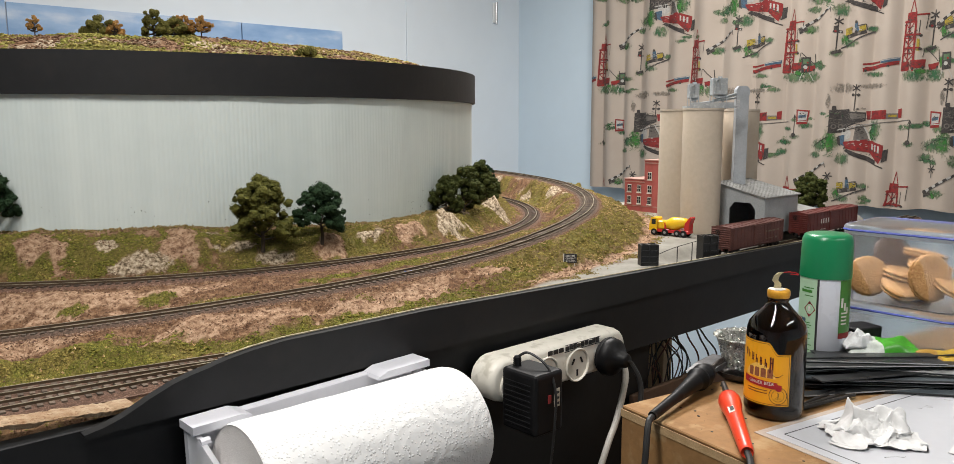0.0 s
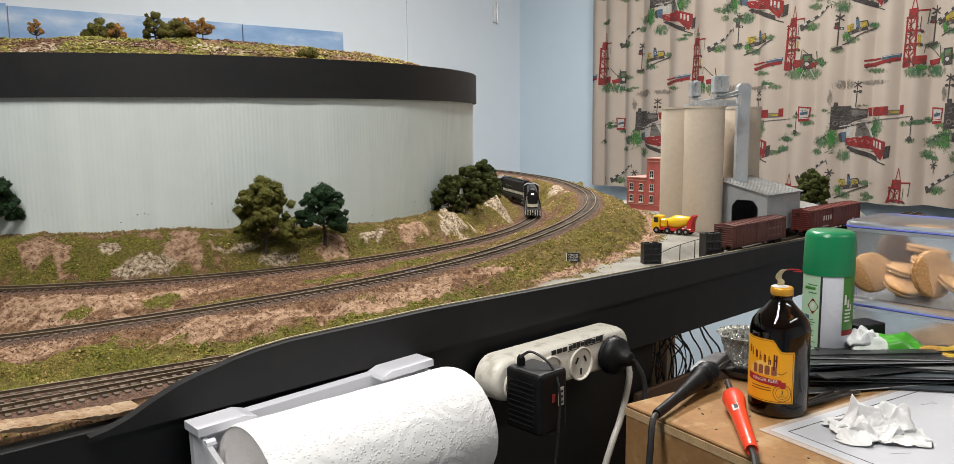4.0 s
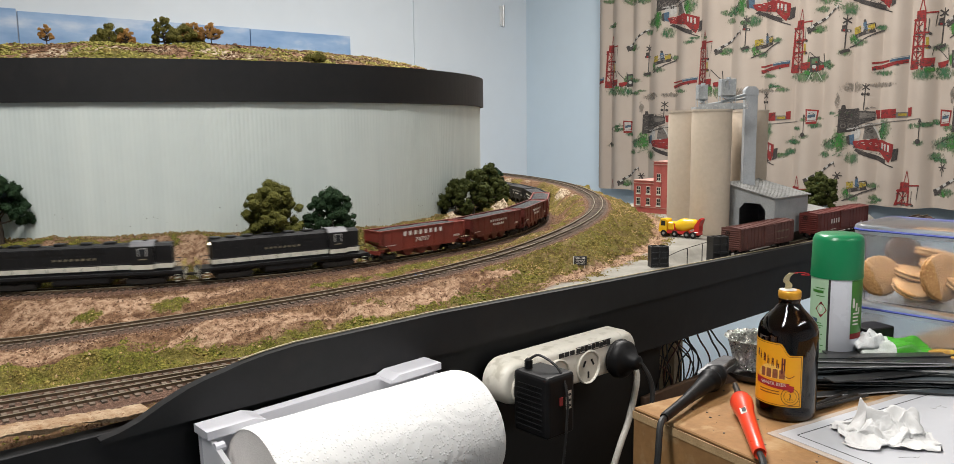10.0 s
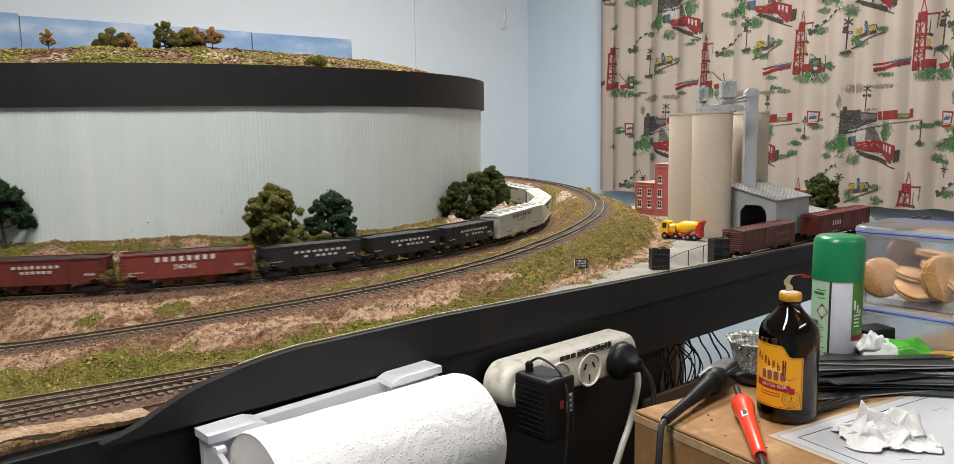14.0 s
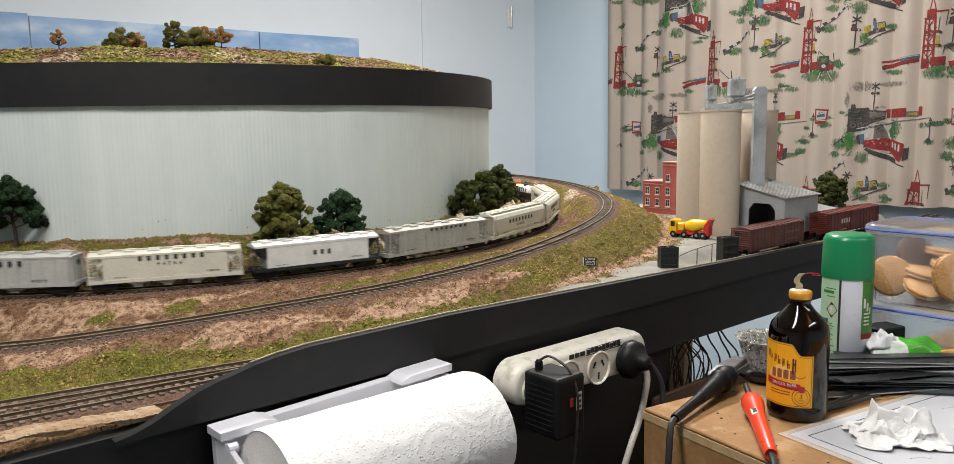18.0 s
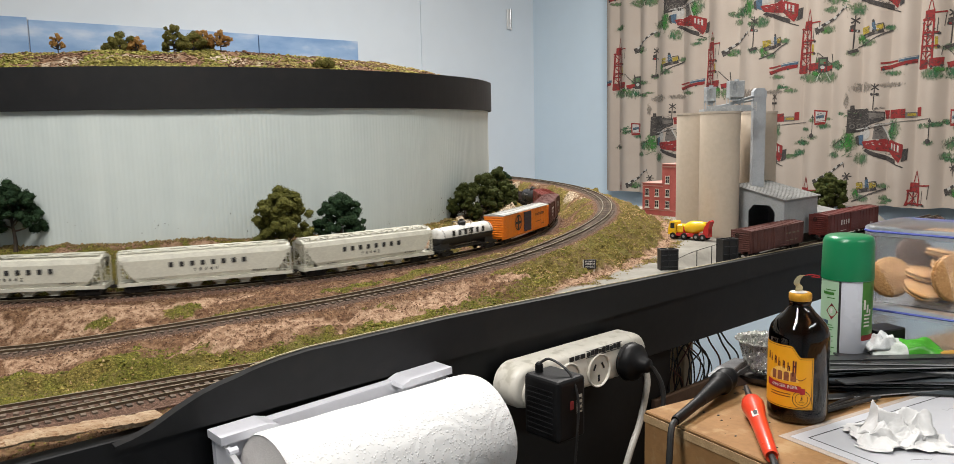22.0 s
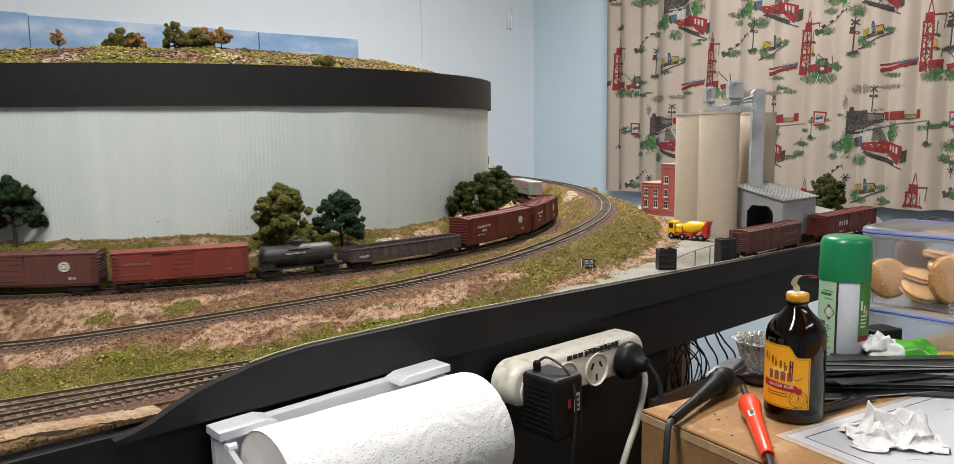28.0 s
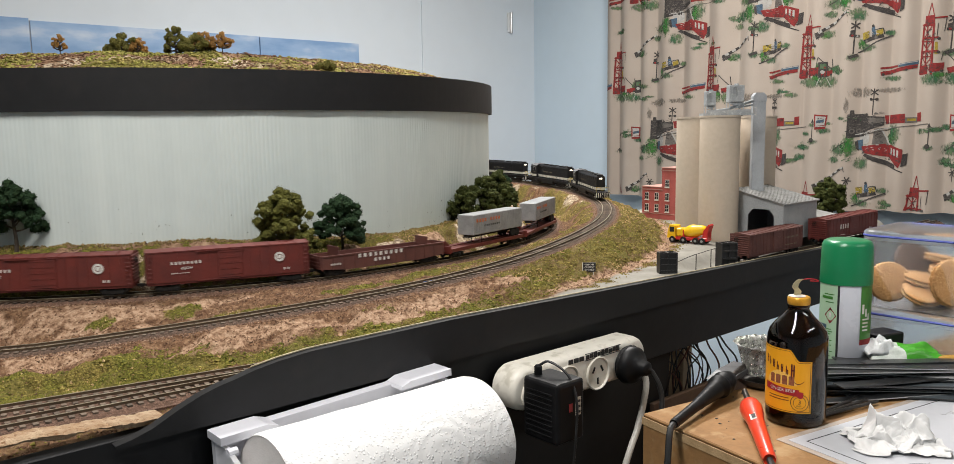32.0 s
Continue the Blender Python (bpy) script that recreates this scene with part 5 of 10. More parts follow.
# --- tank cars
def tank_car(L, colour, colname, rad, zc, word=None, dome=True):
    r = thing("tank_car", f"{colname} tank car on a black frame", "tank car", group="train")
    h = L / 2 - 0.006
    lt = h * 0.94
    bm = bm_new()
    prof = [(0, -lt), (rad * 0.5, -lt + 0.0006), (rad * 0.85, -lt + 0.003), (rad, -lt + 0.007), (rad, lt - 0.007), (rad * 0.85, lt - 0.003), (rad * 0.5, lt - 0.0006), (0, lt)]
    lathe(bm, prof, 28, Matrix.Translation((0, 0, zc)) @ pose(0, 0, 0, 0, 90, 0))
    for f in bm.faces:
        if f.calc_center_median().z < zc + rad * 0.02 and colour is C_TANKW:
            f.material_index = 1
    part("tank", bm, [colour, C_BLK], r, "white tank with a black underside" if colour is C_TANKW else "", smooth=True)
    bm = bm_new()
    for k in range(2):
        x = -lt * 0.86 + k * lt * 1.72
        ring = [(x, (rad + 0.0002) * math.cos(a), zc + (rad + 0.0002) * math.sin(a)) for a in [2 * math.pi * j / 24 for j in range(25)]]
        sweep(bm, ring, 0.0004, 4, caps=False)
    part("tank_band", bm, colour if colour is C_BLK else C_BLK, r)
    bm = bm_new()
    lathe(bm, [(0.0065, 0), (0.0065, 0.0058), (0.0055, 0.0070), (0, 0.0072)], 18, pose(0, 0, zc + rad - 0.0012))
    lathe(bm, [(0.0030, 0), (0.0030, 0.003), (0, 0.003)], 10, pose(0, 0, zc + rad + 0.0058))
    part("dome", bm, C_BLK, r, "black filling dome", smooth=False)
    bm = bm_new()
    for s in (-1, 1):
        for k in (-1, 1):
            rod(bm, (k * 0.014, s * 0.0075, zc + rad * 0.75), (k * 0.014, s * 0.0075, zc + rad + 0.005), 0.0004, 4)
        rod(bm, (-0.014, s * 0.0075, zc + rad + 0.005), (0.014, s * 0.0075, zc + rad + 0.005), 0.0004, 4)
        box(bm, -0.015, 0.015, s * 0.0105 - 0.003, s * 0.0105 + 0.003, zc + rad * 0.62, zc + rad * 0.62 + 0.0006)
        ladder(bm, 0.0, s * (rad + 0.0025), 0.012, zc + rad * 0.6, n=7)
    part("platform", bm, C_BLK, r)
    bm = bm_new()
    box(bm, -h, h, -0.004, 0.004, 0.0095, 0.0130)
    for s in (-1, 1):
        prism(bm, [(s * h * 0.62, 0.0125), (s * h * 0.92, 0.0125), (s * h * 0.90, zc - rad * 0.55), (s * h * 0.64, zc - rad * 0.55)], -0.012, 0.012)
        box(bm, s * h - 0.001, s * h + 0.001, -0.0155, 0.0155, 0.0095, 0.0135)
        box(bm, -h, h, s * 0.0155 - 0.0008, s * 0.0155 + 0.0008, 0.0115, 0.0130)
    part("frame", bm, C_BLK, r)
    bm = bm_new()
    for s in (-1, 1):
        rod(bm, (-h * 0.95, s * (rad * 0.99), zc - 0.001), (h * 0.95, s * (rad * 0.99), zc - 0.001), 0.0004, 5)
    sides("handrail", bm, C_BLK, r, by="y")
    if word:
        xa, xb, zl, hl, n_l, mt = word
        bars(r, xa * h, xb * h, zl, hl, n_l, rad + 0.0001, mt)
    for s in (-1, 1):
        truck(r, s * h * 0.74)
    couplers(r, L)
    return r


# --- gondolas and flats
def gondola(L, colour, colname, H=0.030, ribs=13, word=None, load=False, open_flap=False):
    r = thing("gondola_car", f"{colname} low-sided gondola car", "gondola car", group="train")
    h, w, zs = L / 2 - 0.006, 0.0165, 0.0120
    bm = bm_new()
    box(bm, -h, h, -w, w, zs, zs + 0.002)
    part("floor_plate", bm, colour, r)
    for sy in (-1, 1):
        bm = bm_new()
        prism(bm, [(-h, zs), (-h, H), (h, H), (h, zs), (h * 0.6, zs - 0.004), (-h * 0.6, zs - 0.004)], sy * w - 0.0006, sy * w + 0.0006)
        for i in range(ribs):
            x = -h + 0.002 + i * (2 * h - 0.004) / (ribs - 1)
            box(bm, x - 0.0007, x + 0.0007, sy * (w + 0.0008) - 0.0008, sy * (w + 0.0008) + 0.0008, zs - 0.002, H - 0.001)
        box(bm, -h, h, sy * (w + 0.0004) - 0.0012, sy * (w + 0.0004) + 0.0012, H - 0.001, H + 0.0006)
        part("side", bm, colour, r)
    for s in (-1, 1):
        bm = bm_new()
        box(bm, s * h - 0.0006, s * h + 0.0006, -w, w, zs, H + 0.0010)
        for k in range(3):
            box(bm, s * (h + 0.0007) - 0.0006, s * (h + 0.0007) + 0.0006, -w, w, zs + 0.003 + k * 0.005, zs + 0.0045 + k * 0.005)
        part("end", bm, colour, r)
    bm = bm_new(); box(bm, -h, h, -0.004, 0.004, zs - 0.004, zs)
    part("sill", bm, C_FRAME, r)
    if open_flap:
        bm = bm_new()
        for s in (-1, 1):
            box(bm, s * h * 0.72 - 0.0006, s * h * 0.72 + 0.0006, -w * 0.95, w * 0.95, H - 0.001, H + 0.011, m=None)
        sides("bulkhead", bm, colour, r, by="x")
    if word:
        for (xa, xb, zl, hl, n_l, mt, gp) in word:
            bars(r, xa * h, xb * h, zl, hl, n_l, w + 0.0017, mt, gaps=gp)
    bars(r, -h * 0.86, -h * 0.70, zs + 0.004, 0.0028, 5, w + 0.0017, C_WHITE, "stencil")
    for s in (-1, 1):
        truck(r, s * h * 0.76)
    couplers(r, L)
    return r


def trailer_flat(L):
    r = thing("flat_car", "dark red flat car carrying a silver road trailer", "flat car", group="train")
    h, w = L / 2 - 0.006, 0.0160
    bm = bm_new()
    box(bm, -h, h, -0.006, 0.006, 0.0095, 0.0150)
    for sy in (-1, 1):
        box(bm, -h, h, sy * w - 0.0012, sy * w + 0.0012, 0.0110, 0.0160)
        box(bm, -h, h, sy * 0.011 - 0.003, sy * 0.011 + 0.003, 0.0150, 0.0158)
    for k in range(14):
        x = -h + 0.004 + k * (2 * h - 0.008) / 13
        box(bm, x - 0.001, x + 0.001, -w, w, 0.0115, 0.0145)
    part("deck", bm, C_TUSCAN, r)
    bm = bm_new()
    for s in (-1, 1):
        box(bm, s * h - 0.001, s * h + 0.001, -w, w, 0.0090, 0.0200)
        prism(bm, [(s * h, 0.0155), (s * h, 0.0275), (s * (h - 0.003), 0.0275), (s * (h - 0.016), 0.0155)], -0.004, 0.004)
    sides("hitch", bm, C_TUSCAN, r, by="x")
    for s in (-1, 1):
        truck(r, s * h * 0.80)
    couplers(r, L)
    x0, x1 = -h * 0.98, h * 0.42
    bm = bm_new(); box(bm, x0, x1, -0.0155, 0.0155, 0.0300, 0.0620, 0.0008)
    body = part("trailer_body", bm, C_SILVER, r, "ribbed silver trailer box")
    bm = bm_new()
    for k in range(30):
        x = x0 + 0.003 + k * (x1 - x0 - 0.006) / 29
        for sy in (-1, 1):
            box(bm, x - 0.0005, x + 0.0005, sy * 0.0156 - 0.0004, sy * 0.0156 + 0.0004, 0.0315, 0.0605)
    sides("trailer_ribs", bm, C_SILVER, body, by="y")
    bars(body, x0 + 0.45 * (x1 - x0), x0 + 0.93 * (x1 - x0), 0.0500, 0.0052, 9, 0.0161, surf("print_orange", (0.7, 0.16, 0.03), (0.6, 0.13, 0.03), 200, 0.6, 0.02), gaps=(4,))
    bars(body, x0 + 0.60 * (x1 - x0), x0 + 0.93 * (x1 - x0), 0.0420, 0.0028, 8, 0.0161, C_PRINTB)
    bm = bm_new()
    box(bm, x0 + 0.002, x1 - 0.002, -0.006, 0.006, 0.0255, 0.0300)
    for s in (-1, 1):
        rod(bm, (x1 - 0.030, s * 0.010, 0.0158), (x1 - 0.030, s * 0.010, 0.0300), 0.0008, 6)
    part("trailer_chassis", bm, C_FRAME, r)
    for k in range(2):
        for s in (-1, 1):
            bm = bm_new()
            m = Matrix.Translation((x0 + 0.014 + 0.013 * k, s * 0.0125 - 0.002, 0.0222)) @ pose(0, 0, 0, -90)
            lathe(bm, [(0, 0), (0.0062, 0), (0.0065, 0.0008), (0.0065, 0.0032), (0.0062, 0.004), (0, 0.004)], 18, m)
            part("trailer_wheel", bm, C_FRAME, r)
    return r


GAPS = [0.0, 0.255, 0.507, 0.750, 0.931, 1.109, 1.284, 1.453, 1.599, 1.738, 1.873, 2.087, 2.279, 2.467, 2.683, 2.904, 3.125, 3.344, 3.496, 3.713,
        3.924, 4.097, 4.217, 4.429, 4.644, 4.856, 5.074, 5.292, 5.510]
HEAD = [(0.0, -0.095), (3.0, 0.547), (5.7, 1.125), (6.0, 1.190), (9.0, 1.833), (10.5, 2.151), (12.0, 2.480), (13.0, 2.692), (14.4, 2.999), (17.0, 3.555),
        (18.0, 3.763), (19.0, 3.966), (21.0, 4.377), (23.0, 4.716), (25.5, 5.127), (27.5, 5.482), (28.0, 5.572), (30.0, 5.922), (32.0, 6.255)]


def build_train():
    emb = (0.62, 0.0335, 0.0062, C_WHITE)
    wd = (-0.72, -0.34, 0.0345, 0.0036, 8, C_WHITE)
    kinds = [
        lambda L: locomotive(L, True), lambda L: locomotive(L, False), lambda L: locomotive(L, False),
        lambda L: open_hopper(L, C_OXIDE, "oxide red", letters=(8, 0.0340, 0.0062, -0.5, 0.45), number="74737", big=True),
        lambda L: open_hopper(L, C_TUSCAN, "dark red", letters=(8, 0.0335, 0.0036, -0.3, 0.38)),
        lambda L: open_hopper(L, C_TUSCAN, "dark red", letters=(8, 0.0335, 0.0036, -0.3, 0.38)),
        lambda L: open_hopper(L, C_OXIDE, "oxide red", letters=(8, 0.0340, 0.0062, -0.5, 0.45), number="74745", big=True),
        lambda L: open_hopper(L, C_BLK, "black", H=0.041, letters=(9, 0.0310, 0.0030, -0.42, 0.72)),
        lambda L: open_hopper(L, C_BLK, "black", H=0.041, letters=(9, 0.0310, 0.0030, -0.42, 0.72)),
        lambda L: open_hopper(L, C_BLK, "black", H=0.041, letters=(9, 0.0310, 0.0030, -0.42, 0.72)),
        lambda L: covered_hopper(L, C_GREY, "pale grey", "box", H=0.0500, letters=(8, 0.0365, 0.0060, -0.42, 0.46), number="9 0374"),
        lambda L: covered_hopper(L, C_TAN, "off-white", "three", H=0.0475, letters=(8, 0.0360, 0.0058, -0.38, 0.54), number="94784", ends=C_TAN),
        lambda L: covered_hopper(L, C_ROOF, "white and black-ended", "three", H=0.0475, letters=(3, 0.0265, 0.0060, -0.12, 0.22), ends=C_BLK, roof=C_ROOF),
        lambda L: covered_hopper(L, C_WEATH, "weathered grey ribbed", "ribbed", H=0.0490, letters=(8, 0.0400, 0.0040, -0.24, 0.55)),
        lambda L: covered_hopper(L, C_TAN, "pale grey curved-side", "curved", H=0.0510, letters=(8, 0.0305, 0.0062, -0.46, 0.50), number="98042"),
        lambda L: covered_hopper(L, C_TAN, "pale grey curved-side", "curved", H=0.0510, letters=(8, 0.0305, 0.0062, -0.46, 0.50), number="98040"),
        lambda L: covered_hopper(L, C_TAN, "pale grey curved-side", "curved", H=0.0510, letters=(8, 0.0305, 0.0062, -0.46, 0.50), number="98042"),
        lambda L: tank_car(L, C_TANKW, "weathered white", 0.0150, 0.0295, word=(-0.60, 0.62, 0.0310, 0.0085, 6, C_PRINTB)),
        lambda L: boxcar(L, C_ORANGE, "bright orange", H=0.0520, roof=surf("roof_silver", (0.46, 0.455, 0.43), (0.36, 0.355, 0.335), 90, 0.5, 0.1), door=C_NAVY, emblem=(-0.40, 0.0320, 0.0135, C_PRINTB), cross=True, word=(0.36, 0.78, 0.0360, 0.0042, 8, C_PRINTB)),
        lambda L: boxcar(L, C_BROWN, "dark brown", H=0.0515, emblem=emb, word=wd, number="42310"),
        lambda L: boxcar(L, C_OXIDE, "faded red", H=0.0490, word=(-0.85, -0.45, 0.0310, 0.0030, 8, C_GOLD), ribs=False),
        lambda L: tank_car(L, C_BLK, "glossy black", 0.0145, 0.0270, word=(-0.35, 0.15, 0.0300, 0.0022, 9, C_WHITE)),
        lambda L: gondola(L, C_GON, "weathered dark grey", H=0.0285),
        lambda L: boxcar(L, C_TUSCAN, "dark red", H=0.0535, emblem=(0.62, 0.0350, 0.0062, C_WHITE), word=wd, number="42222"),
        lambda L: boxcar(L, C_TUSCAN, "dark red", H=0.0535, emblem=(0.62, 0.0350, 0.0062, C_WHITE), word=wd, number="42514"),
        lambda L: gondola(L, C_BROWN, "brown", H=0.0290, word=[(-0.45, 0.30, 0.0225, 0.0052, 9, C_WHITE, ()), (-0.2, 0.08, 0.0150, 0.0045, 4, C_WHITE, ())], open_flap=True),
        trailer_flat, trailer_flat]
    train = []
    for k, f in enumerate(kinds):
        L = GAPS[k + 1] - GAPS[k]
        train.append((f(L), 0.5 * (GAPS[k] + GAPS[k + 1]), L))
    return train


TRAIN = build_train()


def motions():
    """The train runs round the inner line, out of sight behind the round sheet and back along the outer line."""
    ts, hs = [a for a, _ in HEAD], [b for _, b in HEAD]
    for car, off, L in TRAIN:
        rows = []
        for k in range(65):
            t = k * 0.5
            s = interp(t, ts, hs) - off
            a, b = line_point(s + L * 0.38), line_point(s - L * 0.38)
            d = a - b
            c = (a + b) / 2
            rows.append((t, pose(c.x, c.y, c.z, 0, -math.degrees(math.atan2(d.z, math.hypot(d.x, d.y))), math.degrees(math.atan2(d.y, d.x)))))
        walk(car, rows)


# ---------------------------------------------------------------- wall fittings, sky board, curtain
def sky_material():
    m = bpy.data.materials.new("sky_print")
    m.use_nodes = True
    nt = m.node_tree
    b = nt.nodes["Principled BSDF"]
    b.inputs["Roughness"].default_value = 0.45
    tc = nt.nodes.new("ShaderNodeTexCoord")
    mp = nt.nodes.new("ShaderNodeMapping")
    mp.inputs["Scale"].default_value = (3.0, 3.0, 8.0)
    nt.links.new(tc.outputs["Object"], mp.inputs["Vector"])
    n = nt.nodes.new("ShaderNodeTexNoise")
    n.inputs["Scale"].default_value, n.inputs["Detail"].default_value = 1.6, 5.0
    nt.links.new(mp.outputs["Vector"], n.inputs["Vector"])
    r = nt.nodes.new("ShaderNodeValToRGB")
    e = r.color_ramp.elements
    e[0].position, e[0].color = 0.40, (0.20, 0.34, 0.57, 1)
    e[1].position, e[1].color = 0.70, (0.62, 0.68, 0.76, 1)
    k = e.new(0.54)
    k.color = (0.30, 0.44, 0.65, 1)
    nt.links.new(n.outputs["Fac"], r.inputs["Fac"])
    nt.links.new(r.outputs["Color"], b.inputs["Base Color"])
    return m


SKYPRINT = sky_material()
METAL = surf("plated_metal", (0.62, 0.63, 0.64), (0.5, 0.5, 0.5), 40, 0.35, 0.05, metal=0.8)


def build_wall_things():
    board = thing("sky_board", "blue sky backdrop panels with pale clouds fixed to the wall", "backdrop")
    for x0, x1, dz, dy in ((-0.6, 0.598, 0.006, 0.006), (0.602, 1.338, 0.0, 0.006), (1.34, 1.757, -0.002, 0.010)):
        bm = bm_new(); box(bm, x0, x1, YW - dy, YW - 0.001, 1.40, 1.700 + dz)
        part("panel", bm, SKYPRINT, board)
    bm = bm_new(); box(bm, 2.076, 2.088, YW - 0.006, YW, 0.0, CEIL)
    tagged(part("trim_strip", bm, WALLGREY), "thin painted cover strip on the wall joint", "trim", kind="structure")
    hinge = thing("hinge", "white painted steel hinge leaf on the wall panel", "hinge")
    bm = bm_new(); box(bm, 2.572, 2.588, YW - 0.008, YW, 1.796, 1.885, 0.0015)
    part("leaf", bm, surf("white_paint", (0.75, 0.76, 0.76), (0.7, 0.71, 0.71), 20, 0.4, 0.03), hinge)
    bm = bm_new(); rod(bm, (2.590, YW - 0.010, 1.793), (2.590, YW - 0.010, 1.888), 0.005, 12)
    part("knuckle", bm, METAL, hinge)


build_wall_things()

XC = XW - 0.062
FOLDS = [random.uniform(0.055, 0.13) for _ in range(60)]


def curtain_x(y):
    s = 2.22
    for k, wv in enumerate(FOLDS):
        if y > s - wv:
            u = (s - y) / wv
            a = 0.014 + 0.22 * (wv - 0.055)
            return XC - a * max(0.0, math.sin(math.pi * u)) ** 1.4 + 0.010 * math.sin(0.9 * k)* 0.4
        s -= wv
    return XC


CURT = surf("curtain_cloth", (0.400, 0.340, 0.287), (0.372, 0.312, 0.262), 8, 0.85, 0.12, mott=0.12, fine=900)
def wash_ink(name, c1, c2, cover):
    """Thin brushed ink: covers the cloth where a streaky noise and the patch's own fade let it."""
    m = bpy.data.materials.new(name)
    m.use_nodes = True
    nt = m.node_tree
    b = nt.nodes["Principled BSDF"]
    b.inputs["Roughness"].default_value = 0.9
    b.inputs["Specular IOR Level"].default_value = 0.1
    tc = nt.nodes.new("ShaderNodeTexCoord")
    mp = nt.nodes.new("ShaderNodeMapping")
    mp.inputs["Rotation"].default_value = (0.5, 0, 0)
    mp.inputs["Scale"].default_value = (1.0, 1.7, 1.0)
    nt.links.new(tc.outputs["Object"], mp.inputs["Vector"])
    n = nt.nodes.new("ShaderNodeTexNoise")
    n.inputs["Scale"].default_value, n.inputs["Detail"].default_value, n.inputs["Roughness"].default_value = 75, 7, 0.65
    nt.links.new(mp.outputs["Vector"], n.inputs["Vector"])
    at = nt.nodes.new("ShaderNodeAttribute")
    at.attribute_name = "ink"
    ad = nt.nodes.new("ShaderNodeMath")
    ad.operation = "MULTIPLY_ADD"
    ad.inputs[1].default_value = 0.42
    nt.links.new(at.outputs["Fac"], ad.inputs[0])
    nt.links.new(n.outputs["Fac"], ad.inputs[2])
    r = nt.nodes.new("ShaderNodeMapRange")
    r.inputs["From Min"].default_value, r.inputs["From Max"].default_value, r.inputs["To Max"].default_value = 0.62, 0.88, cover
    nt.links.new(ad.outputs[0], r.inputs["Value"])
    nt.links.new(r.outputs["Result"], b.inputs["Alpha"])
    n2 = nt.nodes.new("ShaderNodeTexNoise")
    n2.inputs["Scale"].default_value = 30
    nt.links.new(tc.outputs["Object"], n2.inputs["Vector"])
    cr = nt.nodes.new("ShaderNodeValToRGB")
    cr.color_ramp.elements[0].position, cr.color_ramp.elements[1].position = 0.38, 0.62
    cr.color_ramp.elements[0].color, cr.color_ramp.elements[1].color = (*c1, 1), (*c2, 1)
    nt.links.new(n2.outputs["Fac"], cr.inputs["Fac"])
    nt.links.new(cr.outputs["Color"], b.inputs["Base Color"])
    return m


P_RED = surf("print_red", (0.26, 0.018, 0.016), (0.17, 0.016, 0.016), 120, 0.85, 0.05, c3=(0.08, 0.02, 0.02))
P_DARK = surf("print_dark", (0.022, 0.020, 0.020), (0.050, 0.042, 0.038), 160, 0.85, 0.05, c3=(0.11, 0.092, 0.078))
P_GREEN = surf("print_green", (0.045, 0.10, 0.05), (0.10, 0.15, 0.08), 110, 0.85, 0.05)
P_YELL = surf("print_yellow", (0.36, 0.27, 0.03), (0.26, 0.19, 0.03), 120, 0.85, 0.05, c3=(0.10, 0.08, 0.03))
P_BLUE = surf("print_blue", (0.035, 0.075, 0.12), (0.07, 0.12, 0.17), 120, 0.85, 0.05, c3=(0.04, 0.04, 0.05))
P_PALE = surf("print_pale", (0.42, 0.40, 0.37), (0.33, 0.32, 0.30), 120, 0.85, 0.05)
W_GREEN = wash_ink("wash_green", (0.045, 0.115, 0.06), (0.12, 0.17, 0.09), 0.85)
W_GREY = wash_ink("wash_grey", (0.14, 0.125, 0.105), (0.22, 0.19, 0.16), 0.7)
W_LEAF = wash_ink("wash_leaf", (0.035, 0.14, 0.035), (0.07, 0.17, 0.05), 0.9)
PRINTS = [P_RED, P_DARK, P_GREEN, P_YELL, P_BLUE, P_PALE, W_GREEN, W_GREY, W_LEAF, surf("print_grey", (0.15, 0.13, 0.115), (0.10, 0.09, 0.08), 160, 0.85, 0.05)]


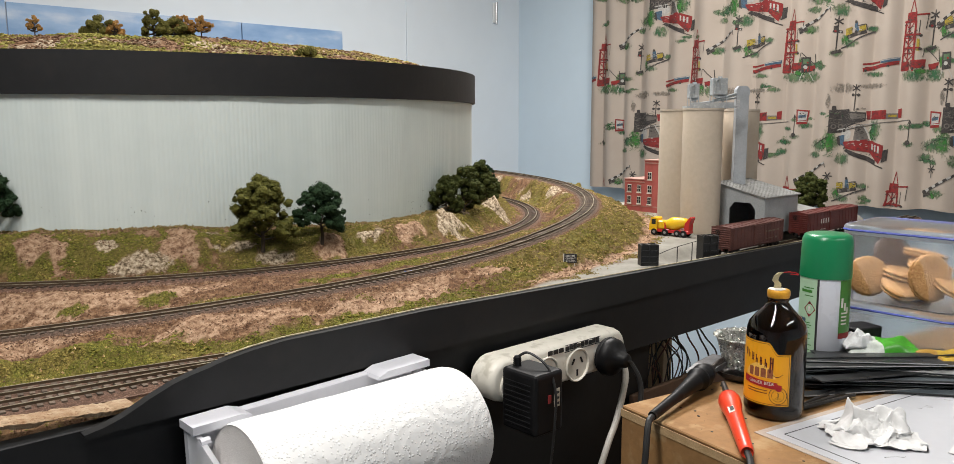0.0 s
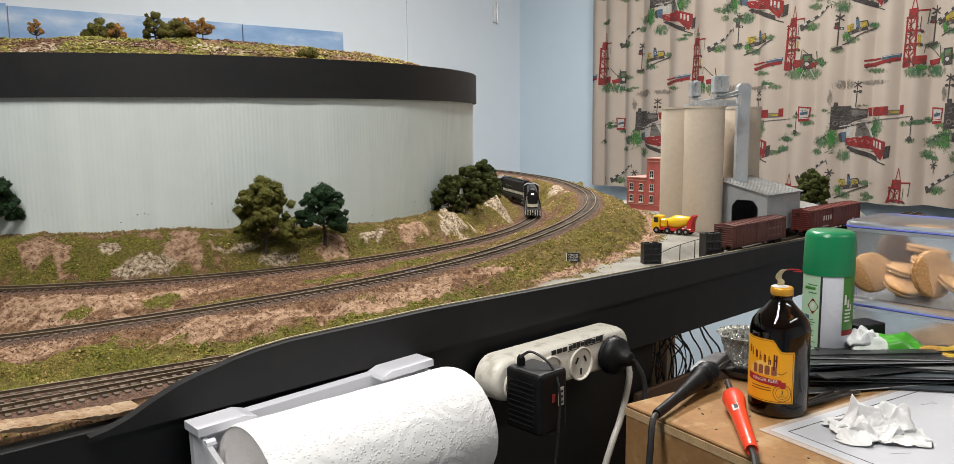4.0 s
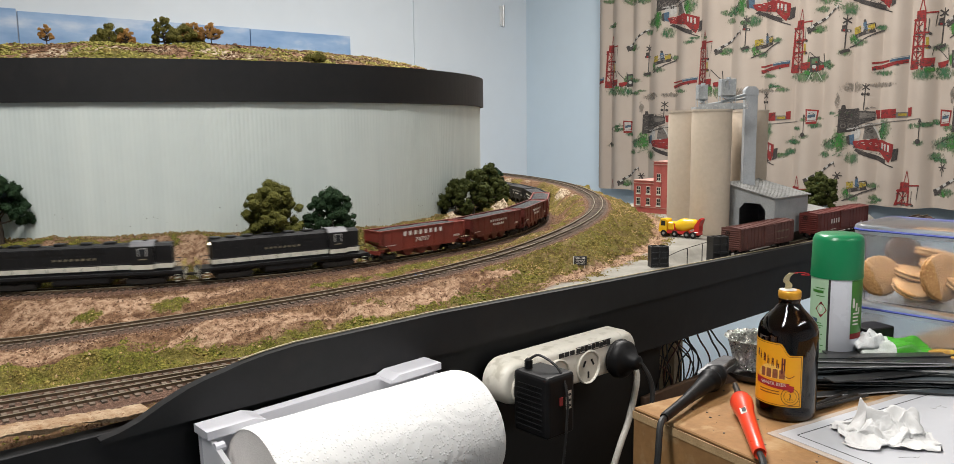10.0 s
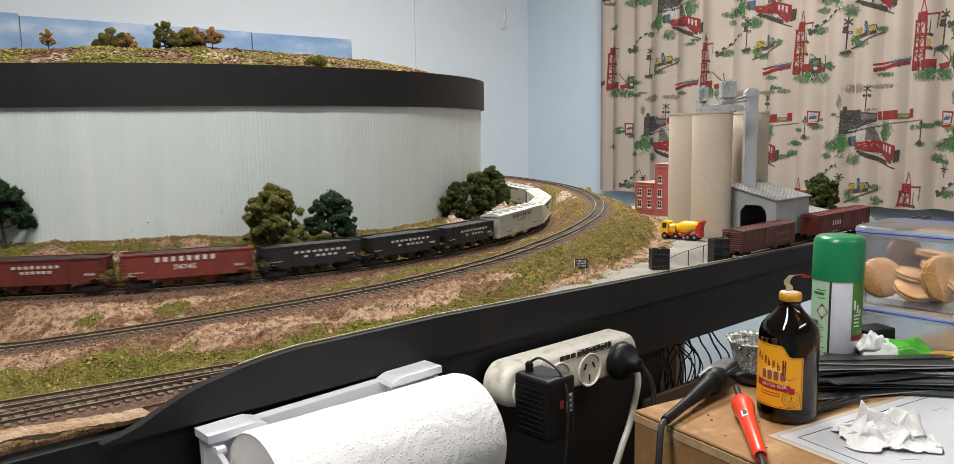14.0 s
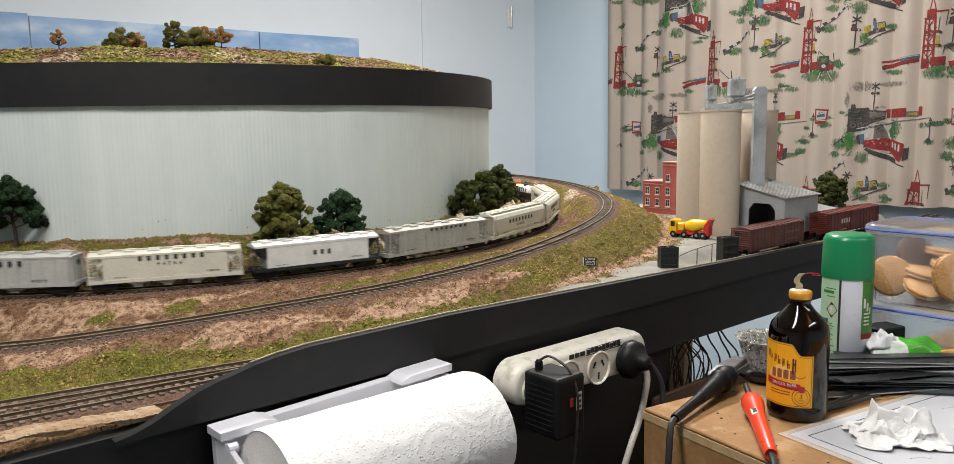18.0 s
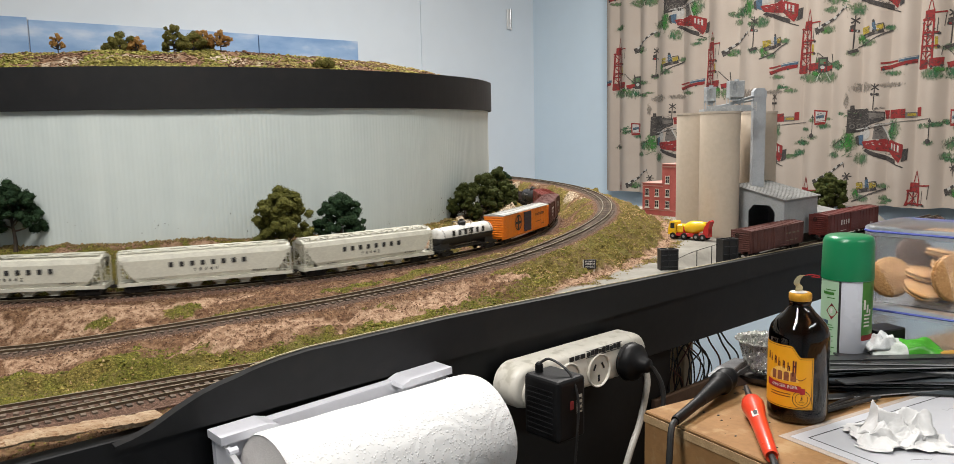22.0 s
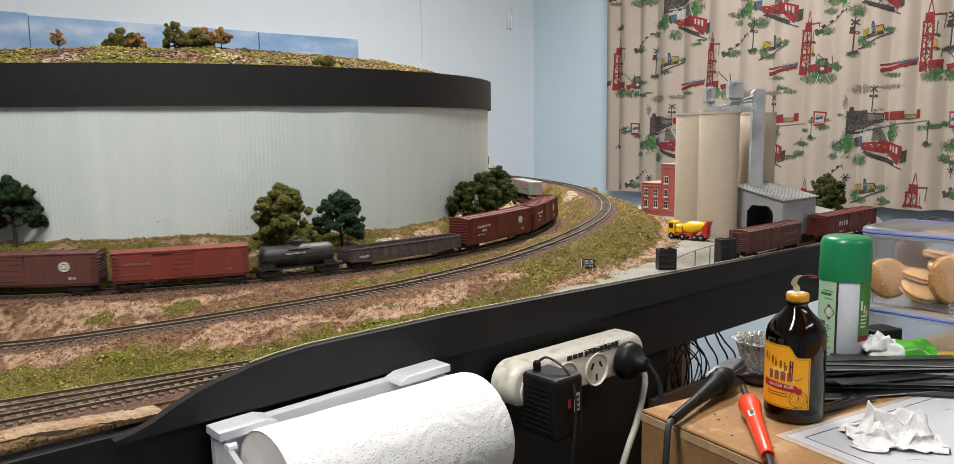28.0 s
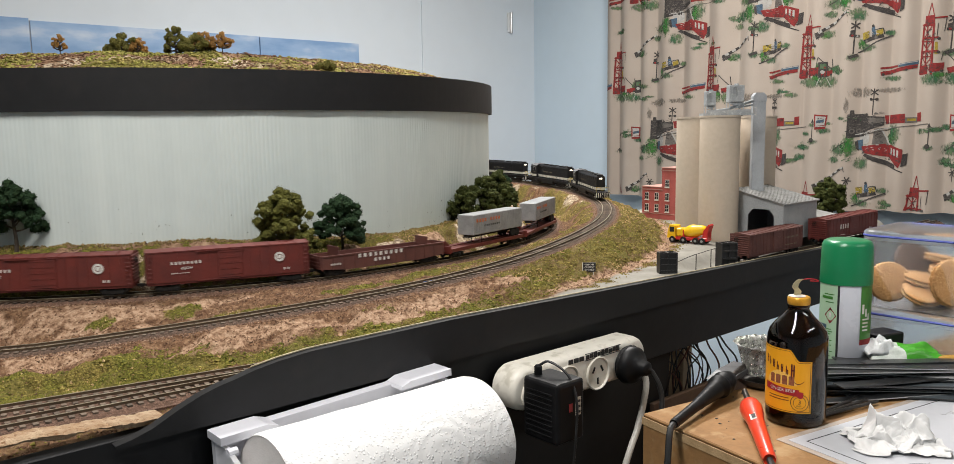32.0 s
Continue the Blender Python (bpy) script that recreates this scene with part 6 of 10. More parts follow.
def build_curtain():
    c = thing("curtain", "beige cloth curtain printed with trains, cranes and signals", "curtain")
    bm = bm_new()
    prev = None
    n = 900
    for i in range(n + 1):
        y = 2.215 - i * 3.0 / n
        hem = 1.072 + 0.004 * math.sin(y * 9) + 0.003 * math.sin(y * 31)
        x = curtain_x(y)
        cur = [bm.verts.new((x, y, z)) for z in (hem, hem + 0.04, 1.4, 1.8, 2.30)]
        if prev:
            for k in range(4):
                bm.faces.new((prev[k], prev[k + 1], cur[k + 1], cur[k]))
        prev = cur
    part("cloth", bm, CURT, c, smooth=True)
    bm = bm_new()
    rod(bm, (XC, -0.85, 2.31), (XC, 2.28, 2.31), 0.011, 14)
    for y in (-0.8, 0.7, 2.25):
        box(bm, XC - 0.008, XW, y - 0.008, y + 0.008, 2.302, 2.318)
    part("curtain_rod", bm, METAL, c)

    CELL = 0.0019

    class Motif:
        """Flat printed shapes that follow the folds of the cloth, in cells to the viewer's right and down; lean straightens the drawing's own slope."""
        def __init__(self, y, z, lean):
            self.y, self.z, self.lean, self.bm = y, z, lean, bm_new()

        def at(self, u, v, lift):
            y = min(2.213, self.y - CELL * u)
            return self.bm.verts.new((curtain_x(y) - lift, y, min(2.29, max(1.079, self.z - CELL * (v - self.lean * u)))))

        def fill(self, mi, *pts, lift=0.0012):
            """A convex patch of ink, cut into narrow upright strips."""
            us = [p[0] for p in pts]
            lo, hi = min(us), max(us)
            n_ = max(1, int((hi - lo) / 3.0))
            eps = 0.0002 * (hi - lo)
            cuts = sorted({round(min(hi - eps, max(lo + eps, q)), 5) for q in us + [lo + (hi - lo) * i / n_ for i in range(n_ + 1)]})
            prev = None
            for u in cuts:
                vs = []
                for (a0, b0), (a1, b1) in zip(pts, pts[1:] + pts[:1]):
                    if a0 != a1 and min(a0, a1) <= u <= max(a0, a1):
                        vs.append(b0 + (b1 - b0) * (u - a0) / (a1 - a0))
                if len(vs) < 2:
                    continue
                cur = (self.at(u, max(vs), lift), self.at(u, min(vs), lift))
                if prev:
                    self.bm.faces.new((prev[0], prev[1], cur[1], cur[0])).material_index = mi
                prev = cur

        def line(self, mi, u0, v0, u1, v1, w=2.0, lift=0.0014):
            du, dv = u1 - u0, v1 - v0
            k = w / 2 / max(0.01, math.hypot(du, dv))
            nu, nv = -dv * k, du * k
            self.fill(mi, (u0 + nu, v0 + nv), (u1 + nu, v1 + nv), (u1 - nu + 0.01, v1 - nv), (u0 - nu + 0.01, v0 - nv), lift=lift)

        def disc(self, mi, u, v, r, lift=0.0016):
            self.fill(mi, *[(u + r * math.cos(a * math.pi / 6 + 0.1), v + r * math.sin(a * math.pi / 6 + 0.1)) for a in range(12)], lift=lift)

        def wash(self, mi, u, v, ru, rv, lift=0.0007):
            """A brushed patch of thin ink that frays towards its rim."""
            N = 9
            lay = self.bm.verts.layers.float.get("ink") or self.bm.verts.layers.float.new("ink")
            vs = []
            for i in range(N + 1):
                row = []
                for j in range(N + 1):
                    a, b = i / N * 2 - 1, j / N * 2 - 1
                    w = self.at(u + ru * a, v - rv * b, lift)
                    w[lay] = max(0.0, 1 - a * a - b * b)
                    row.append(w)
                vs.append(row)
            for i in range(N):
                for j in range(N):
                    self.bm.faces.new((vs[i][j], vs[i][j + 1], vs[i + 1][j + 1], vs[i + 1][j])).material_index = mi

        def pen(self, mi, seed, n_, u0, v0, u1, v1, spread, size=3.0, lift=0.0018):
            """Short pen strokes along a line."""
            g = random.Random(seed)
            for _ in range(n_):
                t = g.random()
                u, v = u0 + (u1 - u0) * t, v0 + (v1 - v0) * t + g.uniform(-spread, spread)
                a, b = g.uniform(0.4, 1.0) * size, g.uniform(-0.6, 0.6) * size
                self.line(mi, u - a, v - b, u + a, v + b, g.uniform(0.5, 1.1), lift)

        def done(self, label):
            part("printed_motif", self.bm, PRINTS, c, label)

    RED, INK, GREEN, YEL, BLUE, PALE, WGREEN, WGREY, WLEAF, GREYP = range(10)
    k = 0
    for y, z in ((0.952, 1.509), (1.337, 1.520), (1.705, 1.483), (2.150, 1.502), (0.974, 0.985), (1.331, 0.955), (2.141, 0.91), (1.575, 1.823), (2.060, 1.860)):
        m = Motif(y, z, -0.06)
        m.wash(WGREEN, 10, 12, 28, 12); m.wash(WGREEN, 40, 10, 20, 14); m.wash(WLEAF, 20, 4, 14, 6)
        for u0, u1, w in ((-12, -8, 3.2), (-3, -1, 2.4), (8, 9, 3.2)):
            m.line(RED, u0, 4, u1, -76, w)
        for v0, v1 in ((2, -24), (-24, -48), (-48, -74)):
            m.line(RED, -11, v0, 8, v1, 1.5); m.line(RED, 8, v0, -10, v1, 1.5); m.line(RED, -11, v1, 9, v1, 2.0)
        for v in (-32, -53):
            m.line(RED, -10, v, 17, v - 1, 2.6)
            m.line(INK, -9, v + 2.4, 16, v + 1.4, 0.8)
            m.disc(INK, 17, v + 1, 2.4)
        m.fill(RED, (-6, -88), (10, -89), (10, -72), (-7, -72))
        m.pen(INK, k, 9, -4, -80, 8, -80, 6, 2.5); k += 1
        m.line(RED, -1, -88, 4, -108, 1.4); m.line(RED, 9, -88, 4, -108, 1.4)
        m.line(RED, 8, -84, 26, -86, 2.4); m.line(INK, 25, -85, 23, -63, 0.9)
        m.fill(YEL, (11.5, -47), (15.5, -47), (16, -28), (12, -28)); m.line(INK, 14, -54, 15, -76, 0.9)
        m.fill(RED, (-13, -10), (2, -11), (2, 3), (-12, 5)); m.fill(RED, (4, -13), (25, -15), (24, -2), (5, 1))
        m.fill(RED, (28, -7), (46, -11), (44, -2), (30, 2))
        m.disc(INK, 8, 0, 2.2); m.disc(INK, 22, -2, 2.2); m.disc(INK, 32, 0, 1.8); m.disc(INK, 43, -3, 1.8)
        m.line(INK, 24, -32, 44, -12, 1.4); m.line(INK, 44, -30, 46, -10, 1.4); m.line(INK, 23, -32, 21, -18, 0.8)
        m.pen(INK, k, 18, -12, -3, 24, -7, 6, 2.6); k += 1
        m.pen(INK, k, 26, 0, 0, 0, -70, 8, 2.2); k += 1
        for q in range(22):
            m.line(INK, -11 + (q * 7) % 20, -3.4 * q, -7 + (q * 7) % 20, -3.4 * q - 2.2, 0.9, 0.0019)
        if z > 1.3:
            # flat wagons in front of the tower
            m.fill(RED, (-72, 0), (-16, -13), (-16, -7), (-71, 6)); m.line(RED, -72, -6, -44, -10, 3.0)
            m.fill(BLUE, (-43, -13), (-15, -19), (-15, -13), (-43, -8)); m.line(PALE, -42, -12, -16, -17.5, 1.2, 0.0018)
            m.disc(INK, -68, 4, 2.2); m.disc(INK, -56, 2, 1.8); m.disc(INK, -30, -4, 1.8)
            m.pen(INK, k, 10, -70, 2, -18, -9, 3, 2.2); k += 1
            m.wash(WGREEN, -52, 10, 22, 6)
        m.done("red crane tower print")
    for y, z in ((1.124, 1.630), (1.463, 1.618), (1.892, 1.589), (1.126, 1.128), (0.825, 1.634), (1.510, 1.075)):
        m = Motif(y, z, -0.05)
        m.wash(WGREEN, 30, -6, 14, 7); m.wash(WGREEN, -5, 18, 20, 8); m.wash(WLEAF, -16, 10, 9, 12)
        m.fill(YEL, (-17, -8), (-4, -11), (-3, 0), (-16, 4)); m.fill(YEL, (10, -10), (20, -13), (20, -4), (11, -1))
        m.fill(BLUE, (1, -15), (7, -18), (10, -3), (2, -1)); m.disc(INK, 4, -18, 2.6)
        m.line(INK, 10, -12, 20, -14, 1.4); m.line(INK, 20, -14, 22, -4, 1.4)
        m.fill(INK, (-16, 4), (20, -5), (22, 1), (-14, 10))
        m.disc(GREYP, -9, 6, 2.6, 0.0019); m.disc(GREYP, 10, 1, 2.6, 0.0019)
        m.line(INK, -22, 25, 34, -3, 2.0); m.line(GREYP, -8, 17, 34, -1, 1.2)
        for i in range(8):
            m.line(INK, -16 + 6.5 * i, 20 - 3.1 * i, -11 + 6.5 * i, 21 - 3.1 * i, 1.2)
        m.pen(INK, k, 26, -16, -2, 20, -6, 7, 2.4); k += 1
        m.pen(PALE, k, 8, -16, -4, 18, -8, 4, 2.0, 0.002); k += 1
        m.done("yellow track machine print")
    for y, z in ((1.175, 1.638), (1.962, 1.608), (1.521, 1.673), (0.888, 1.631)):
        m = Motif(y, z, -0.06)
        m.line(INK, 0, -26, -2, 30, 1.8)
        m.line(INK, -6, -22, 6, -13, 2.4); m.line(INK, -6, -13, 6, -22, 2.4)
        m.fill(INK, (-7, -9), (-1, -11), (-1, 0), (-7, 1)); m.line(INK, -8, -1, 6, 0, 4.2); m.disc(RED, -4, -1, 1.8, 0.0019); m.disc(PALE, 3, 0, 1.4, 0.0019)
        m.fill(INK, (-10, 34), (4, 29), (6, 34), (-8, 39)); m.wash(WGREEN, -2, 36, 14, 8)
        m.done("crossing signal print")
    for y, z in ((1.102, 1.440), (1.448, 1.424), (1.870, 1.405), (0.830, 1.449)):
        m = Motif(y, z, -0.03)
        m.line(INK, 0, -14, -2, 30, 1.6)
        m.line(INK, -6, -12, 6, -3, 2.0); m.line(INK, -6, -3, 6, -12, 2.0)
        m.line(INK, -7, 4, 6, 4, 1.6); m.disc(INK, -5, 4, 2.6); m.disc(INK, 4, 4, 2.6)
        m.done("crossing signal print")
    for y, z in ((1.183, 1.167), (1.984, 1.134), (1.575, 1.149), (0.864, 1.203)):
        m = Motif(y, z, 0.02)
        for a in (0.1, 1.15, 2.2):
            m.line(INK, -7 * math.cos(a), -7 * math.sin(a), 7 * math.cos(a), 7 * math.sin(a), 1.8)
        m.line(INK, 0, 0, 0, 14, 1.2)
        m.done("small windmill print")
    for y, z in ((1.266, 1.676), (1.610, 1.629), (2.029, 1.675), (0.843, 1.658), (1.258, 1.168), (0.850, 1.152), (2.059, 1.125)):
        m = Motif(y, z, -0.05)
        m.wash(WGREEN, 0, 12, 18, 9); m.wash(WLEAF, -4, 16, 10, 6)
        for i in range(10):
            p_, q_ = i / 10, (i + 1) / 10
            m.line(INK if i % 2 == 0 else PALE, -20 + 54 * p_, 14 - 39 * p_, -20 + 54 * q_, 14 - 39 * q_, 5.0 - 2.2 * p_)
        m.line(INK, -20, 17, 34, -23, 0.8, 0.0017)
        m.fill(INK, (-21, 10), (-9, 5), (-6, 14), (-18, 21)); m.line(INK, 33, -26, 35, -16, 1.2)
        m.pen(GREYP, k, 6, -20, 14, -8, 12, 4, 2.0); k += 1
        m.done("striped crossing gate print")
    for y, z in ((1.107, 1.323), (1.503, 1.319), (1.902, 1.319), (1.830, 1.792), (1.468, 1.799), (0.76, 1.326), (1.134, 1.805)):
        m = Motif(y, z, 0.0)
        m.wash(WGREY, -20, -70, 26, 11); m.wash(WGREY, 28, -72, 28, 6); m.wash(WGREY, -45, -48, 6, 16)
        m.wash(WLEAF, -40, 22, 15, 26); m.wash(WGREEN, -58, 28, 20, 14); m.wash(WGREEN, 35, 2, 16, 24); m.wash(WGREEN, -18, 52, 18, 14); m.wash(WLEAF, 30, 8, 8, 18)
        m.wash(WGREEN, -66, 46, 14, 8)
        # steam engine and its wagons on the bridge
        m.fill(INK, (-42, -33), (-8, -34), (-8, 4), (-43, 8)); m.fill(INK, (-9, -30), (18, -28), (18, -14), (-9, -4))
        m.fill(GREYP, (-6, -27), (17, -25), (17, -19), (-6, -16), lift=0.0016); m.fill(INK, (-38, -40), (-33, -40), (-32, -33), (-39, -33))
        for u in (-35, -25, -15):
            m.disc(GREYP, u, -4, 4.2, 0.0017); m.disc(INK, u, -4, 2.6, 0.002)
        m.pen(GREYP, k, 60, -42, -16, 16, -20, 16, 3.2); k += 1
        m.pen(INK, k, 40, -42, -14, 16, -18, 18, 3.0, 0.0021); k += 1
        m.fill(RED, (18, -30), (53, -32), (53, -17), (20, -16)); m.pen(INK, k, 9, 20, -24, 52, -25, 7, 3.0); k += 1
        m.fill(GREYP, (53, -26), (70, -26), (70, -18), (53, -17)); m.fill(YEL, (56, -24), (68, -24), (68, -20), (56, -20), lift=0.0016)
        m.fill(RED, (69, -33), (76, -34), (76, -19), (69, -19))
        m.line(PALE, -30, 2, 30, -10, 1.6, 0.0017); m.line(INK, -34, 6, 30, -7, 1.2, 0.0018); m.line(GREYP, 30, -9, 90, -15, 1.4)
        m.fill(GREYP, (5, -8), (15, -8), (25, 20), (2, 18)); m.line(PALE, 16, -5, 28, 20, 2.2, 0.0018); m.pen(INK, k, 12, 6, 0, 18, 10, 8, 3.0); k += 1
        # tunnel mouth and red diesel engine
        m.disc(PALE, -13, 8, 11, 0.0012)
        m.fill(BLUE, (-28, 12), (-16, 10), (-16, 30), (-26, 26), lift=0.0014); m.fill(INK, (-30, 14), (-26, 12), (-24, 30), (-29, 26), lift=0.0016)
        m.fill(RED, (-19, 22), (24, 17), (28, 40), (-14, 33), lift=0.0015); m.fill(RED, (24, 17), (52, 27), (52, 45), (46, 58), (28, 40), lift=0.0015)
        m.fill(INK, (-10, 34), (40, 52), (40, 59), (-15, 38), lift=0.0016); m.fill(INK, (52, 35), (59, 33), (58, 52), (50, 56), lift=0.0016)
        m.line(INK, -5, 42, 53, 65, 1.8); m.line(INK, -70, 30, -45, 15, 1.4)
        for u in (31, 37, 43):
            m.fill(PALE, (u, 24 + 0.3 * (u - 30)), (u + 3, 25 + 0.3 * (u - 30)), (u + 3, 35 + 0.4 * (u - 30)), (u, 34 + 0.4 * (u - 30)), lift=0.002)
        m.line(PALE, -8, 20, -4, 20, 2.0, 0.002); m.line(PALE, 8, 19, 12, 19, 2.0, 0.002)
        m.pen(INK, k, 46, -16, 30, 50, 46, 9, 2.4, 0.002); k += 1
        m.pen(INK, k, 22, -12, 38, 44, 58, 3, 2.4, 0.0021); k += 1
        m.pen(PALE, k, 10, -14, 24, 46, 32, 4, 1.8, 0.0022); k += 1
        m.pen(GREEN, k, 16, -50, 30, -30, 30, 18, 3.5); k += 1
        m.done("steam engine and red diesel engine print")
    for y, z in ((1.281, 1.364), (2.060, 1.334), (0.865, 1.354), (1.633, 1.351)):
        m = Motif(y, z, 0.0)
        m.wash(WGREEN, 6, 16, 12, 8); m.wash(WGREEN, -12, 6, 12, 5)
        m.fill(RED, (-9, -13), (11, -11), (8, 13), (-8, 14)); m.fill(PALE, (-6.5, -10), (8.5, -8.5), (7, 6), (-6, 7.5), lift=0.0016)
        m.fill(BLUE, (-5, -2), (6, -4), (6, 1), (-5, 3), lift=0.0019); m.pen(INK, k, 8, -4, -2, 6, -2, 4, 2.0, 0.0021); k += 1
        m.line(PALE, -7, 9, 8, 8, 1.4, 0.0018)
        m.done("red and white station board print")
    for y, z in ((0.935, 1.314), (1.305, 1.334), (2.145, 1.294)):
        m = Motif(y, z, 0.0)
        m.line(INK, 1, -18, 0, 20, 1.3); m.disc(INK, -1, 17, 4.2); m.fill(INK, (-2, -14), (1, -21), (4, -14)); m.wash(WGREEN, 0, 20, 13, 6); m.wash(WGREEN, 20, -12, 16, 4)
        m.done("small lamp post print")
    for y, z in ((0.843, 1.526), (1.278, 1.537), (2.054, 1.521)):
        m = Motif(y, z, -0.05)
        m.wash(WGREEN, 16, 0, 24, 7); m.wash(WLEAF, -8, 0, 5, 14)
        m.fill(INK, (-7, -13), (7, -14), (8, 12), (-6, 14)); m.fill(GREEN, (-4, -10), (5, -11), (5, -2), (-4, -1), lift=0.0016)
        m.disc(PALE, 0, 4, 3.2, 0.0019); m.disc(RED, 3, -4, 1.6, 0.0019)
        m.line(PALE, -4, 14, -9, 28, 1.0); m.line(PALE, 5, 13, 12, 28, 1.0)
        m.done("dark lamp print")
    g = random.Random(77)
    for y, z in ((1.239, 1.535), (1.179, 1.373), (0.941, 1.332), (0.874, 1.227), (1.375, 1.228), (1.420, 1.472), (2.013, 1.471), (2.104, 1.337), (1.734, 1.665), (1.609, 1.741), (1.056, 1.088),
                 (1.334, 1.292), (1.534, 1.691), (2.143, 1.748), (1.386, 1.718), (0.836, 1.296)):
        m = Motif(y, z, 0.0)
        for _ in range(3):
            m.wash(WGREEN, g.gauss(0, 8), g.gauss(0, 4), g.uniform(7, 16), g.uniform(3, 7))
        m.pen(GREEN, k, 7, -9, 2, 9, -2, 4, 2.2); k += 1
        m.done("green brushed grass print")


build_curtain()

# ---------------------------------------------------------------- trees and ground cover
TRUNK = surf("twig_bark", (0.07, 0.05, 0.035), (0.04, 0.03, 0.022), 150, 0.9, 0.5)


def foliage(name, c1, c2, c3):
    m = surf(name, c1, c2, 160, 0.95, 0.9, c3=c3, dist=0.0025, fine=700, spec=0.1)
    return m


F_OLIVE = foliage("foam_olive", (0.075, 0.076, 0.018), (0.12, 0.115, 0.028), (0.035, 0.038, 0.010))
F_DARK = foliage("foam_dark_green", (0.020, 0.042, 0.020), (0.032, 0.058, 0.026), (0.011, 0.022, 0.012))
F_MID = foliage("foam_green", (0.042, 0.052, 0.015), (0.066, 0.074, 0.020), (0.020, 0.027, 0.009))
F_AUT = foliage("foam_autumn", (0.38, 0.20, 0.06), (0.46, 0.27, 0.09), (0.22, 0.12, 0.04))
F_LIGHT = foliage("foam_light_olive", (0.14, 0.13, 0.035), (0.21, 0.19, 0.055), (0.07, 0.07, 0.02))


def clump(bm, c, r, g, sub=2, squash=0.85):
    """A lump of foam with an uneven skin."""
    res = bmesh.ops.create_icosphere(bm, subdivisions=sub, radius=r)
    off = g.uniform(0, 100)
    for v in res["verts"]:
        d = v.co.normalized()
        k = 1 + 0.42 * noise.noise((d.x * 2.1 + off, d.y * 2.1, d.z * 2.1)) + g.uniform(-0.22, 0.22)
        v.co = Vector((v.co.x * k, v.co.y * k, v.co.z * k * squash)) + c


def flakes(bm, centres, n, size, g):
    for _ in range(n):
        c, r = g.choice(centres)
        d = Vector((g.gauss(0, 1), g.gauss(0, 1), g.gauss(0, 1))).normalized()
        p = c + d * r * g.uniform(0.85, 1.25)
        a = Vector((g.gauss(0, 1), g.gauss(0, 1), g.gauss(0, 1))).normalized() * size * g.uniform(0.5, 1.2)
        b = d.cross(a).normalized() * size * g.uniform(0.4, 1.0)
        e = d * size * g.uniform(0.3, 0.9)
        q = [bm.verts.new(p + w) for w in (a, b - a * 0.4, -b - a * 0.4, e)]
        for f in ((0, 1, 3), (1, 2, 3), (2, 0, 3), (0, 2, 1)):
            bm.faces.new([q[i] for i in f])


def tree(x, y, z, H, W, mat, label, seed, trunk=0.30, n=74, airy=False):
    g = random.Random(seed)
    t = thing("model_tree", label, "tree", pose(x, y, z - 0.002), group="model trees")
    bm = bm_new()
    sweep(bm, spline([(0, 0, 0), (0.001, 0.0005, H * 0.2), (-0.001, 0.001, H * 0.45), (0, 0, H * 0.8)], 4), [0.0032 * H / 0.1 * (1 - 0.055 * i) for i in range(13)], 8)
    for k in range(9):
        a = k * 2.4
        s = Vector((0, 0, H * (trunk + 0.05 + 0.04 * k)))
        e = s + Vector((math.cos(a) * W * 0.33, math.sin(a) * W * 0.33, H * g.uniform(0.05, 0.2)))
        sweep(bm, spline([s, s.lerp(e, 0.5) + Vector((0, 0, -0.002)), e], 3), [0.0016, 0.0014, 0.0012, 0.001, 0.0009, 0.0008, 0.0006], 6)
    part("trunk", bm, TRUNK, t, "thin dark trunk with limbs")
    # tufts of foam gathered round the ends of the limbs, with gaps between them
    ends = []
    m_ = 17
    for k in range(m_):
        u = (k + 0.5) / m_
        zz = H * (trunk + (1 - trunk) * (0.14 + 0.74 * u))
        rr = W / 2 * (1.02 - 0.12 * u) * (1.0 if u < 0.45 else 1.0 - 1.1 * (u - 0.45))
        a = k * 2.39996 + g.uniform(-0.5, 0.5)
        rad = rr * (0.66 + 0.14 * g.random())
        ends.append((Vector((rad * math.cos(a), rad * math.sin(a), zz + g.uniform(-0.05, 0.05) * H)), W * g.uniform(0.16, 0.23)))
    ends.append((Vector((0, 0, H * 0.92)), W * 0.15))
    ends.append((Vector((0, 0, H * (trunk + 0.45 * (1 - trunk)))), W * 0.24))
    cs = []
    for k in range(int(n * 1.7)):
        e, er = ends[k % len(ends)]
        d = Vector((g.gauss(0, 1), g.gauss(0, 1), g.gauss(0, 0.8))).normalized()
        cs.append((e + d * er * g.uniform(0.35, 0.85), W * g.uniform(0.050, 0.095)))
    bm = bm_new()
    for c, r in cs:
        if not airy:
            clump(bm, c, r, g)
    flakes(bm, [(c, r * g.uniform(0.2, 1.0)) for c, r in cs for _ in range(6)] if airy else cs, 5200 if airy else 11000, 0.0016 if airy else 0.0011, g)
    part("crown", bm, mat, t, "", smooth=False)
    return t


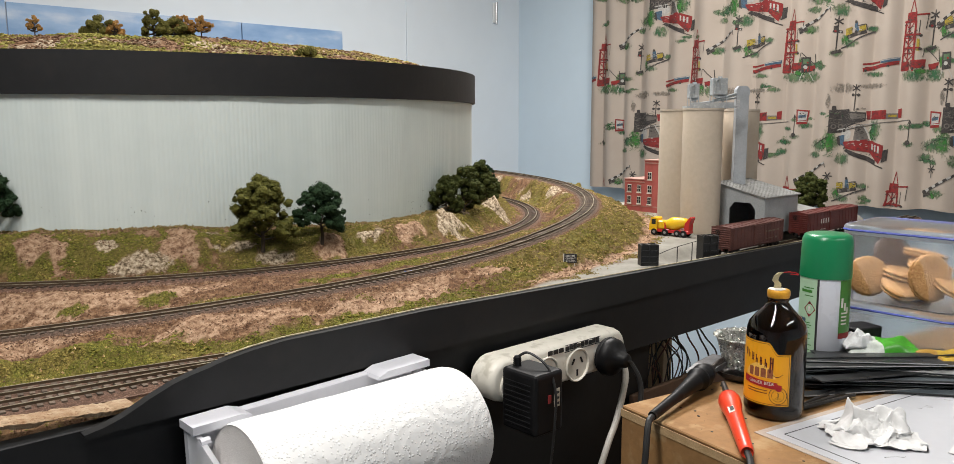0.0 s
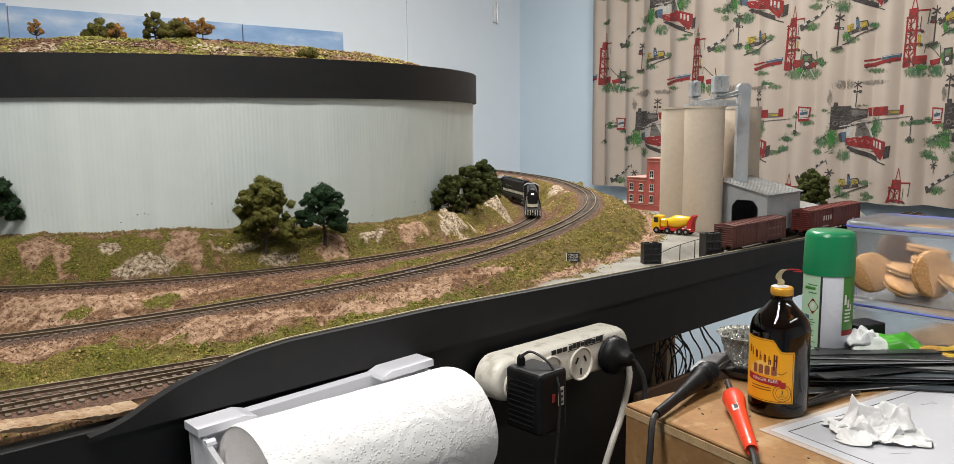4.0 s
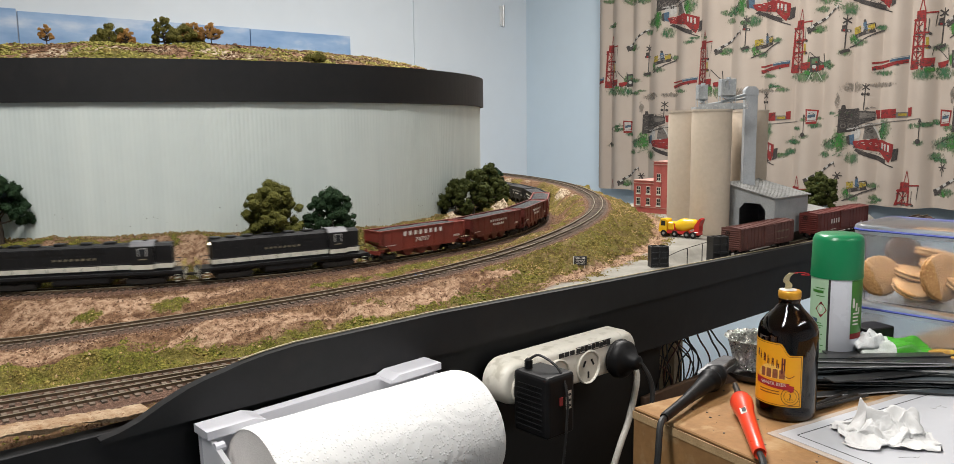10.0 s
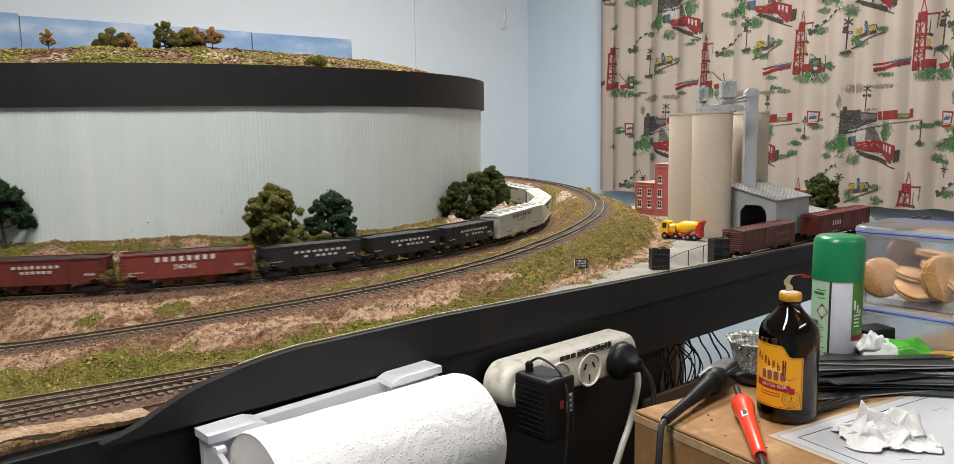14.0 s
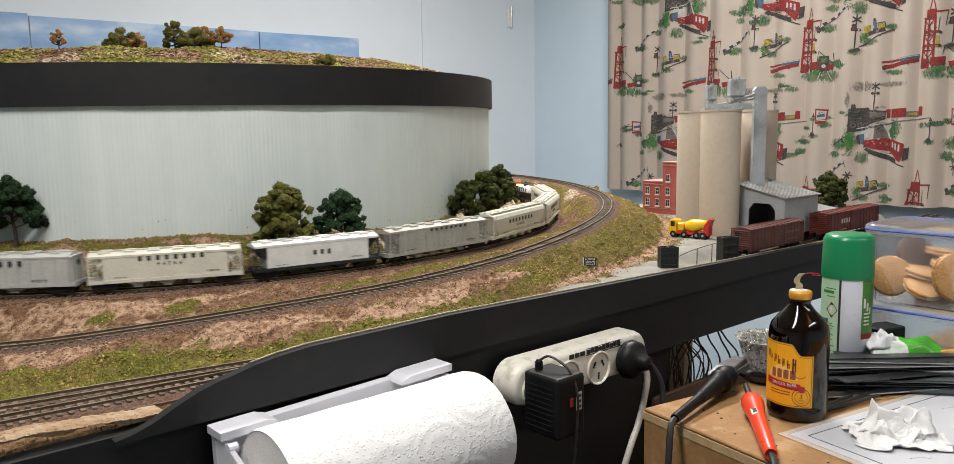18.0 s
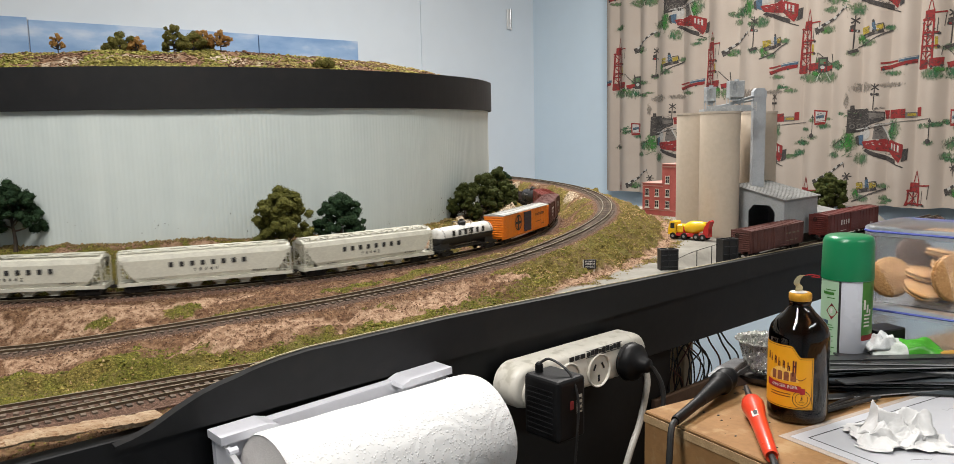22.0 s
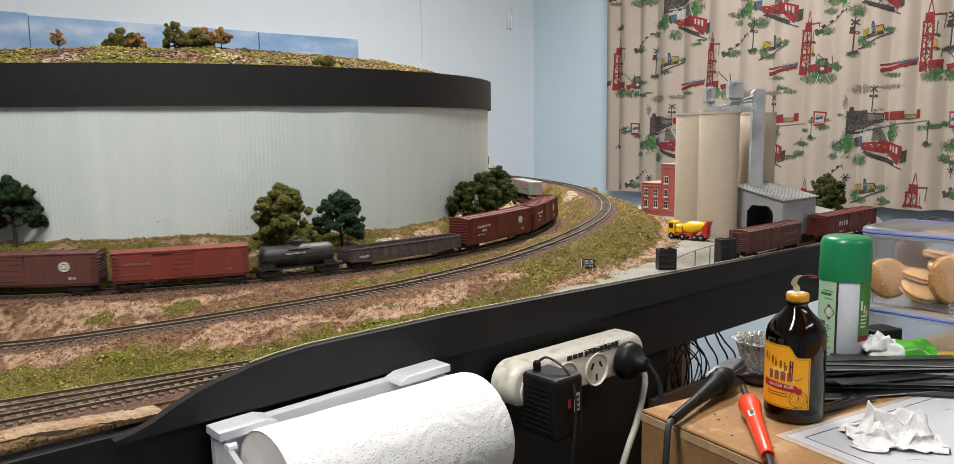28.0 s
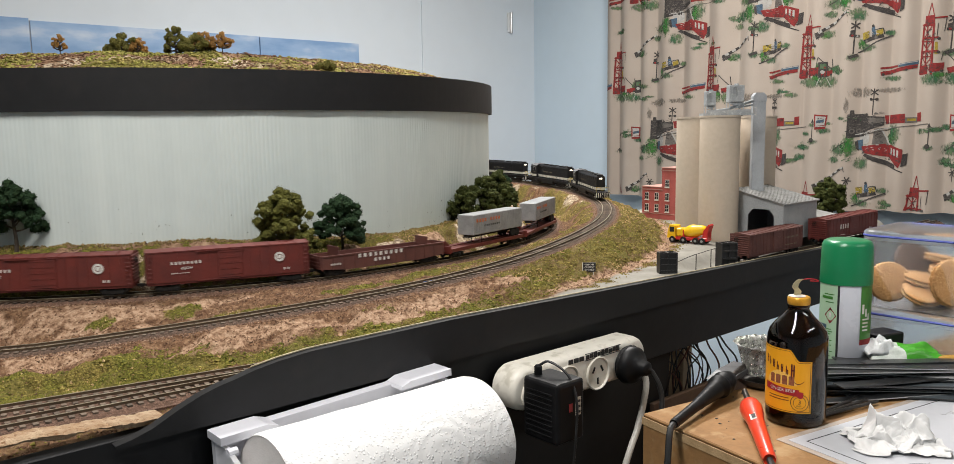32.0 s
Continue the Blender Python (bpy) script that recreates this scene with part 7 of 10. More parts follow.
tree(0.515, 1.0034, ground_z(0.515, 1.0034), 0.104, 0.086, F_OLIVE, "olive green foam model tree beside the inner track", 1, trunk=0.12, n=90)
tree(0.603, 0.993, ground_z(0.603, 0.993), 0.086, 0.074, F_DARK, "dark green foam model tree with a bare trunk", 2, trunk=0.24)
tree(0.224, 1.203, ground_z(0.224, 1.203), 0.098, 0.068, F_DARK, "tall dark green foam model tree against the sheet", 3, trunk=0.26)
for x_, y_, h_, w_, mt_, lb_, sd_, tr_ in ((0.918, 1.088, 0.064, 0.060, F_MID, "low bushy green foam model tree beside a rock mound", 4, 0.02), (0.968, 1.096, 0.082, 0.074, F_MID, "bushy green foam model tree near the rock mound", 5, 0.08),
                                           (1.068, 1.166, 0.086, 0.076, F_MID, "round green foam model tree on the slope", 6, 0.04), (1.118, 1.196, 0.074, 0.046, F_DARK, "small dark foam model tree on the slope", 7, 0.04)):
    tree(x_, y_, ground_z(x_, y_), h_, w_, mt_, lb_, sd_, trunk=tr_)
tree(1.72, 0.80, ZY - 0.004, 0.085, 0.090, F_MID, "broad green foam model tree beside the shed", 8, trunk=0.12)


def deck_tree(x, y, H, W, mat, label, seed, trunk=0.1, n=26):
    airy = mat is F_AUT
    return tree(x, y, deck_z(x, y), H, W, mat, label, seed, 0.25 if airy else trunk, n, airy)


def deck_spot(px_right, fwd):
    """A place on the upper deck, right of and ahead of the camera's first heading."""
    return 0.6743 * fwd + 0.7385 * px_right, 0.7385 * fwd - 0.6743 * px_right


for k, (rt_, H, W, mat, lab) in enumerate(((-0.716, 0.036, 0.026, F_AUT, "small orange autumn model tree on the upper deck"), (-0.612, 0.030, 0.056, F_LIGHT, "low green model bush on the upper deck"),
                                            (-0.523, 0.046, 0.044, F_LIGHT, "olive model tree on the upper deck"), (-0.488, 0.030, 0.062, F_LIGHT, "green model bush on the upper deck"),
                                            (-0.474, 0.036, 0.034, F_AUT, "orange autumn model tree on the upper deck"), (-0.446, 0.034, 0.040, F_AUT, "orange autumn model tree on the upper deck"),
                                            (-0.272, 0.014, 0.036, F_LIGHT, "small green model bush on the upper deck"), (-0.585, 0.026, 0.030, F_AUT, "thin orange model bush on the upper deck"))):
    xx, yy = deck_spot(rt_, 1.30 if k == 6 else 1.32)
    deck_tree(xx, yy, H, W, mat, lab, 30 + k)


def stuff_scatter(name, label, mat, count, size, pick, zf, seed, area, lift=0.25, sub=1, squash=0.6):
    """Many small lumps lying on the ground, one object."""
    g = random.Random(seed)
    base = bm_new()
    if sub:
        bmesh.ops.create_icosphere(base, subdivisions=sub, radius=1.0)
        bv = [v.co.copy() for v in base.verts]
        bf = [[v.index for v in f.verts] for f in base.faces]
    else:
        bv = [Vector(v) for v in ((1, 0, 0), (0, 1, 0), (-1, 0, 0), (0, -1, 0), (0, 0, 1))]
        bf = [[0, 1, 4], [1, 2, 4], [2, 3, 4], [3, 0, 4]]
    base.free()
    verts, faces = [], []
    made = tries = 0
    while made < count and tries < count * 40:
        tries += 1
        x, y = g.uniform(area[0], area[1]), g.uniform(area[2], area[3])
        if g.random() > pick(x, y):
            continue
        s = size * g.uniform(0.4, 1.25)
        o = len(verts)
        z = zf(x, y) + s * lift
        for v in bv:
            k = s * g.uniform(0.55, 1.25)
            verts.append((x + v.x * k + s * g.uniform(-0.3, 0.3), y + v.y * k + s * g.uniform(-0.3, 0.3), z + v.z * k * squash))
        faces.extend([[o + i for i in f] for f in bf])
        made += 1
    me = bpy.data.meshes.new(name)
    me.from_pydata(verts, [], faces)
    me.materials.append(mat)
    return tagged(new(name, me), label, "scenery", kind="stuff")


def island(name, cols, dry=None, rough=0.95):
    m = bpy.data.materials.new(name)
    m.use_nodes = True
    nt = m.node_tree
    b = nt.nodes["Principled BSDF"]
    ge = nt.nodes.new("ShaderNodeNewGeometry")
    r = nt.nodes.new("ShaderNodeValToRGB")
    e = r.color_ramp.elements
    while len(e) < len(cols):
        e.new(0.5)
    for k, c in enumerate(cols):
        e[k].position, e[k].color = k / (len(cols) - 1), (*c, 1)
    nt.links.new(ge.outputs["Random Per Island"], r.inputs["Fac"])
    tc = nt.nodes.new("ShaderNodeTexCoord")
    n = nt.nodes.new("ShaderNodeTexNoise")
    n.inputs["Scale"].default_value = 420
    nt.links.new(tc.outputs["Object"], n.inputs["Vector"])
    col = r.outputs["Color"]
    if dry:
        # dry patches, more of them on the outer bank
        q = nt.nodes.new("ShaderNodeValToRGB")
        e = q.color_ramp.elements
        while len(e) < len(dry):
            e.new(0.5)
        for k, c in enumerate(dry):
            e[k].position, e[k].color = k / (len(dry) - 1), (*c, 1)
        nt.links.new(ge.outputs["Random Per Island"], q.inputs["Fac"])
        big = nt.nodes.new("ShaderNodeTexNoise")
        big.inputs["Scale"].default_value, big.inputs["Detail"].default_value = 22, 5
        nt.links.new(tc.outputs["Object"], big.inputs["Vector"])
        sp = nt.nodes.new("ShaderNodeSeparateXYZ")
        nt.links.new(tc.outputs["Object"], sp.inputs[0])
        gx = nt.nodes.new("ShaderNodeMapRange")
        gx.inputs["From Min"].default_value, gx.inputs["From Max"].default_value = 0.50, 0.95
        gx.inputs["To Min"].default_value, gx.inputs["To Max"].default_value = -0.04, 0.14
        nt.links.new(sp.outputs["X"], gx.inputs["Value"])
        ad = nt.nodes.new("ShaderNodeMath")
        nt.links.new(big.outputs["Fac"], ad.inputs[0])
        nt.links.new(gx.outputs["Result"], ad.inputs[1])
        th = nt.nodes.new("ShaderNodeMapRange")
        th.inputs["From Min"].default_value, th.inputs["From Max"].default_value = 0.46, 0.60
        nt.links.new(ad.outputs[0], th.inputs["Value"])
        md = nt.nodes.new("ShaderNodeMix")
        md.data_type = "RGBA"
        nt.links.new(th.outputs["Result"], md.inputs["Factor"])
        nt.links.new(col, md.inputs["A"])
        nt.links.new(q.outputs["Color"], md.inputs["B"])
        col = md.outputs["Result"]
    mx = nt.nodes.new("ShaderNodeMix")
    mx.data_type, mx.blend_type = "RGBA", "OVERLAY"
    mx.inputs["Factor"].default_value = 0.75
    nt.links.new(col, mx.inputs["A"])
    nt.links.new(n.outputs["Fac"], mx.inputs["B"])
    nt.links.new(mx.outputs["Result"], b.inputs["Base Color"])
    b.inputs["Roughness"].default_value = rough
    b.inputs["Specular IOR Level"].default_value = 0.15
    return m


TURF = island("turf_foam", [(0.055, 0.058, 0.012), (0.130, 0.126, 0.024), (0.205, 0.182, 0.038), (0.092, 0.097, 0.018), (0.165, 0.140, 0.032)],
              [(0.085, 0.060, 0.018), (0.175, 0.140, 0.034), (0.265, 0.208, 0.064), (0.120, 0.100, 0.022), (0.165, 0.115, 0.040)])
STRAW = island("straw_bits", [(0.42, 0.30, 0.14), (0.34, 0.21, 0.10), (0.50, 0.38, 0.20)])
RUBBLE = island("rubble", [(0.19, 0.105, 0.060), (0.105, 0.054, 0.032), (0.30, 0.20, 0.13), (0.070, 0.037, 0.023), (0.145, 0.078, 0.046)])
TURF_UP = island("turf_upper", [(0.10, 0.10, 0.022), (0.19, 0.18, 0.04), (0.30, 0.27, 0.08), (0.15, 0.15, 0.03)], [(0.16, 0.10, 0.045), (0.25, 0.20, 0.06), (0.34, 0.27, 0.10), (0.11, 0.07, 0.03)])


def grass_pick(x, y):
    cov = cover_at(x, y)
    if not cov:
        return 0.0
    g_, r_, c_, p_ = cov
    if g_ < 0.22:
        return 0.0
    r = math.hypot(x - CX, y - CY)
    if abs(r - RA) < 0.025 or 0.88 < r < 0.96 and abs(r - rb(math.degrees(math.atan2(y - CY, x - CX)))) < 0.025:
        return 0.0
    if y < 0.850 - 0.1816 * (x + 0.25) and x < 0.66:
        return 0.03
    if g_ < 0.22:
        return 0.0
    if RA < r < RB and x < 0.75:
        return 0.5 * g_ * (1 - r_)
    return g_ * (1 - c_) * (0.4 + 0.6 * (1 - r_)) * (0.12 + 0.88 * sm(-0.30, 0.05, noise.noise((x * 60, y * 60, 2.5)) + 0.5 * noise.noise((x * 150, y * 150, 1.5))))


def rubble_pick(x, y):
    cov = cover_at(x, y)
    if not cov:
        return 0.0
    g_, r_, c_, p_ = cov
    r = math.hypot(x - CX, y - CY)
    if abs(r - RA) < 0.019 or abs(r - rb(math.degrees(math.atan2(y - CY, x - CX)))) < 0.019:
        return 0.0
    return (1 - 0.80 * max(r_, p_) * (0.5 + 0.5 * sm(-0.2, 0.2, noise.noise((x * 45, y * 45, 0.5))))) * (1 - 0.9 * g_) * (1 - min(1, 1.8 * c_))


FRONT = (-0.05, 1.75, 0.65, 1.75)
stuff_scatter("ground_foam", "clumps of green and olive ground foam on the banks", TURF, 150000, 0.0016, grass_pick, land_z, 11, FRONT, 0.0, 0, 0.9)
stuff_scatter("straw", "pale straw-coloured scatter on the grassy banks", STRAW, 7000, 0.0015, lambda x, y: grass_pick(x, y) * (1 if x > 0.70 else 0.15) * sm(0.12, 0.35, noise.noise((x * 26, y * 26, 8.5))), land_z, 12, FRONT, 0.4, 0, 1.3)
stuff_scatter("foam_tufts", "larger tufts of olive ground foam on the banks", TURF, 7000, 0.0025, lambda x, y: grass_pick(x, y) * sm(0.0, 0.3, noise.noise((x * 34, y * 34, 5.5))), land_z, 19, FRONT, 0.0, 1, 0.8)
stuff_scatter("rubble", "small brown and pale stones along the cuttings", RUBBLE, 50000, 0.0013, rubble_pick, land_z, 13, FRONT, 0.1, 0, 0.9)
stuff_scatter("ground_foam_upper", "green and olive ground foam on the upper deck", TURF_UP, 15000, 0.0030,
              lambda x, y: 1.0 if (math.hypot(x - CX, y - CY) < RW - 0.004 and y < CY + 0.1 and noise.noise((x * 14, y * 14, 3)) > -0.06) else 0.0, deck_z, 14,
              (CX - RW, CX + RW, CY - RW, CY + 0.1), 0.15, 1, 0.7)
stuff_scatter("rubble_upper", "brown stones and earth crumbs on the upper deck", RUBBLE, 12000, 0.0024,
              lambda x, y: 1.0 if (math.hypot(x - CX, y - CY) < RW - 0.004 and noise.noise((x * 14, y * 14, 3)) < 0.0) else 0.0, deck_z, 15, (CX - RW, CX + RW, CY - RW, CY + 0.1))
stuff_scatter("wall_scatter", "dry foam stuck along the foot of the sheet wall", island("dry_foam", [(0.30, 0.21, 0.10), (0.16, 0.13, 0.04), (0.24, 0.16, 0.09)]), 3600, 0.0017,
              lambda x, y: 1.0 if 0 < math.hypot(x - CX, y - CY) - RW + 0.004 < 0.012 else 0.0, ground_z, 16, (0.0, 1.4, 1.03, 1.7), 0.4, 1, 1.2)
g_ball = island("ballast_grains", [(0.20, 0.115, 0.08), (0.13, 0.075, 0.05), (0.28, 0.19, 0.14), (0.16, 0.09, 0.065)])


def ballast_pick(x, y):
    r = math.hypot(x - CX, y - CY)
    return 1.0 if (0.0165 < abs(r - RA) < 0.028 or 0.0165 < abs(r - rb(math.degrees(math.atan2(y - CY, x - CX)))) < 0.028) and keep_ground(x, y) else 0.0


stuff_scatter("ballast_grains", "loose brown ballast stones beside the rails", g_ball, 20000, 0.0011, ballast_pick, lambda x, y: land_z(x, y) - 0.0005, 17, (0.0, 1.65, 0.78, 1.7), 0.6, 1, 0.9)
stuff_scatter("blue_scrap", "tiny blue scraps lying beside the outer track", surf("blue_scrap", (0.04, 0.12, 0.45), (0.1, 0.2, 0.5), 100, 0.5, 0.1), 14, 0.0028,
              lambda x, y: 1.0, ground_z, 18, (0.607, 0.628, 0.812, 0.83), 0.8, 1, 0.7)

# ---------------------------------------------------------------- cement works
CONC = surf("silo_concrete", (0.50, 0.42, 0.33), (0.47, 0.395, 0.31), 14, 0.7, 0.04, mott=0.15)
CONC2 = surf("silo_cap", (0.55, 0.47, 0.38), (0.5, 0.43, 0.35), 14, 0.7, 0.04)
GREYMETAL = surf("model_grey", (0.36, 0.38, 0.39), (0.30, 0.32, 0.33), 60, 0.5, 0.1, c3=(0.45, 0.47, 0.48))
SHEDGREY = surf("shed_grey", (0.40, 0.42, 0.43), (0.34, 0.36, 0.37), 40, 0.6, 0.1)
ROOFGREY = surf("shed_roof", (0.30, 0.30, 0.29), (0.24, 0.24, 0.23), 60, 0.7, 0.15)
BRICKRED = surf("model_brick", (0.40, 0.095, 0.082), (0.33, 0.078, 0.066), 60, 0.8, 0.2)
MORTAR = surf("model_mortar", (0.42, 0.22, 0.18), (0.36, 0.2, 0.17), 60, 0.9, 0.1)
OFFWHITE = surf("off_white", (0.66, 0.63, 0.58), (0.58, 0.55, 0.5), 60, 0.6, 0.05)


def build_silos():
    s = thing("silo_block", "beige concrete silos with grey bins on top, model cement works", "silos", pose(0, 0, ZY - 0.004))
    bx, by, r, h = 1.2904, 0.8031, 0.0355, 0.226
    spots = [(bx, by, h)]
    spots.append((bx + 0.0250, by + 0.0675, h - 0.001))
    spots.append((1.485, 0.838, h))
    spots.append((1.412, 0.880, h))
    for x, y, hh in spots:
        bm = bm_new(); lathe(bm, [(r, 0), (r, hh - 0.001), (r - 0.0005, hh), (0, hh)], 64, pose(x, y, 0))
        part("silo", bm, CONC, s, smooth=False).data.polygons.foreach_set("use_smooth", [True] * (64 * 3))
        bm = bm_new(); lathe(bm, [(r + 0.0008, hh - 0.003), (r + 0.0008, hh + 0.0008), (0, hh + 0.0008)], 64, pose(x, y, 0))
        part("silo_cap", bm, CONC2, s)
    cx, cy = 1.305, 0.800
    bm = bm_new()
    box(bm, -0.045, 0.045, -0.016, 0.016, 0, 0.004, m=pose(cx, cy, h + 0.001, 0, 0, -42))
    box(bm, -0.040, 0.040, -0.0165, -0.0145, 0.004, 0.010, m=pose(cx, cy, h + 0.001, 0, 0, -42))
    part("gallery", bm, GREYMETAL, s, "grey gallery deck")
    for ox, w, hb, lg in ((-0.030, 0.0085, 0.026, 0.014), (0.016, 0.0135, 0.030, 0.020)):
        m = pose(cx, cy, h + 0.005, 0, 0, -42) @ pose(ox, 0.001, 0)
        bm = bm_new(); box(bm, -w, w, -0.010, 0.010, lg, lg + hb, 0.0006, m)
        prism(bm, [(-w, lg), (-0.002, lg - 0.006), (0.002, lg - 0.006), (w, lg)], -0.006, 0.006, m=m)
        bn = part("bin", bm, GREYMETAL, s, "grey steel bin on legs")
        bm = bm_new()
        for sx in (-1, 1):
            for sy in (-1, 1):
                box(bm, sx * (w - 0.001) - 0.0007, sx * (w - 0.001) + 0.0007, sy * 0.009 - 0.0007, sy * 0.009 + 0.0007, 0, lg, m=m)
            rod(bm, m @ Vector((sx * (w - 0.001), -0.009, 0)), m @ Vector((-sx * (w - 0.001), -0.009, lg)), 0.0005, 4)
        part("bin_leg", bm, GREYMETAL, bn)
        bm = bm_new()
        lathe(bm, [(0.004, lg + hb), (0.004, lg + hb + 0.003), (0, lg + hb + 0.003)], 12, m @ pose(0.002, 0, 0))
        sweep(bm, [m @ Vector(p) for p in spline([(-w * 0.6, -0.0102, lg + 0.003), (-w * 0.6, -0.012, lg + hb * 0.8), (-w * 0.1, -0.0115, lg + hb * 0.85), (0, -0.0105, lg + hb * 0.3)], 4)], 0.0008, 6)
        part("bin_pipe", bm, GREYMETAL, bn)
    # elevator leg and chute
    tx, ty = 1.384, 0.781
    bm = bm_new(); box(bm, -0.0115, 0.0115, -0.0070, 0.0070, 0.070, 0.258, 0.0004, pose(tx, ty, 0, 0, 0, -42))
    prism(bm, [(-0.0125, 0.252), (-0.0125, 0.262), (-0.007, 0.2685), (0.007, 0.2685), (0.0125, 0.262), (0.0125, 0.252)], -0.0078, 0.0078, m=pose(tx, ty, 0, 0, 0, -42))
    part("elevator_leg", bm, surf("leg_grey", (0.40, 0.42, 0.44), (0.34, 0.36, 0.38), 60, 0.45, 0.1), s, "tall grey elevator leg")
    bm = bm_new()
    rod(bm, (tx - 0.002, ty + 0.003, 0.256), (cx + 0.002, cy - 0.006, h + 0.014), 0.0028, 8)
    rod(bm, (tx, ty + 0.002, 0.248), (cx - 0.022, cy + 0.020, h + 0.008), 0.0020, 8)
    part("chute", bm, GREYMETAL, s)
    bm = bm_new()
    ladder(bm, cx + 0.030, cy - 0.040, h, h + 0.016, 0.008, 5)
    part("ladder", bm, OFFWHITE, s)


build_silos()


def build_shed():
    s = thing("loading_shed", "grey model loading shed with a sloping roof and dark doorway", "shed", pose(1.337, 0.70, ZY - 0.004))
    D, Lx, h0, h1 = 0.10, 0.125, 0.067, 0.089
    t = 0.002
    # wall with the doorway, faces the yard
    bm = bm_new()
    o0, o1, ot = 0.018, 0.070, 0.056
    prism(bm, [(0, 0), (o0, 0), (o0, ot - 0.012), (o0 + 0.010, ot), (o1 - 0.010, ot), (o1, ot - 0.012), (o1, 0), (D, 0), (D, h1), (0, h0)], 0, t, axis="x")
    part("wall", bm, SHEDGREY, s)
    bm = bm_new(); box(bm, t, Lx, 0, t, 0, h0)
    part("wall", bm, SHEDGREY, s)
    bm = bm_new(); box(bm, t, Lx, D - t, D, 0, h1)
    part("wall", bm, SHEDGREY, s)
    bm = bm_new(); prism(bm, [(t, 0), (D - t, 0), (D - t, h1), (t, h0)], Lx - t, Lx, axis="x")
    part("wall", bm, SHEDGREY, s)
    bm = bm_new(); box(bm, t, Lx - t, t, D - t, 0.0004, 0.0016)
    part("floor", bm, FLATBLACK, s)
    bm = bm_new()
    prism(bm, [(-0.004, h0 - 0.001), (D + 0.002, h1 + 0.001), (D + 0.002, h1 + 0.003), (-0.004, h0 + 0.001)], -0.004, Lx + 0.004, axis="x")
    roof = part("roof", bm, ROOFGREY, s)
    bm = bm_new()
    for k in range(14):
        x = 0.001 + k * (Lx - 0.002) / 13
        prism(bm, [(-0.004, h0 + 0.001), (D + 0.002, h1 + 0.003), (D + 0.002, h1 + 0.0038), (-0.004, h0 + 0.0018)], x - 0.0005, x + 0.0005, axis="x")
    part("roof_seam", bm, ROOFGREY, roof)
    low = thing("low_shed", "low grey model lean-to beside the loading shed", "shed", pose(1.475, 0.702, ZY - 0.004))
    bm = bm_new(); box(bm, 0, 0.07, 0, 0.05, 0, 0.032)
    part("wall", bm, surf("dark_shed", (0.10, 0.11, 0.11), (0.08, 0.09, 0.09), 40, 0.7, 0.1), low)
    bm = bm_new(); prism(bm, [(-0.005, 0.031), (0.055, 0.040), (0.055, 0.042), (-0.005, 0.033)], -0.004, 0.074, axis="x")
    part("roof", bm, ROOFGREY, low)


build_shed()


def build_brick():
    s = thing("brick_building", "red brick model office with white-framed windows", "building", pose(1.49, 0.998, ZY - 0.004))
    for y0, y1, h, nm in ((0.074, 0.128, 0.072, "wing"), (0.0, 0.074, 0.116, "tower")):
        bm = bm_new(); box(bm, 0, 0.075, y0, y1, 0, h)
        w = part("wall", bm, BRICKRED, s)
        for q in ((-0.0015, 0.0765, y0 - 0.0015, y1 + 0.0015, h - 0.006, h - 0.004), (-0.0015, 0.0765, y0 - 0.0015, y1 + 0.0015, h, h + 0.002), (-0.0010, 0.076, y0, y1, 0.012, 0.0135)):
            bm = bm_new(); box(bm, *q)
            part("cornice", bm, MORTAR, s)
        for zz in ((0.018, 0.044) if h < 0.1 else (0.018, 0.044, 0.074)):
            for k in range(2 if h < 0.1 else 1):
                yy = y0 + (y1 - y0) * ((k + 0.5) / 2 if h < 0.1 else 0.80)
                bm = bm_new(); box(bm, -0.0012, 0.0006, yy - 0.0052, yy + 0.0052, zz, zz + 0.0165)
                wd = part("window", bm, OFFWHITE, s, "white window frame")
                for sy in (-1, 1):
                    for sz in (0, 1):
                        bm = bm_new(); box(bm, -0.0016, -0.0011, yy + sy * 0.0024 - 0.0019, yy + sy * 0.0024 + 0.0019, zz + 0.0012 + sz * 0.0075, zz + 0.0078 + sz * 0.0075)
                        part("pane", bm, C_WINDOW, wd)
                bm = bm_new(); box(bm, -0.0024, 0.0, yy - 0.0062, yy + 0.0062, zz - 0.0022, zz)
                part("sill", bm, OFFWHITE, wd)


build_brick()


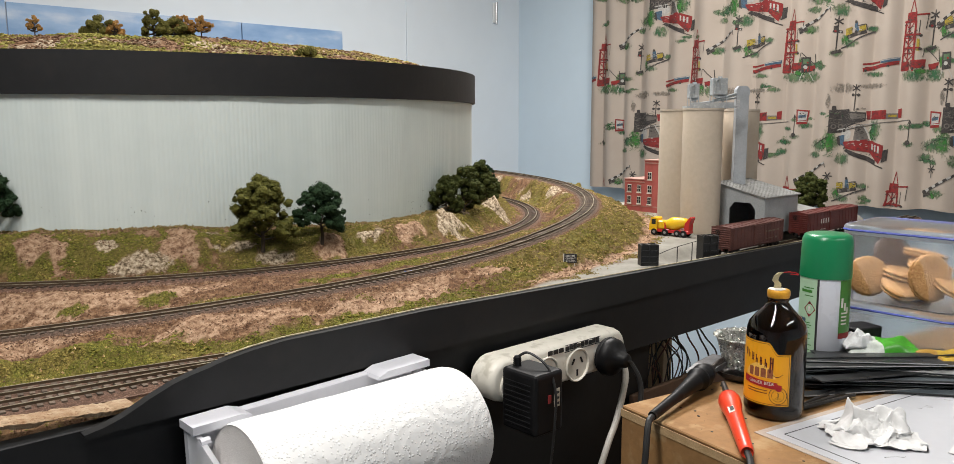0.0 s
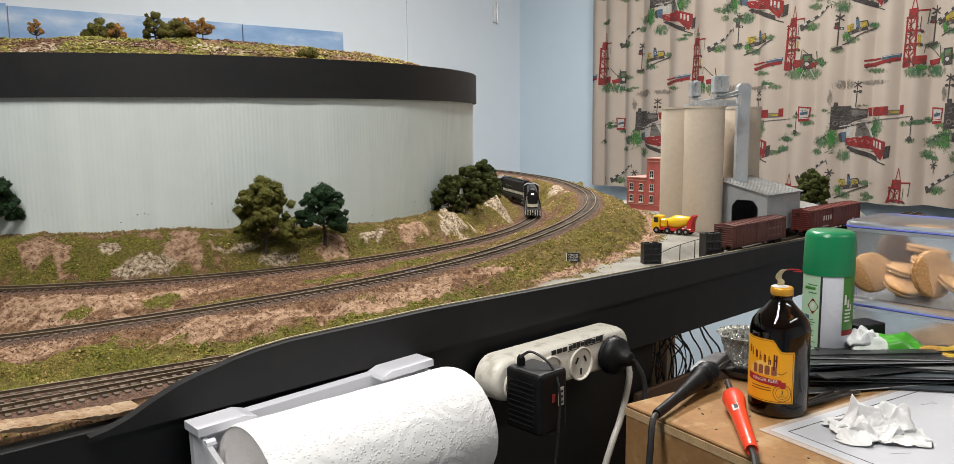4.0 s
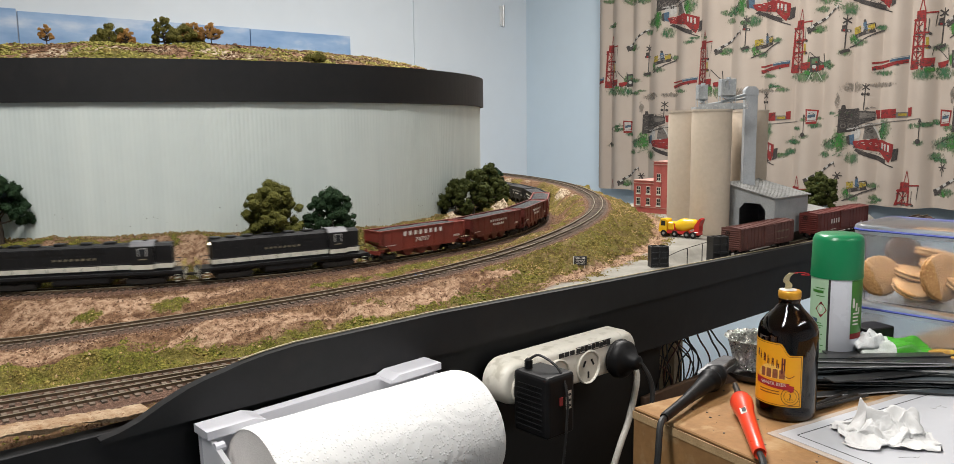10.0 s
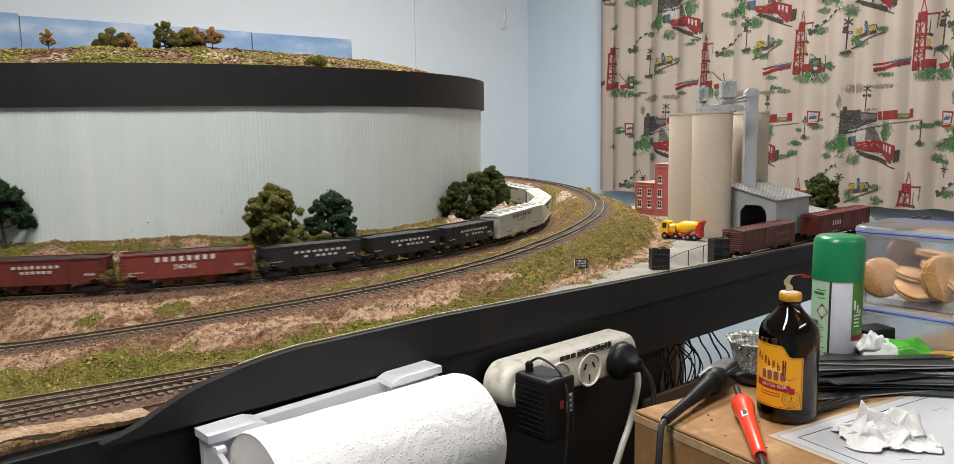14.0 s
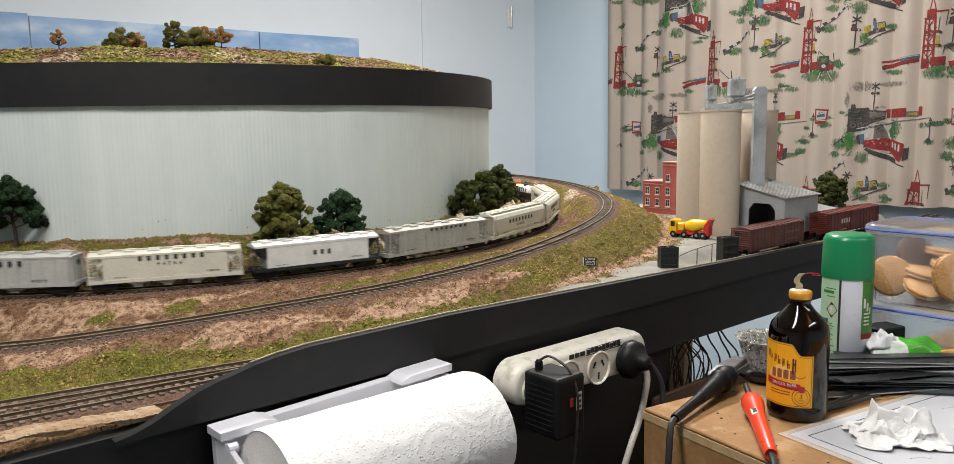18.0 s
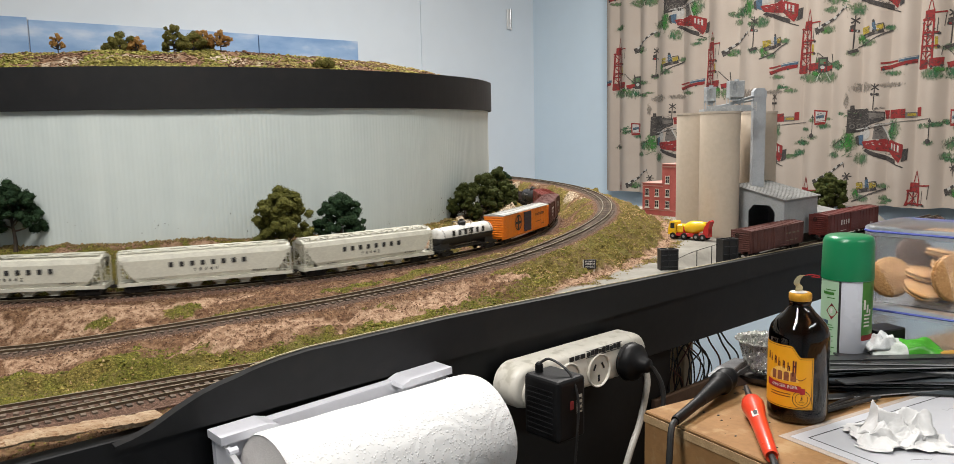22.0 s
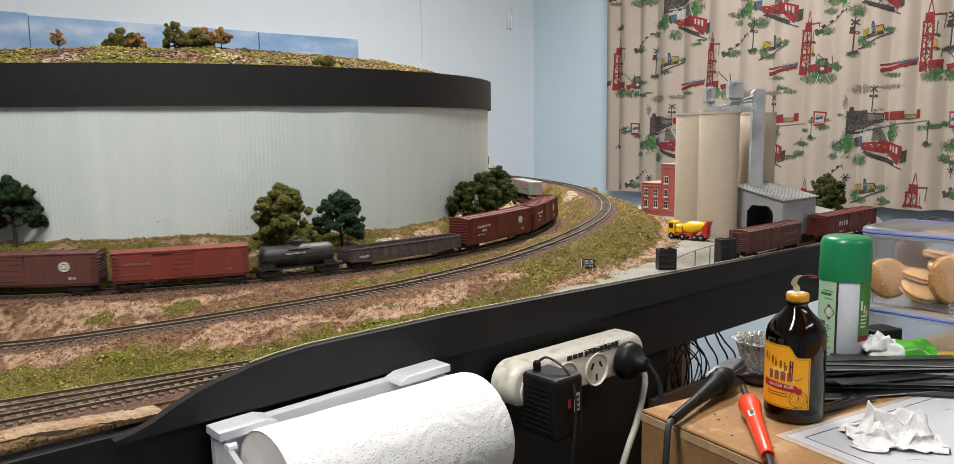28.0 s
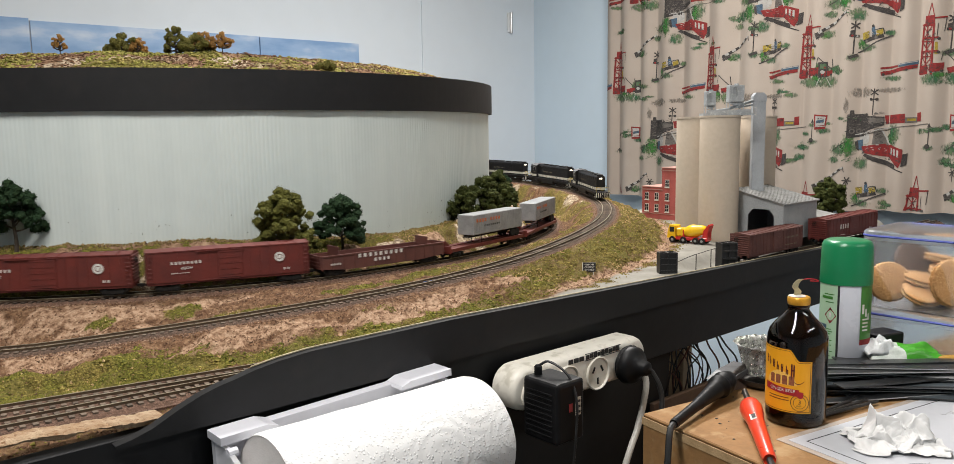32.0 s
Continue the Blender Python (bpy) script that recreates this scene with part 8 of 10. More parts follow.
def build_mixer():
    m = Matrix.Translation((1.218, 0.774, ZY - 0.0035)) @ pose(0, 0, 0, 0, 0, 99)
    t = thing("toy_mixer_truck", "yellow and red toy concrete mixer truck on the yard", "toy truck", m)
    yel = surf("toy_yellow", (0.85, 0.52, 0.02), (0.8, 0.48, 0.02), 30, 0.25, 0.0, mott=0.05)
    red = surf("toy_red", (0.55, 0.03, 0.03), (0.5, 0.028, 0.028), 30, 0.25, 0.0, mott=0.05)
    # x forward: rear at 0, front at 0.076
    bm = bm_new(); box(bm, 0.0, 0.072, -0.0095, 0.0095, 0.0055, 0.0115, 0.0008)
    part("chassis", bm, red, t)
    bm = bm_new(); prism(bm, [(0.060, 0.008), (0.060, 0.030), (0.062, 0.0315), (0.0715, 0.0315), (0.0750, 0.019), (0.0755, 0.008)], -0.011, 0.011)
    cab = part("cab", bm, yel, t)
    bm = bm_new()
    for s_ in (-1, 1):
        box(bm, 0.0625, 0.0705, s_ * 0.0111 - 0.0002, s_ * 0.0111 + 0.0002, 0.0195, 0.0285)
    prism(bm, [(0.0722, 0.0295), (0.0748, 0.0198), (0.0752, 0.0198), (0.0726, 0.0295)], -0.009, 0.009)
    part("window", bm, C_WINDOW, cab)
    bm = bm_new(); box(bm, 0.047, 0.059, -0.010, 0.010, 0.0115, 0.0265, 0.002)
    part("water_tank", bm, yel, t)
    bm = bm_new()
    lathe(bm, [(0, -0.022), (0.006, -0.022), (0.0085, -0.014), (0.0120, 0.002), (0.0118, 0.008), (0.0085, 0.018), (0.0050, 0.022), (0, 0.022)], 24, Matrix.Translation((0.0265, 0, 0.0225)) @ pose(0, 0, 0, 0, 100, 0))
    part("drum", bm, yel, t, "bright yellow mixer drum", smooth=True)
    bm = bm_new()
    prism(bm, [(0.0, 0.0115), (0.0, 0.022), (-0.004, 0.034), (-0.001, 0.036), (0.003, 0.030), (0.008, 0.024), (0.010, 0.0115)], -0.0085, 0.0085)
    box(bm, 0.044, 0.047, -0.008, 0.008, 0.0115, 0.023)
    part("chute_frame", bm, red, t)
    for x in (0.0095, 0.0215, 0.0445, 0.0655):
        for s_ in (-1, 1):
            bm = bm_new()
            mm = Matrix.Translation((x, s_ * 0.0100 - 0.0022, 0.0058)) @ pose(0, 0, 0, -90)
            lathe(bm, [(0.0026, 0), (0.0056, 0), (0.0059, 0.0008), (0.0059, 0.0036), (0.0056, 0.0044), (0.0026, 0.0044)], 20, mm)
            wh = part("wheel", bm, C_FRAME, t)
            bm = bm_new(); lathe(bm, [(0, 0.0004), (0.0027, 0.0004), (0.0027, 0.0040), (0.0012, 0.0044), (0, 0.0044)], 14, mm)
            part("hub", bm, C_SILVER, wh)


build_mixer()


def crate(x, y, z, w, d, h, rz, label):
    c = thing("black_crate", label, "crate", pose(x, y, z, 0, 0, rz), group="crates")
    bm = bm_new(); box(bm, -w / 2, w / 2, -d / 2, d / 2, 0, h * 0.06); box(bm, -w / 2, w / 2, d / 2 - 0.001, d / 2, 0, h)
    box(bm, -w / 2, w / 2, -d / 2 + 0.0015, -d / 2 + 0.0025, 0, h)
    part("back", bm, C_BLK, c)
    for k in range(3):
        xx = -w / 2 + k * w / 2
        bm = bm_new(); box(bm, xx - 0.0009, xx + 0.0009, -d / 2 - 0.0003, d / 2, 0, h)
        part("post", bm, C_BLK, c)
    for k in range(4):
        zz = h * (0.1 + 0.28 * k)
        bm = bm_new(); box(bm, -w / 2, w / 2, -d / 2 - 0.0006, -d / 2 + 0.0012, zz, zz + h * 0.07)
        part("slat", bm, C_BLK, c)
    bm = bm_new()
    for k in range(4):
        box(bm, w / 2, w / 2 + 0.0005, -d * 0.3, d * 0.3, h * (0.15 + 0.2 * k), h * (0.2 + 0.2 * k))
    part("stencil", bm, C_WHITE, c)


crate(0.938, 0.664, ZY - 0.004, 0.024, 0.016, 0.0300, -38, "black slatted crate standing on the yard edge")
crate(1.100, 0.668, ZY - 0.020, 0.026, 0.018, 0.0430, -25, "black slatted crate beside the siding")


def yard_cars():
    a = boxcar(0.186, C_BROWN, "weathered brown", H=0.0480, word=(0.30, 0.82, 0.030, 0.0028, 10, C_GOLD), ribs=True)
    a.matrix_basis = pose(1.236, 0.674, 1.1335)
    b = boxcar(0.228, C_TUSCAN, "maroon", H=0.0500, word=(-0.52, -0.16, 0.0265, 0.0085, 4, C_WHITE), ribs=True)
    b.matrix_basis = pose(1.522, 0.674, 1.1335)
    for c in (a, b):
        c["group"] = "parked cars"
        c["label"] = "brown model box car parked on the yard siding" if c is a else "maroon model box car parked on the yard siding"


yard_cars()


def build_sign():
    s = thing("name_board", "small black trackside board with white lettering", "sign", pose(0.838, 0.7235, ground_z(0.838, 0.7235) + 0.001, 0, 0, -42) @ Matrix.Diagonal((0.84, 0.84, 0.84, 1)))
    for x in (-0.007, 0.007):
        bm = bm_new(); box(bm, x - 0.0006, x + 0.0006, -0.0006, 0.0006, -0.002, 0.008)
        part("post", bm, OFFWHITE, s)
    bm = bm_new(); box(bm, -0.0105, 0.0105, -0.0016, 0.0006, 0.003, 0.0185, 0.0002)
    part("board", bm, C_BLK, s)
    bm = bm_new(); box(bm, -0.0118, -0.0106, -0.0014, 0.0006, 0.003, 0.0185)
    part("board_edge", bm, OFFWHITE, s)
    bars(s, -0.0082, 0.0082, 0.0140, 0.0026, 8, 0.0017, C_WHITE)
    text_part(s, "CEMENT", 0.0044, pose(0, -0.0018, 0.0094, 90), C_WHITE)
    text_part(s, "WORKS", 0.0044, pose(0, -0.0018, 0.0050, 90), C_WHITE)
    f = thing("yard_fence", "thin grey cable on low posts along the yard edge", "fence")
    bm = bm_new()
    sweep(bm, spline([(0.945, 0.668, 1.153), (1.0, 0.672, 1.160), (1.045, 0.674, 1.163), (1.085, 0.672, 1.166)], 5), 0.0005, 5)
    part("cable", bm, C_FRAME, f)
    for x in (0.965, 1.02, 1.06):
        bm = bm_new(); rod(bm, (x, 0.670, 1.138), (x, 0.670, 1.158 + (x - 0.965) * 0.08), 0.0007, 5)
        part("post", bm, C_FRAME, f)


build_sign()



def wall_specks():
    """Crumbs of foam that cling to the sheet above the bank."""
    g = random.Random(91)
    verts, faces = [], []
    for _ in range(110):
        a = radians(g.choice((g.gauss(-77, 5), g.gauss(-74, 4), g.uniform(-125, -66))))
        z = interp(math.degrees(a), WALLBASE_T, WALLBASE_Z) + abs(g.gauss(0, 0.018)) + 0.002
        s = 0.0003 + 0.0008 * g.random() ** 2
        c = Vector((CX + (RW - 0.0015) * math.cos(a), CY + (RW - 0.0015) * math.sin(a), z))
        t, n = Vector((-math.sin(a), math.cos(a), 0)), Vector((math.cos(a), math.sin(a), 0))
        o = len(verts)
        verts += [c + t * s, c + Vector((0, 0, s * g.uniform(0.5, 1.2))), c - t * s, c - Vector((0, 0, s)), c + n * s * 0.9]
        faces += [[o + i for i in f] for f in ((0, 1, 4), (1, 2, 4), (2, 3, 4), (3, 0, 4))]
    me = bpy.data.meshes.new("foam_crumbs")
    me.from_pydata(verts, [], faces)
    me.materials.append(RUBBLE_DARK)
    tagged(new("foam_crumbs", me), "tiny dark foam crumbs clinging to the grey sheet", "scenery", kind="stuff")


RUBBLE_DARK = island("dark_crumbs", [(0.06, 0.05, 0.02), (0.03, 0.03, 0.015), (0.10, 0.07, 0.04)])
wall_specks()
# ---------------------------------------------------------------- bench with box, bottle and clutter
ZB = 1.040
PLASTW = surf("white_plastic", (0.60, 0.605, 0.65), (0.56, 0.565, 0.61), 20, 0.35, 0.02, mott=0.05)
CREAMP = surf("cream_plastic", (0.76, 0.73, 0.65), (0.71, 0.68, 0.60), 25, 0.35, 0.02, mott=0.08, c3=(0.55, 0.52, 0.44))
BLKPL = surf("black_plastic", (0.006, 0.006, 0.0065), (0.009, 0.009, 0.010), 60, 0.46, 0.05, spec=0.22)
RUBBER = surf("black_rubber", (0.013, 0.013, 0.013), (0.02, 0.02, 0.02), 80, 0.5, 0.05)


def paper_towel_material():
    m = bpy.data.materials.new("paper_towel")
    m.use_nodes = True
    nt = m.node_tree
    b = nt.nodes["Principled BSDF"]
    b.inputs["Base Color"].default_value = (0.70, 0.70, 0.695, 1)
    b.inputs["Roughness"].default_value = 0.95
    b.inputs["Subsurface Weight"].default_value = 0.0
    tc = nt.nodes.new("ShaderNodeTexCoord")
    v = nt.nodes.new("ShaderNodeTexVoronoi")
    v.inputs["Scale"].default_value = 330
    nt.links.new(tc.outputs["Object"], v.inputs["Vector"])
    rg = nt.nodes.new("ShaderNodeTexVoronoi")
    rg.inputs["Scale"].default_value = 17
    nt.links.new(tc.outputs["Object"], rg.inputs["Vector"])
    dots = nt.nodes.new("ShaderNodeMapRange")
    dots.interpolation_type = "SMOOTHSTEP"
    dots.inputs["From Min"].default_value, dots.inputs["From Max"].default_value = 0.12, 0.42
    dots.inputs["To Min"].default_value, dots.inputs["To Max"].default_value = 1.0, 0.0
    nt.links.new(v.outputs["Distance"], dots.inputs["Value"])
    w = nt.nodes.new("ShaderNodeMath")
    w.operation = "MULTIPLY"
    w.inputs[1].default_value = 38.0
    nt.links.new(rg.outputs["Distance"], w.inputs[0])
    s = nt.nodes.new("ShaderNodeMath")
    s.operation = "SINE"
    nt.links.new(w.outputs[0], s.inputs[0])
    add = nt.nodes.new("ShaderNodeMath")
    add.operation = "MULTIPLY_ADD"
    add.inputs[1].default_value = 0.35
    nt.links.new(s.outputs[0], add.inputs[0])
    nt.links.new(dots.outputs["Result"], add.inputs[2])
    bp = nt.nodes.new("ShaderNodeBump")
    bp.inputs["Strength"].default_value, bp.inputs["Distance"].default_value = 0.5, 0.0010
    nt.links.new(add.outputs[0], bp.inputs["Height"])
    nt.links.new(bp.outputs["Normal"], b.inputs["Normal"])
    return m


TOWEL = paper_towel_material()


FROSTED = glassy("frosted_plastic", (0.90, 0.91, 0.94), 0.55, 1.3, trans=0.7)


def build_roll():
    h = thing("towel_holder", "white plastic paper towel holder fixed under the fascia", "towel holder", Matrix.Translation((0.489, 0.62, 1.110)) @ pose(0, 0, 0, 0, -1.6, 0) @ Matrix.Translation((-0.489, -0.62, -1.110)))
    bm = bm_new(); box(bm, 0.247, 0.487, 0.624, 0.6345, 0.985, 1.1085, 0.001)
    part("back_plate", bm, PLASTW, h)
    for x0, x1 in ((0.244, 0.286), (0.438, 0.489)):
        bm = bm_new()
        prism(bm, [(x0, 1.1055), (x0, 1.1125), (x1, 1.1125), (x1 + (0.010 if x0 < 0.3 else 0), 1.1090), (x1 + (0.012 if x0 < 0.3 else 0), 1.1060), (x1, 1.1055)] if x0 < 0.3 else
              [(x0 - 0.012, 1.1060), (x0 - 0.010, 1.1090), (x0, 1.1125), (x1, 1.1125), (x1, 1.1055), (x0, 1.1055)], 0.606, 0.6335)
        part("ledge", bm, PLASTW, h)
    for x in (0.249, 0.482):
        bm = bm_new()
        prism(bm, [(0.626, 1.103), (0.606, 1.103), (0.540, 1.075), (0.540, 1.050), (0.626, 0.985)], x - 0.0022, x + 0.0022, axis="x")
        part("side_arm", bm, FROSTED, h).visible_shadow = False
        bm = bm_new(); rod(bm, (x - 0.002, 0.601, 1.1000), (x + 0.006, 0.601, 1.1000), 0.004, 10)
        part("pivot", bm, PLASTW, h)
    r = thing("paper_towel_roll", "white embossed paper towel roll hanging in its holder", "paper towel")
    m = Matrix.Translation((0.2625, 0.5625, 1.0585)) @ pose(0, 0, 0, 0, 90, 0)
    bm = bm_new()
    n, rings = 96, 60
    vs = []
    for i in range(rings + 1):
        z = 0.222 * i / rings
        row = []
        for k in range(n):
            a = 2 * math.pi * k / n
            rad = 0.0565 + 0.0006 * noise.noise((math.cos(a) * 3, math.sin(a) * 3, z * 30)) - (0.0012 if i in (0, rings) else 0)
            row.append(bm.verts.new(m @ Vector((rad * math.cos(a), rad * math.sin(a), z))))
        vs.append(row)
    for p, q in zip(vs, vs[1:]):
        for k in range(n):
            bm.faces.new((p[k], p[(k + 1) % n], q[(k + 1) % n], q[k]))
    part("sheet", bm, TOWEL, r, smooth=True)
    bm = bm_new()
    for z in (0.0006, 0.2214):
        lathe(bm, [(0.021, z), (0.0555, z)], 64, m)
    lathe(bm, [(0.021, 0.0006), (0.021, 0.2214)], 32, m)
    # paler than the sheet: light scattered through the paper is put into the colour
    part("layered_end", bm, surf("paper_layers", (0.84, 0.80, 0.77), (0.80, 0.76, 0.73), 90, 0.95, 0.2), r)
    bm = bm_new(); rod(bm, (0.2512, 0.5625, 1.0585), (0.4870, 0.5625, 1.0585), 0.018, 24)
    part("spindle", bm, PLASTW, r)


build_roll()


def build_powerboard():
    p = thing("power_board", "cream four-socket power board fixed below the fascia", "power board")
    xa, xb, zc, hh = 0.5700, 0.8080, 1.0665, 0.0250
    rr = 0.0245

    def outline(inset):
        pts = []
        for cx, cz, a0 in ((xb - rr, zc + hh - rr, 0), (xa + rr, zc + hh - rr, 90), (xa + rr, zc - hh + rr, 180), (xb - rr, zc - hh + rr, 270)):
            for k in range(9):
                a = radians(a0 + k * 90 / 8)
                pts.append((cx + (rr - inset) * math.cos(a), cz + (rr - inset) * math.sin(a)))
        return pts
    bm = bm_new()
    layers = [(0.634, 0.0), (0.612, 0.0), (0.606, 0.0012), (0.6025, 0.0040), (0.6015, 0.0075)]
    rings = [[bm.verts.new((x, y, z)) for x, z in outline(i)] for y, i in layers]
    for a, b in zip(rings, rings[1:]):
        for k in range(len(a)):
            bm.faces.new((a[k], a[(k + 1) % len(a)], b[(k + 1) % len(b)], b[k]))
    bm.faces.new(rings[-1])
    bmesh.ops.recalc_face_normals(bm, faces=bm.faces)
    part("housing", bm, CREAMP, p, smooth=True)
    for k, x in enumerate((0.6040, 0.6580, 0.7120, 0.7665)):
        z = 1.0605
        m = Matrix.Translation((x, 0.6020, z)) @ pose(0, 0, 0, 90)
        bm = bm_new(); lathe(bm, [(0.0205, 0), (0.0205, 0.0022), (0.0195, 0.0030), (0.0184, 0.0022), (0.0181, 0.0006), (0, 0.0006)], 40, m)
        s = part("socket", bm, CREAMP, p)
        bm = bm_new()
        for ang, ox, oz in ((30, -0.0075, 0.0050), (-30, 0.0075, 0.0050), (0, 0.0, -0.0095)):
            box(bm, -0.0011, 0.0011, -0.0016, -0.0005, -0.0040, 0.0040, m=Matrix.Translation((x + ox, 0.6020, z + oz)) @ pose(0, 0, 0, 0, ang, 0))
        part("slot", bm, FLATBLACK, s)
    bm = bm_new()
    for i in range(3):
        box(bm, 0.6600 + 0.0095 * i, 0.6675 + 0.0095 * i, 0.6005, 0.6014, 1.0815, 1.0868)
    for i in range(9):
        box(bm, 0.6905 + 0.0070 * i, 0.6960 + 0.0070 * i, 0.6005, 0.6014, 1.0815 + 0.0006 * (i % 2), 1.0866 + 0.0008 * (i % 3))
    for z in (1.0800, 1.0878):
        box(bm, 0.6890, 0.7545, 0.6006, 0.6014, z, z + 0.0006)
    part("lettering", bm, C_PRINTB, p)
    # mains adapter on the first socket
    a = thing("mains_adapter", "black ribbed mains adapter plugged into the power board", "adapter", pose(0.004, 0.0, 0.010))
    bm = bm_new(); box(bm, 0.5800, 0.6240, 0.5480, 0.6005, 1.0080, 1.0765, 0.005, seg=3)
    part("case", bm, BLKPL, a)
    for k in range(9):
        z = 1.0160 + k * 0.0058
        bm = bm_new(); box(bm, 0.5792, 0.5803, 0.556, 0.594, z, z + 0.0022, 0.0004)
        part("rib", bm, BLKPL, a)
    bm = bm_new(); box(bm, 0.6085, 0.6165, 0.5472, 0.5480, 1.0370, 1.0570)
    part("rating_label", bm, surf("label_pale", (0.55, 0.50, 0.40), (0.45, 0.4, 0.33), 200, 0.6, 0.02), a, "small pale rating label")
    bm = bm_new()
    for i in range(3):
        box(bm, 0.6100, 0.6150, 0.5466, 0.5473, 1.0395 + 0.006 * i, 1.0420 + 0.006 * i)
    part("lettering", bm, C_PRINTB, a)
    bm = bm_new(); box(bm, 0.5985, 0.6030, 0.5472, 0.5480, 1.0430, 1.0520)
    part("red_mark", bm, surf("mark_red", (0.35, 0.03, 0.03), (0.25, 0.03, 0.03), 200, 0.5, 0.0), a)
    bm = bm_new()
    lathe(bm, [(0.0042, 0), (0.0038, 0.010), (0.0025, 0.012), (0, 0.012)], 12, pose(0.5945, 0.590, 1.0755))
    for i in range(4):
        lathe(bm, [(0.0046, 0.001 + 0.0024 * i), (0.0046, 0.0022 + 0.0024 * i)], 12, pose(0.5945, 0.590, 1.0755))
    part("strain_relief", bm, BLKPL, a)
    bm = bm_new()
    sweep(bm, spline([(0.5945, 0.590, 1.086), (0.600, 0.578, 1.092), (0.606, 0.556, 1.080), (0.6065, 0.5445, 1.055), (0.6045, 0.5435, 1.02), (0.603, 0.548, 0.97), (0.600, 0.56, 0.90), (0.60, 0.58, 0.80)], 8), 0.0015, 6)
    part("cord", bm, RUBBER, a)
    # round plug on the last socket
    g = thing("mains_plug", "round black mains plug with its lead in the power board", "plug")
    m = Matrix.Translation((0.7665, 0.6010, 1.0610)) @ pose(0, 0, 0, 90)
    bm = bm_new(); lathe(bm, [(0, 0), (0.0225, 0), (0.0235, 0.004), (0.0230, 0.013), (0.0195, 0.017), (0.0165, 0.018), (0.0105, 0.025), (0.0085, 0.032), (0.0070, 0.034), (0, 0.034)], 36, m)
    part("body", bm, BLKPL, g, smooth=True)
    bm = bm_new(); lathe(bm, [(0.0240, 0.003), (0.0245, 0.0045), (0.0240, 0.006)], 36, m)
    part("grip_ring", bm, BLKPL, g)
    bm = bm_new()
    sweep(bm, spline([(0.7665, 0.570, 1.0610), (0.7744, 0.5680, 1.0557), (0.7801, 0.5600, 1.0370), (0.7791, 0.5560, 1.0151), (0.7647, 0.5520, 0.9853), (0.7411, 0.5480, 0.9511), (0.715, 0.54, 0.80)], 8), 0.0032, 10)
    part("cord", bm, RUBBER, g)
    w = thing("power_lead", "white mains lead hanging from the power board", "cable")
    bm = bm_new()
    sweep(bm, spline([(0.803, 0.612, 1.060), (0.8121, 0.6050, 1.0295), (0.8023, 0.6000, 1.0062), (0.7828, 0.5960, 0.9718), (0.7541, 0.5920, 0.9331), (0.66, 0.59, 0.75)], 8), 0.0042, 10)
    part("cord", bm, surf("white_cord", (0.62, 0.60, 0.55), (0.55, 0.53, 0.48), 40, 0.4, 0.03), w)


build_powerboard()

CARD = surf("cardboard", (0.31, 0.165, 0.060), (0.245, 0.128, 0.047), 14, 0.8, 0.25, c3=(0.37, 0.235, 0.11), mott=0.3)
CARD_IN = surf("cardboard_edge", (0.50, 0.34, 0.18), (0.42, 0.28, 0.14), 60, 0.85, 0.2)
BOXM = Matrix.Translation((0.685, 0.515, 0.0)) @ pose(0, 0, 0, 0, 0, -10.5)    # x along the back edge, y away from the room's middle


def on_box(x, y, z=0.0, rz=0.0):
    return BOXM @ pose(x, y, ZB + z, 0, 0, rz)


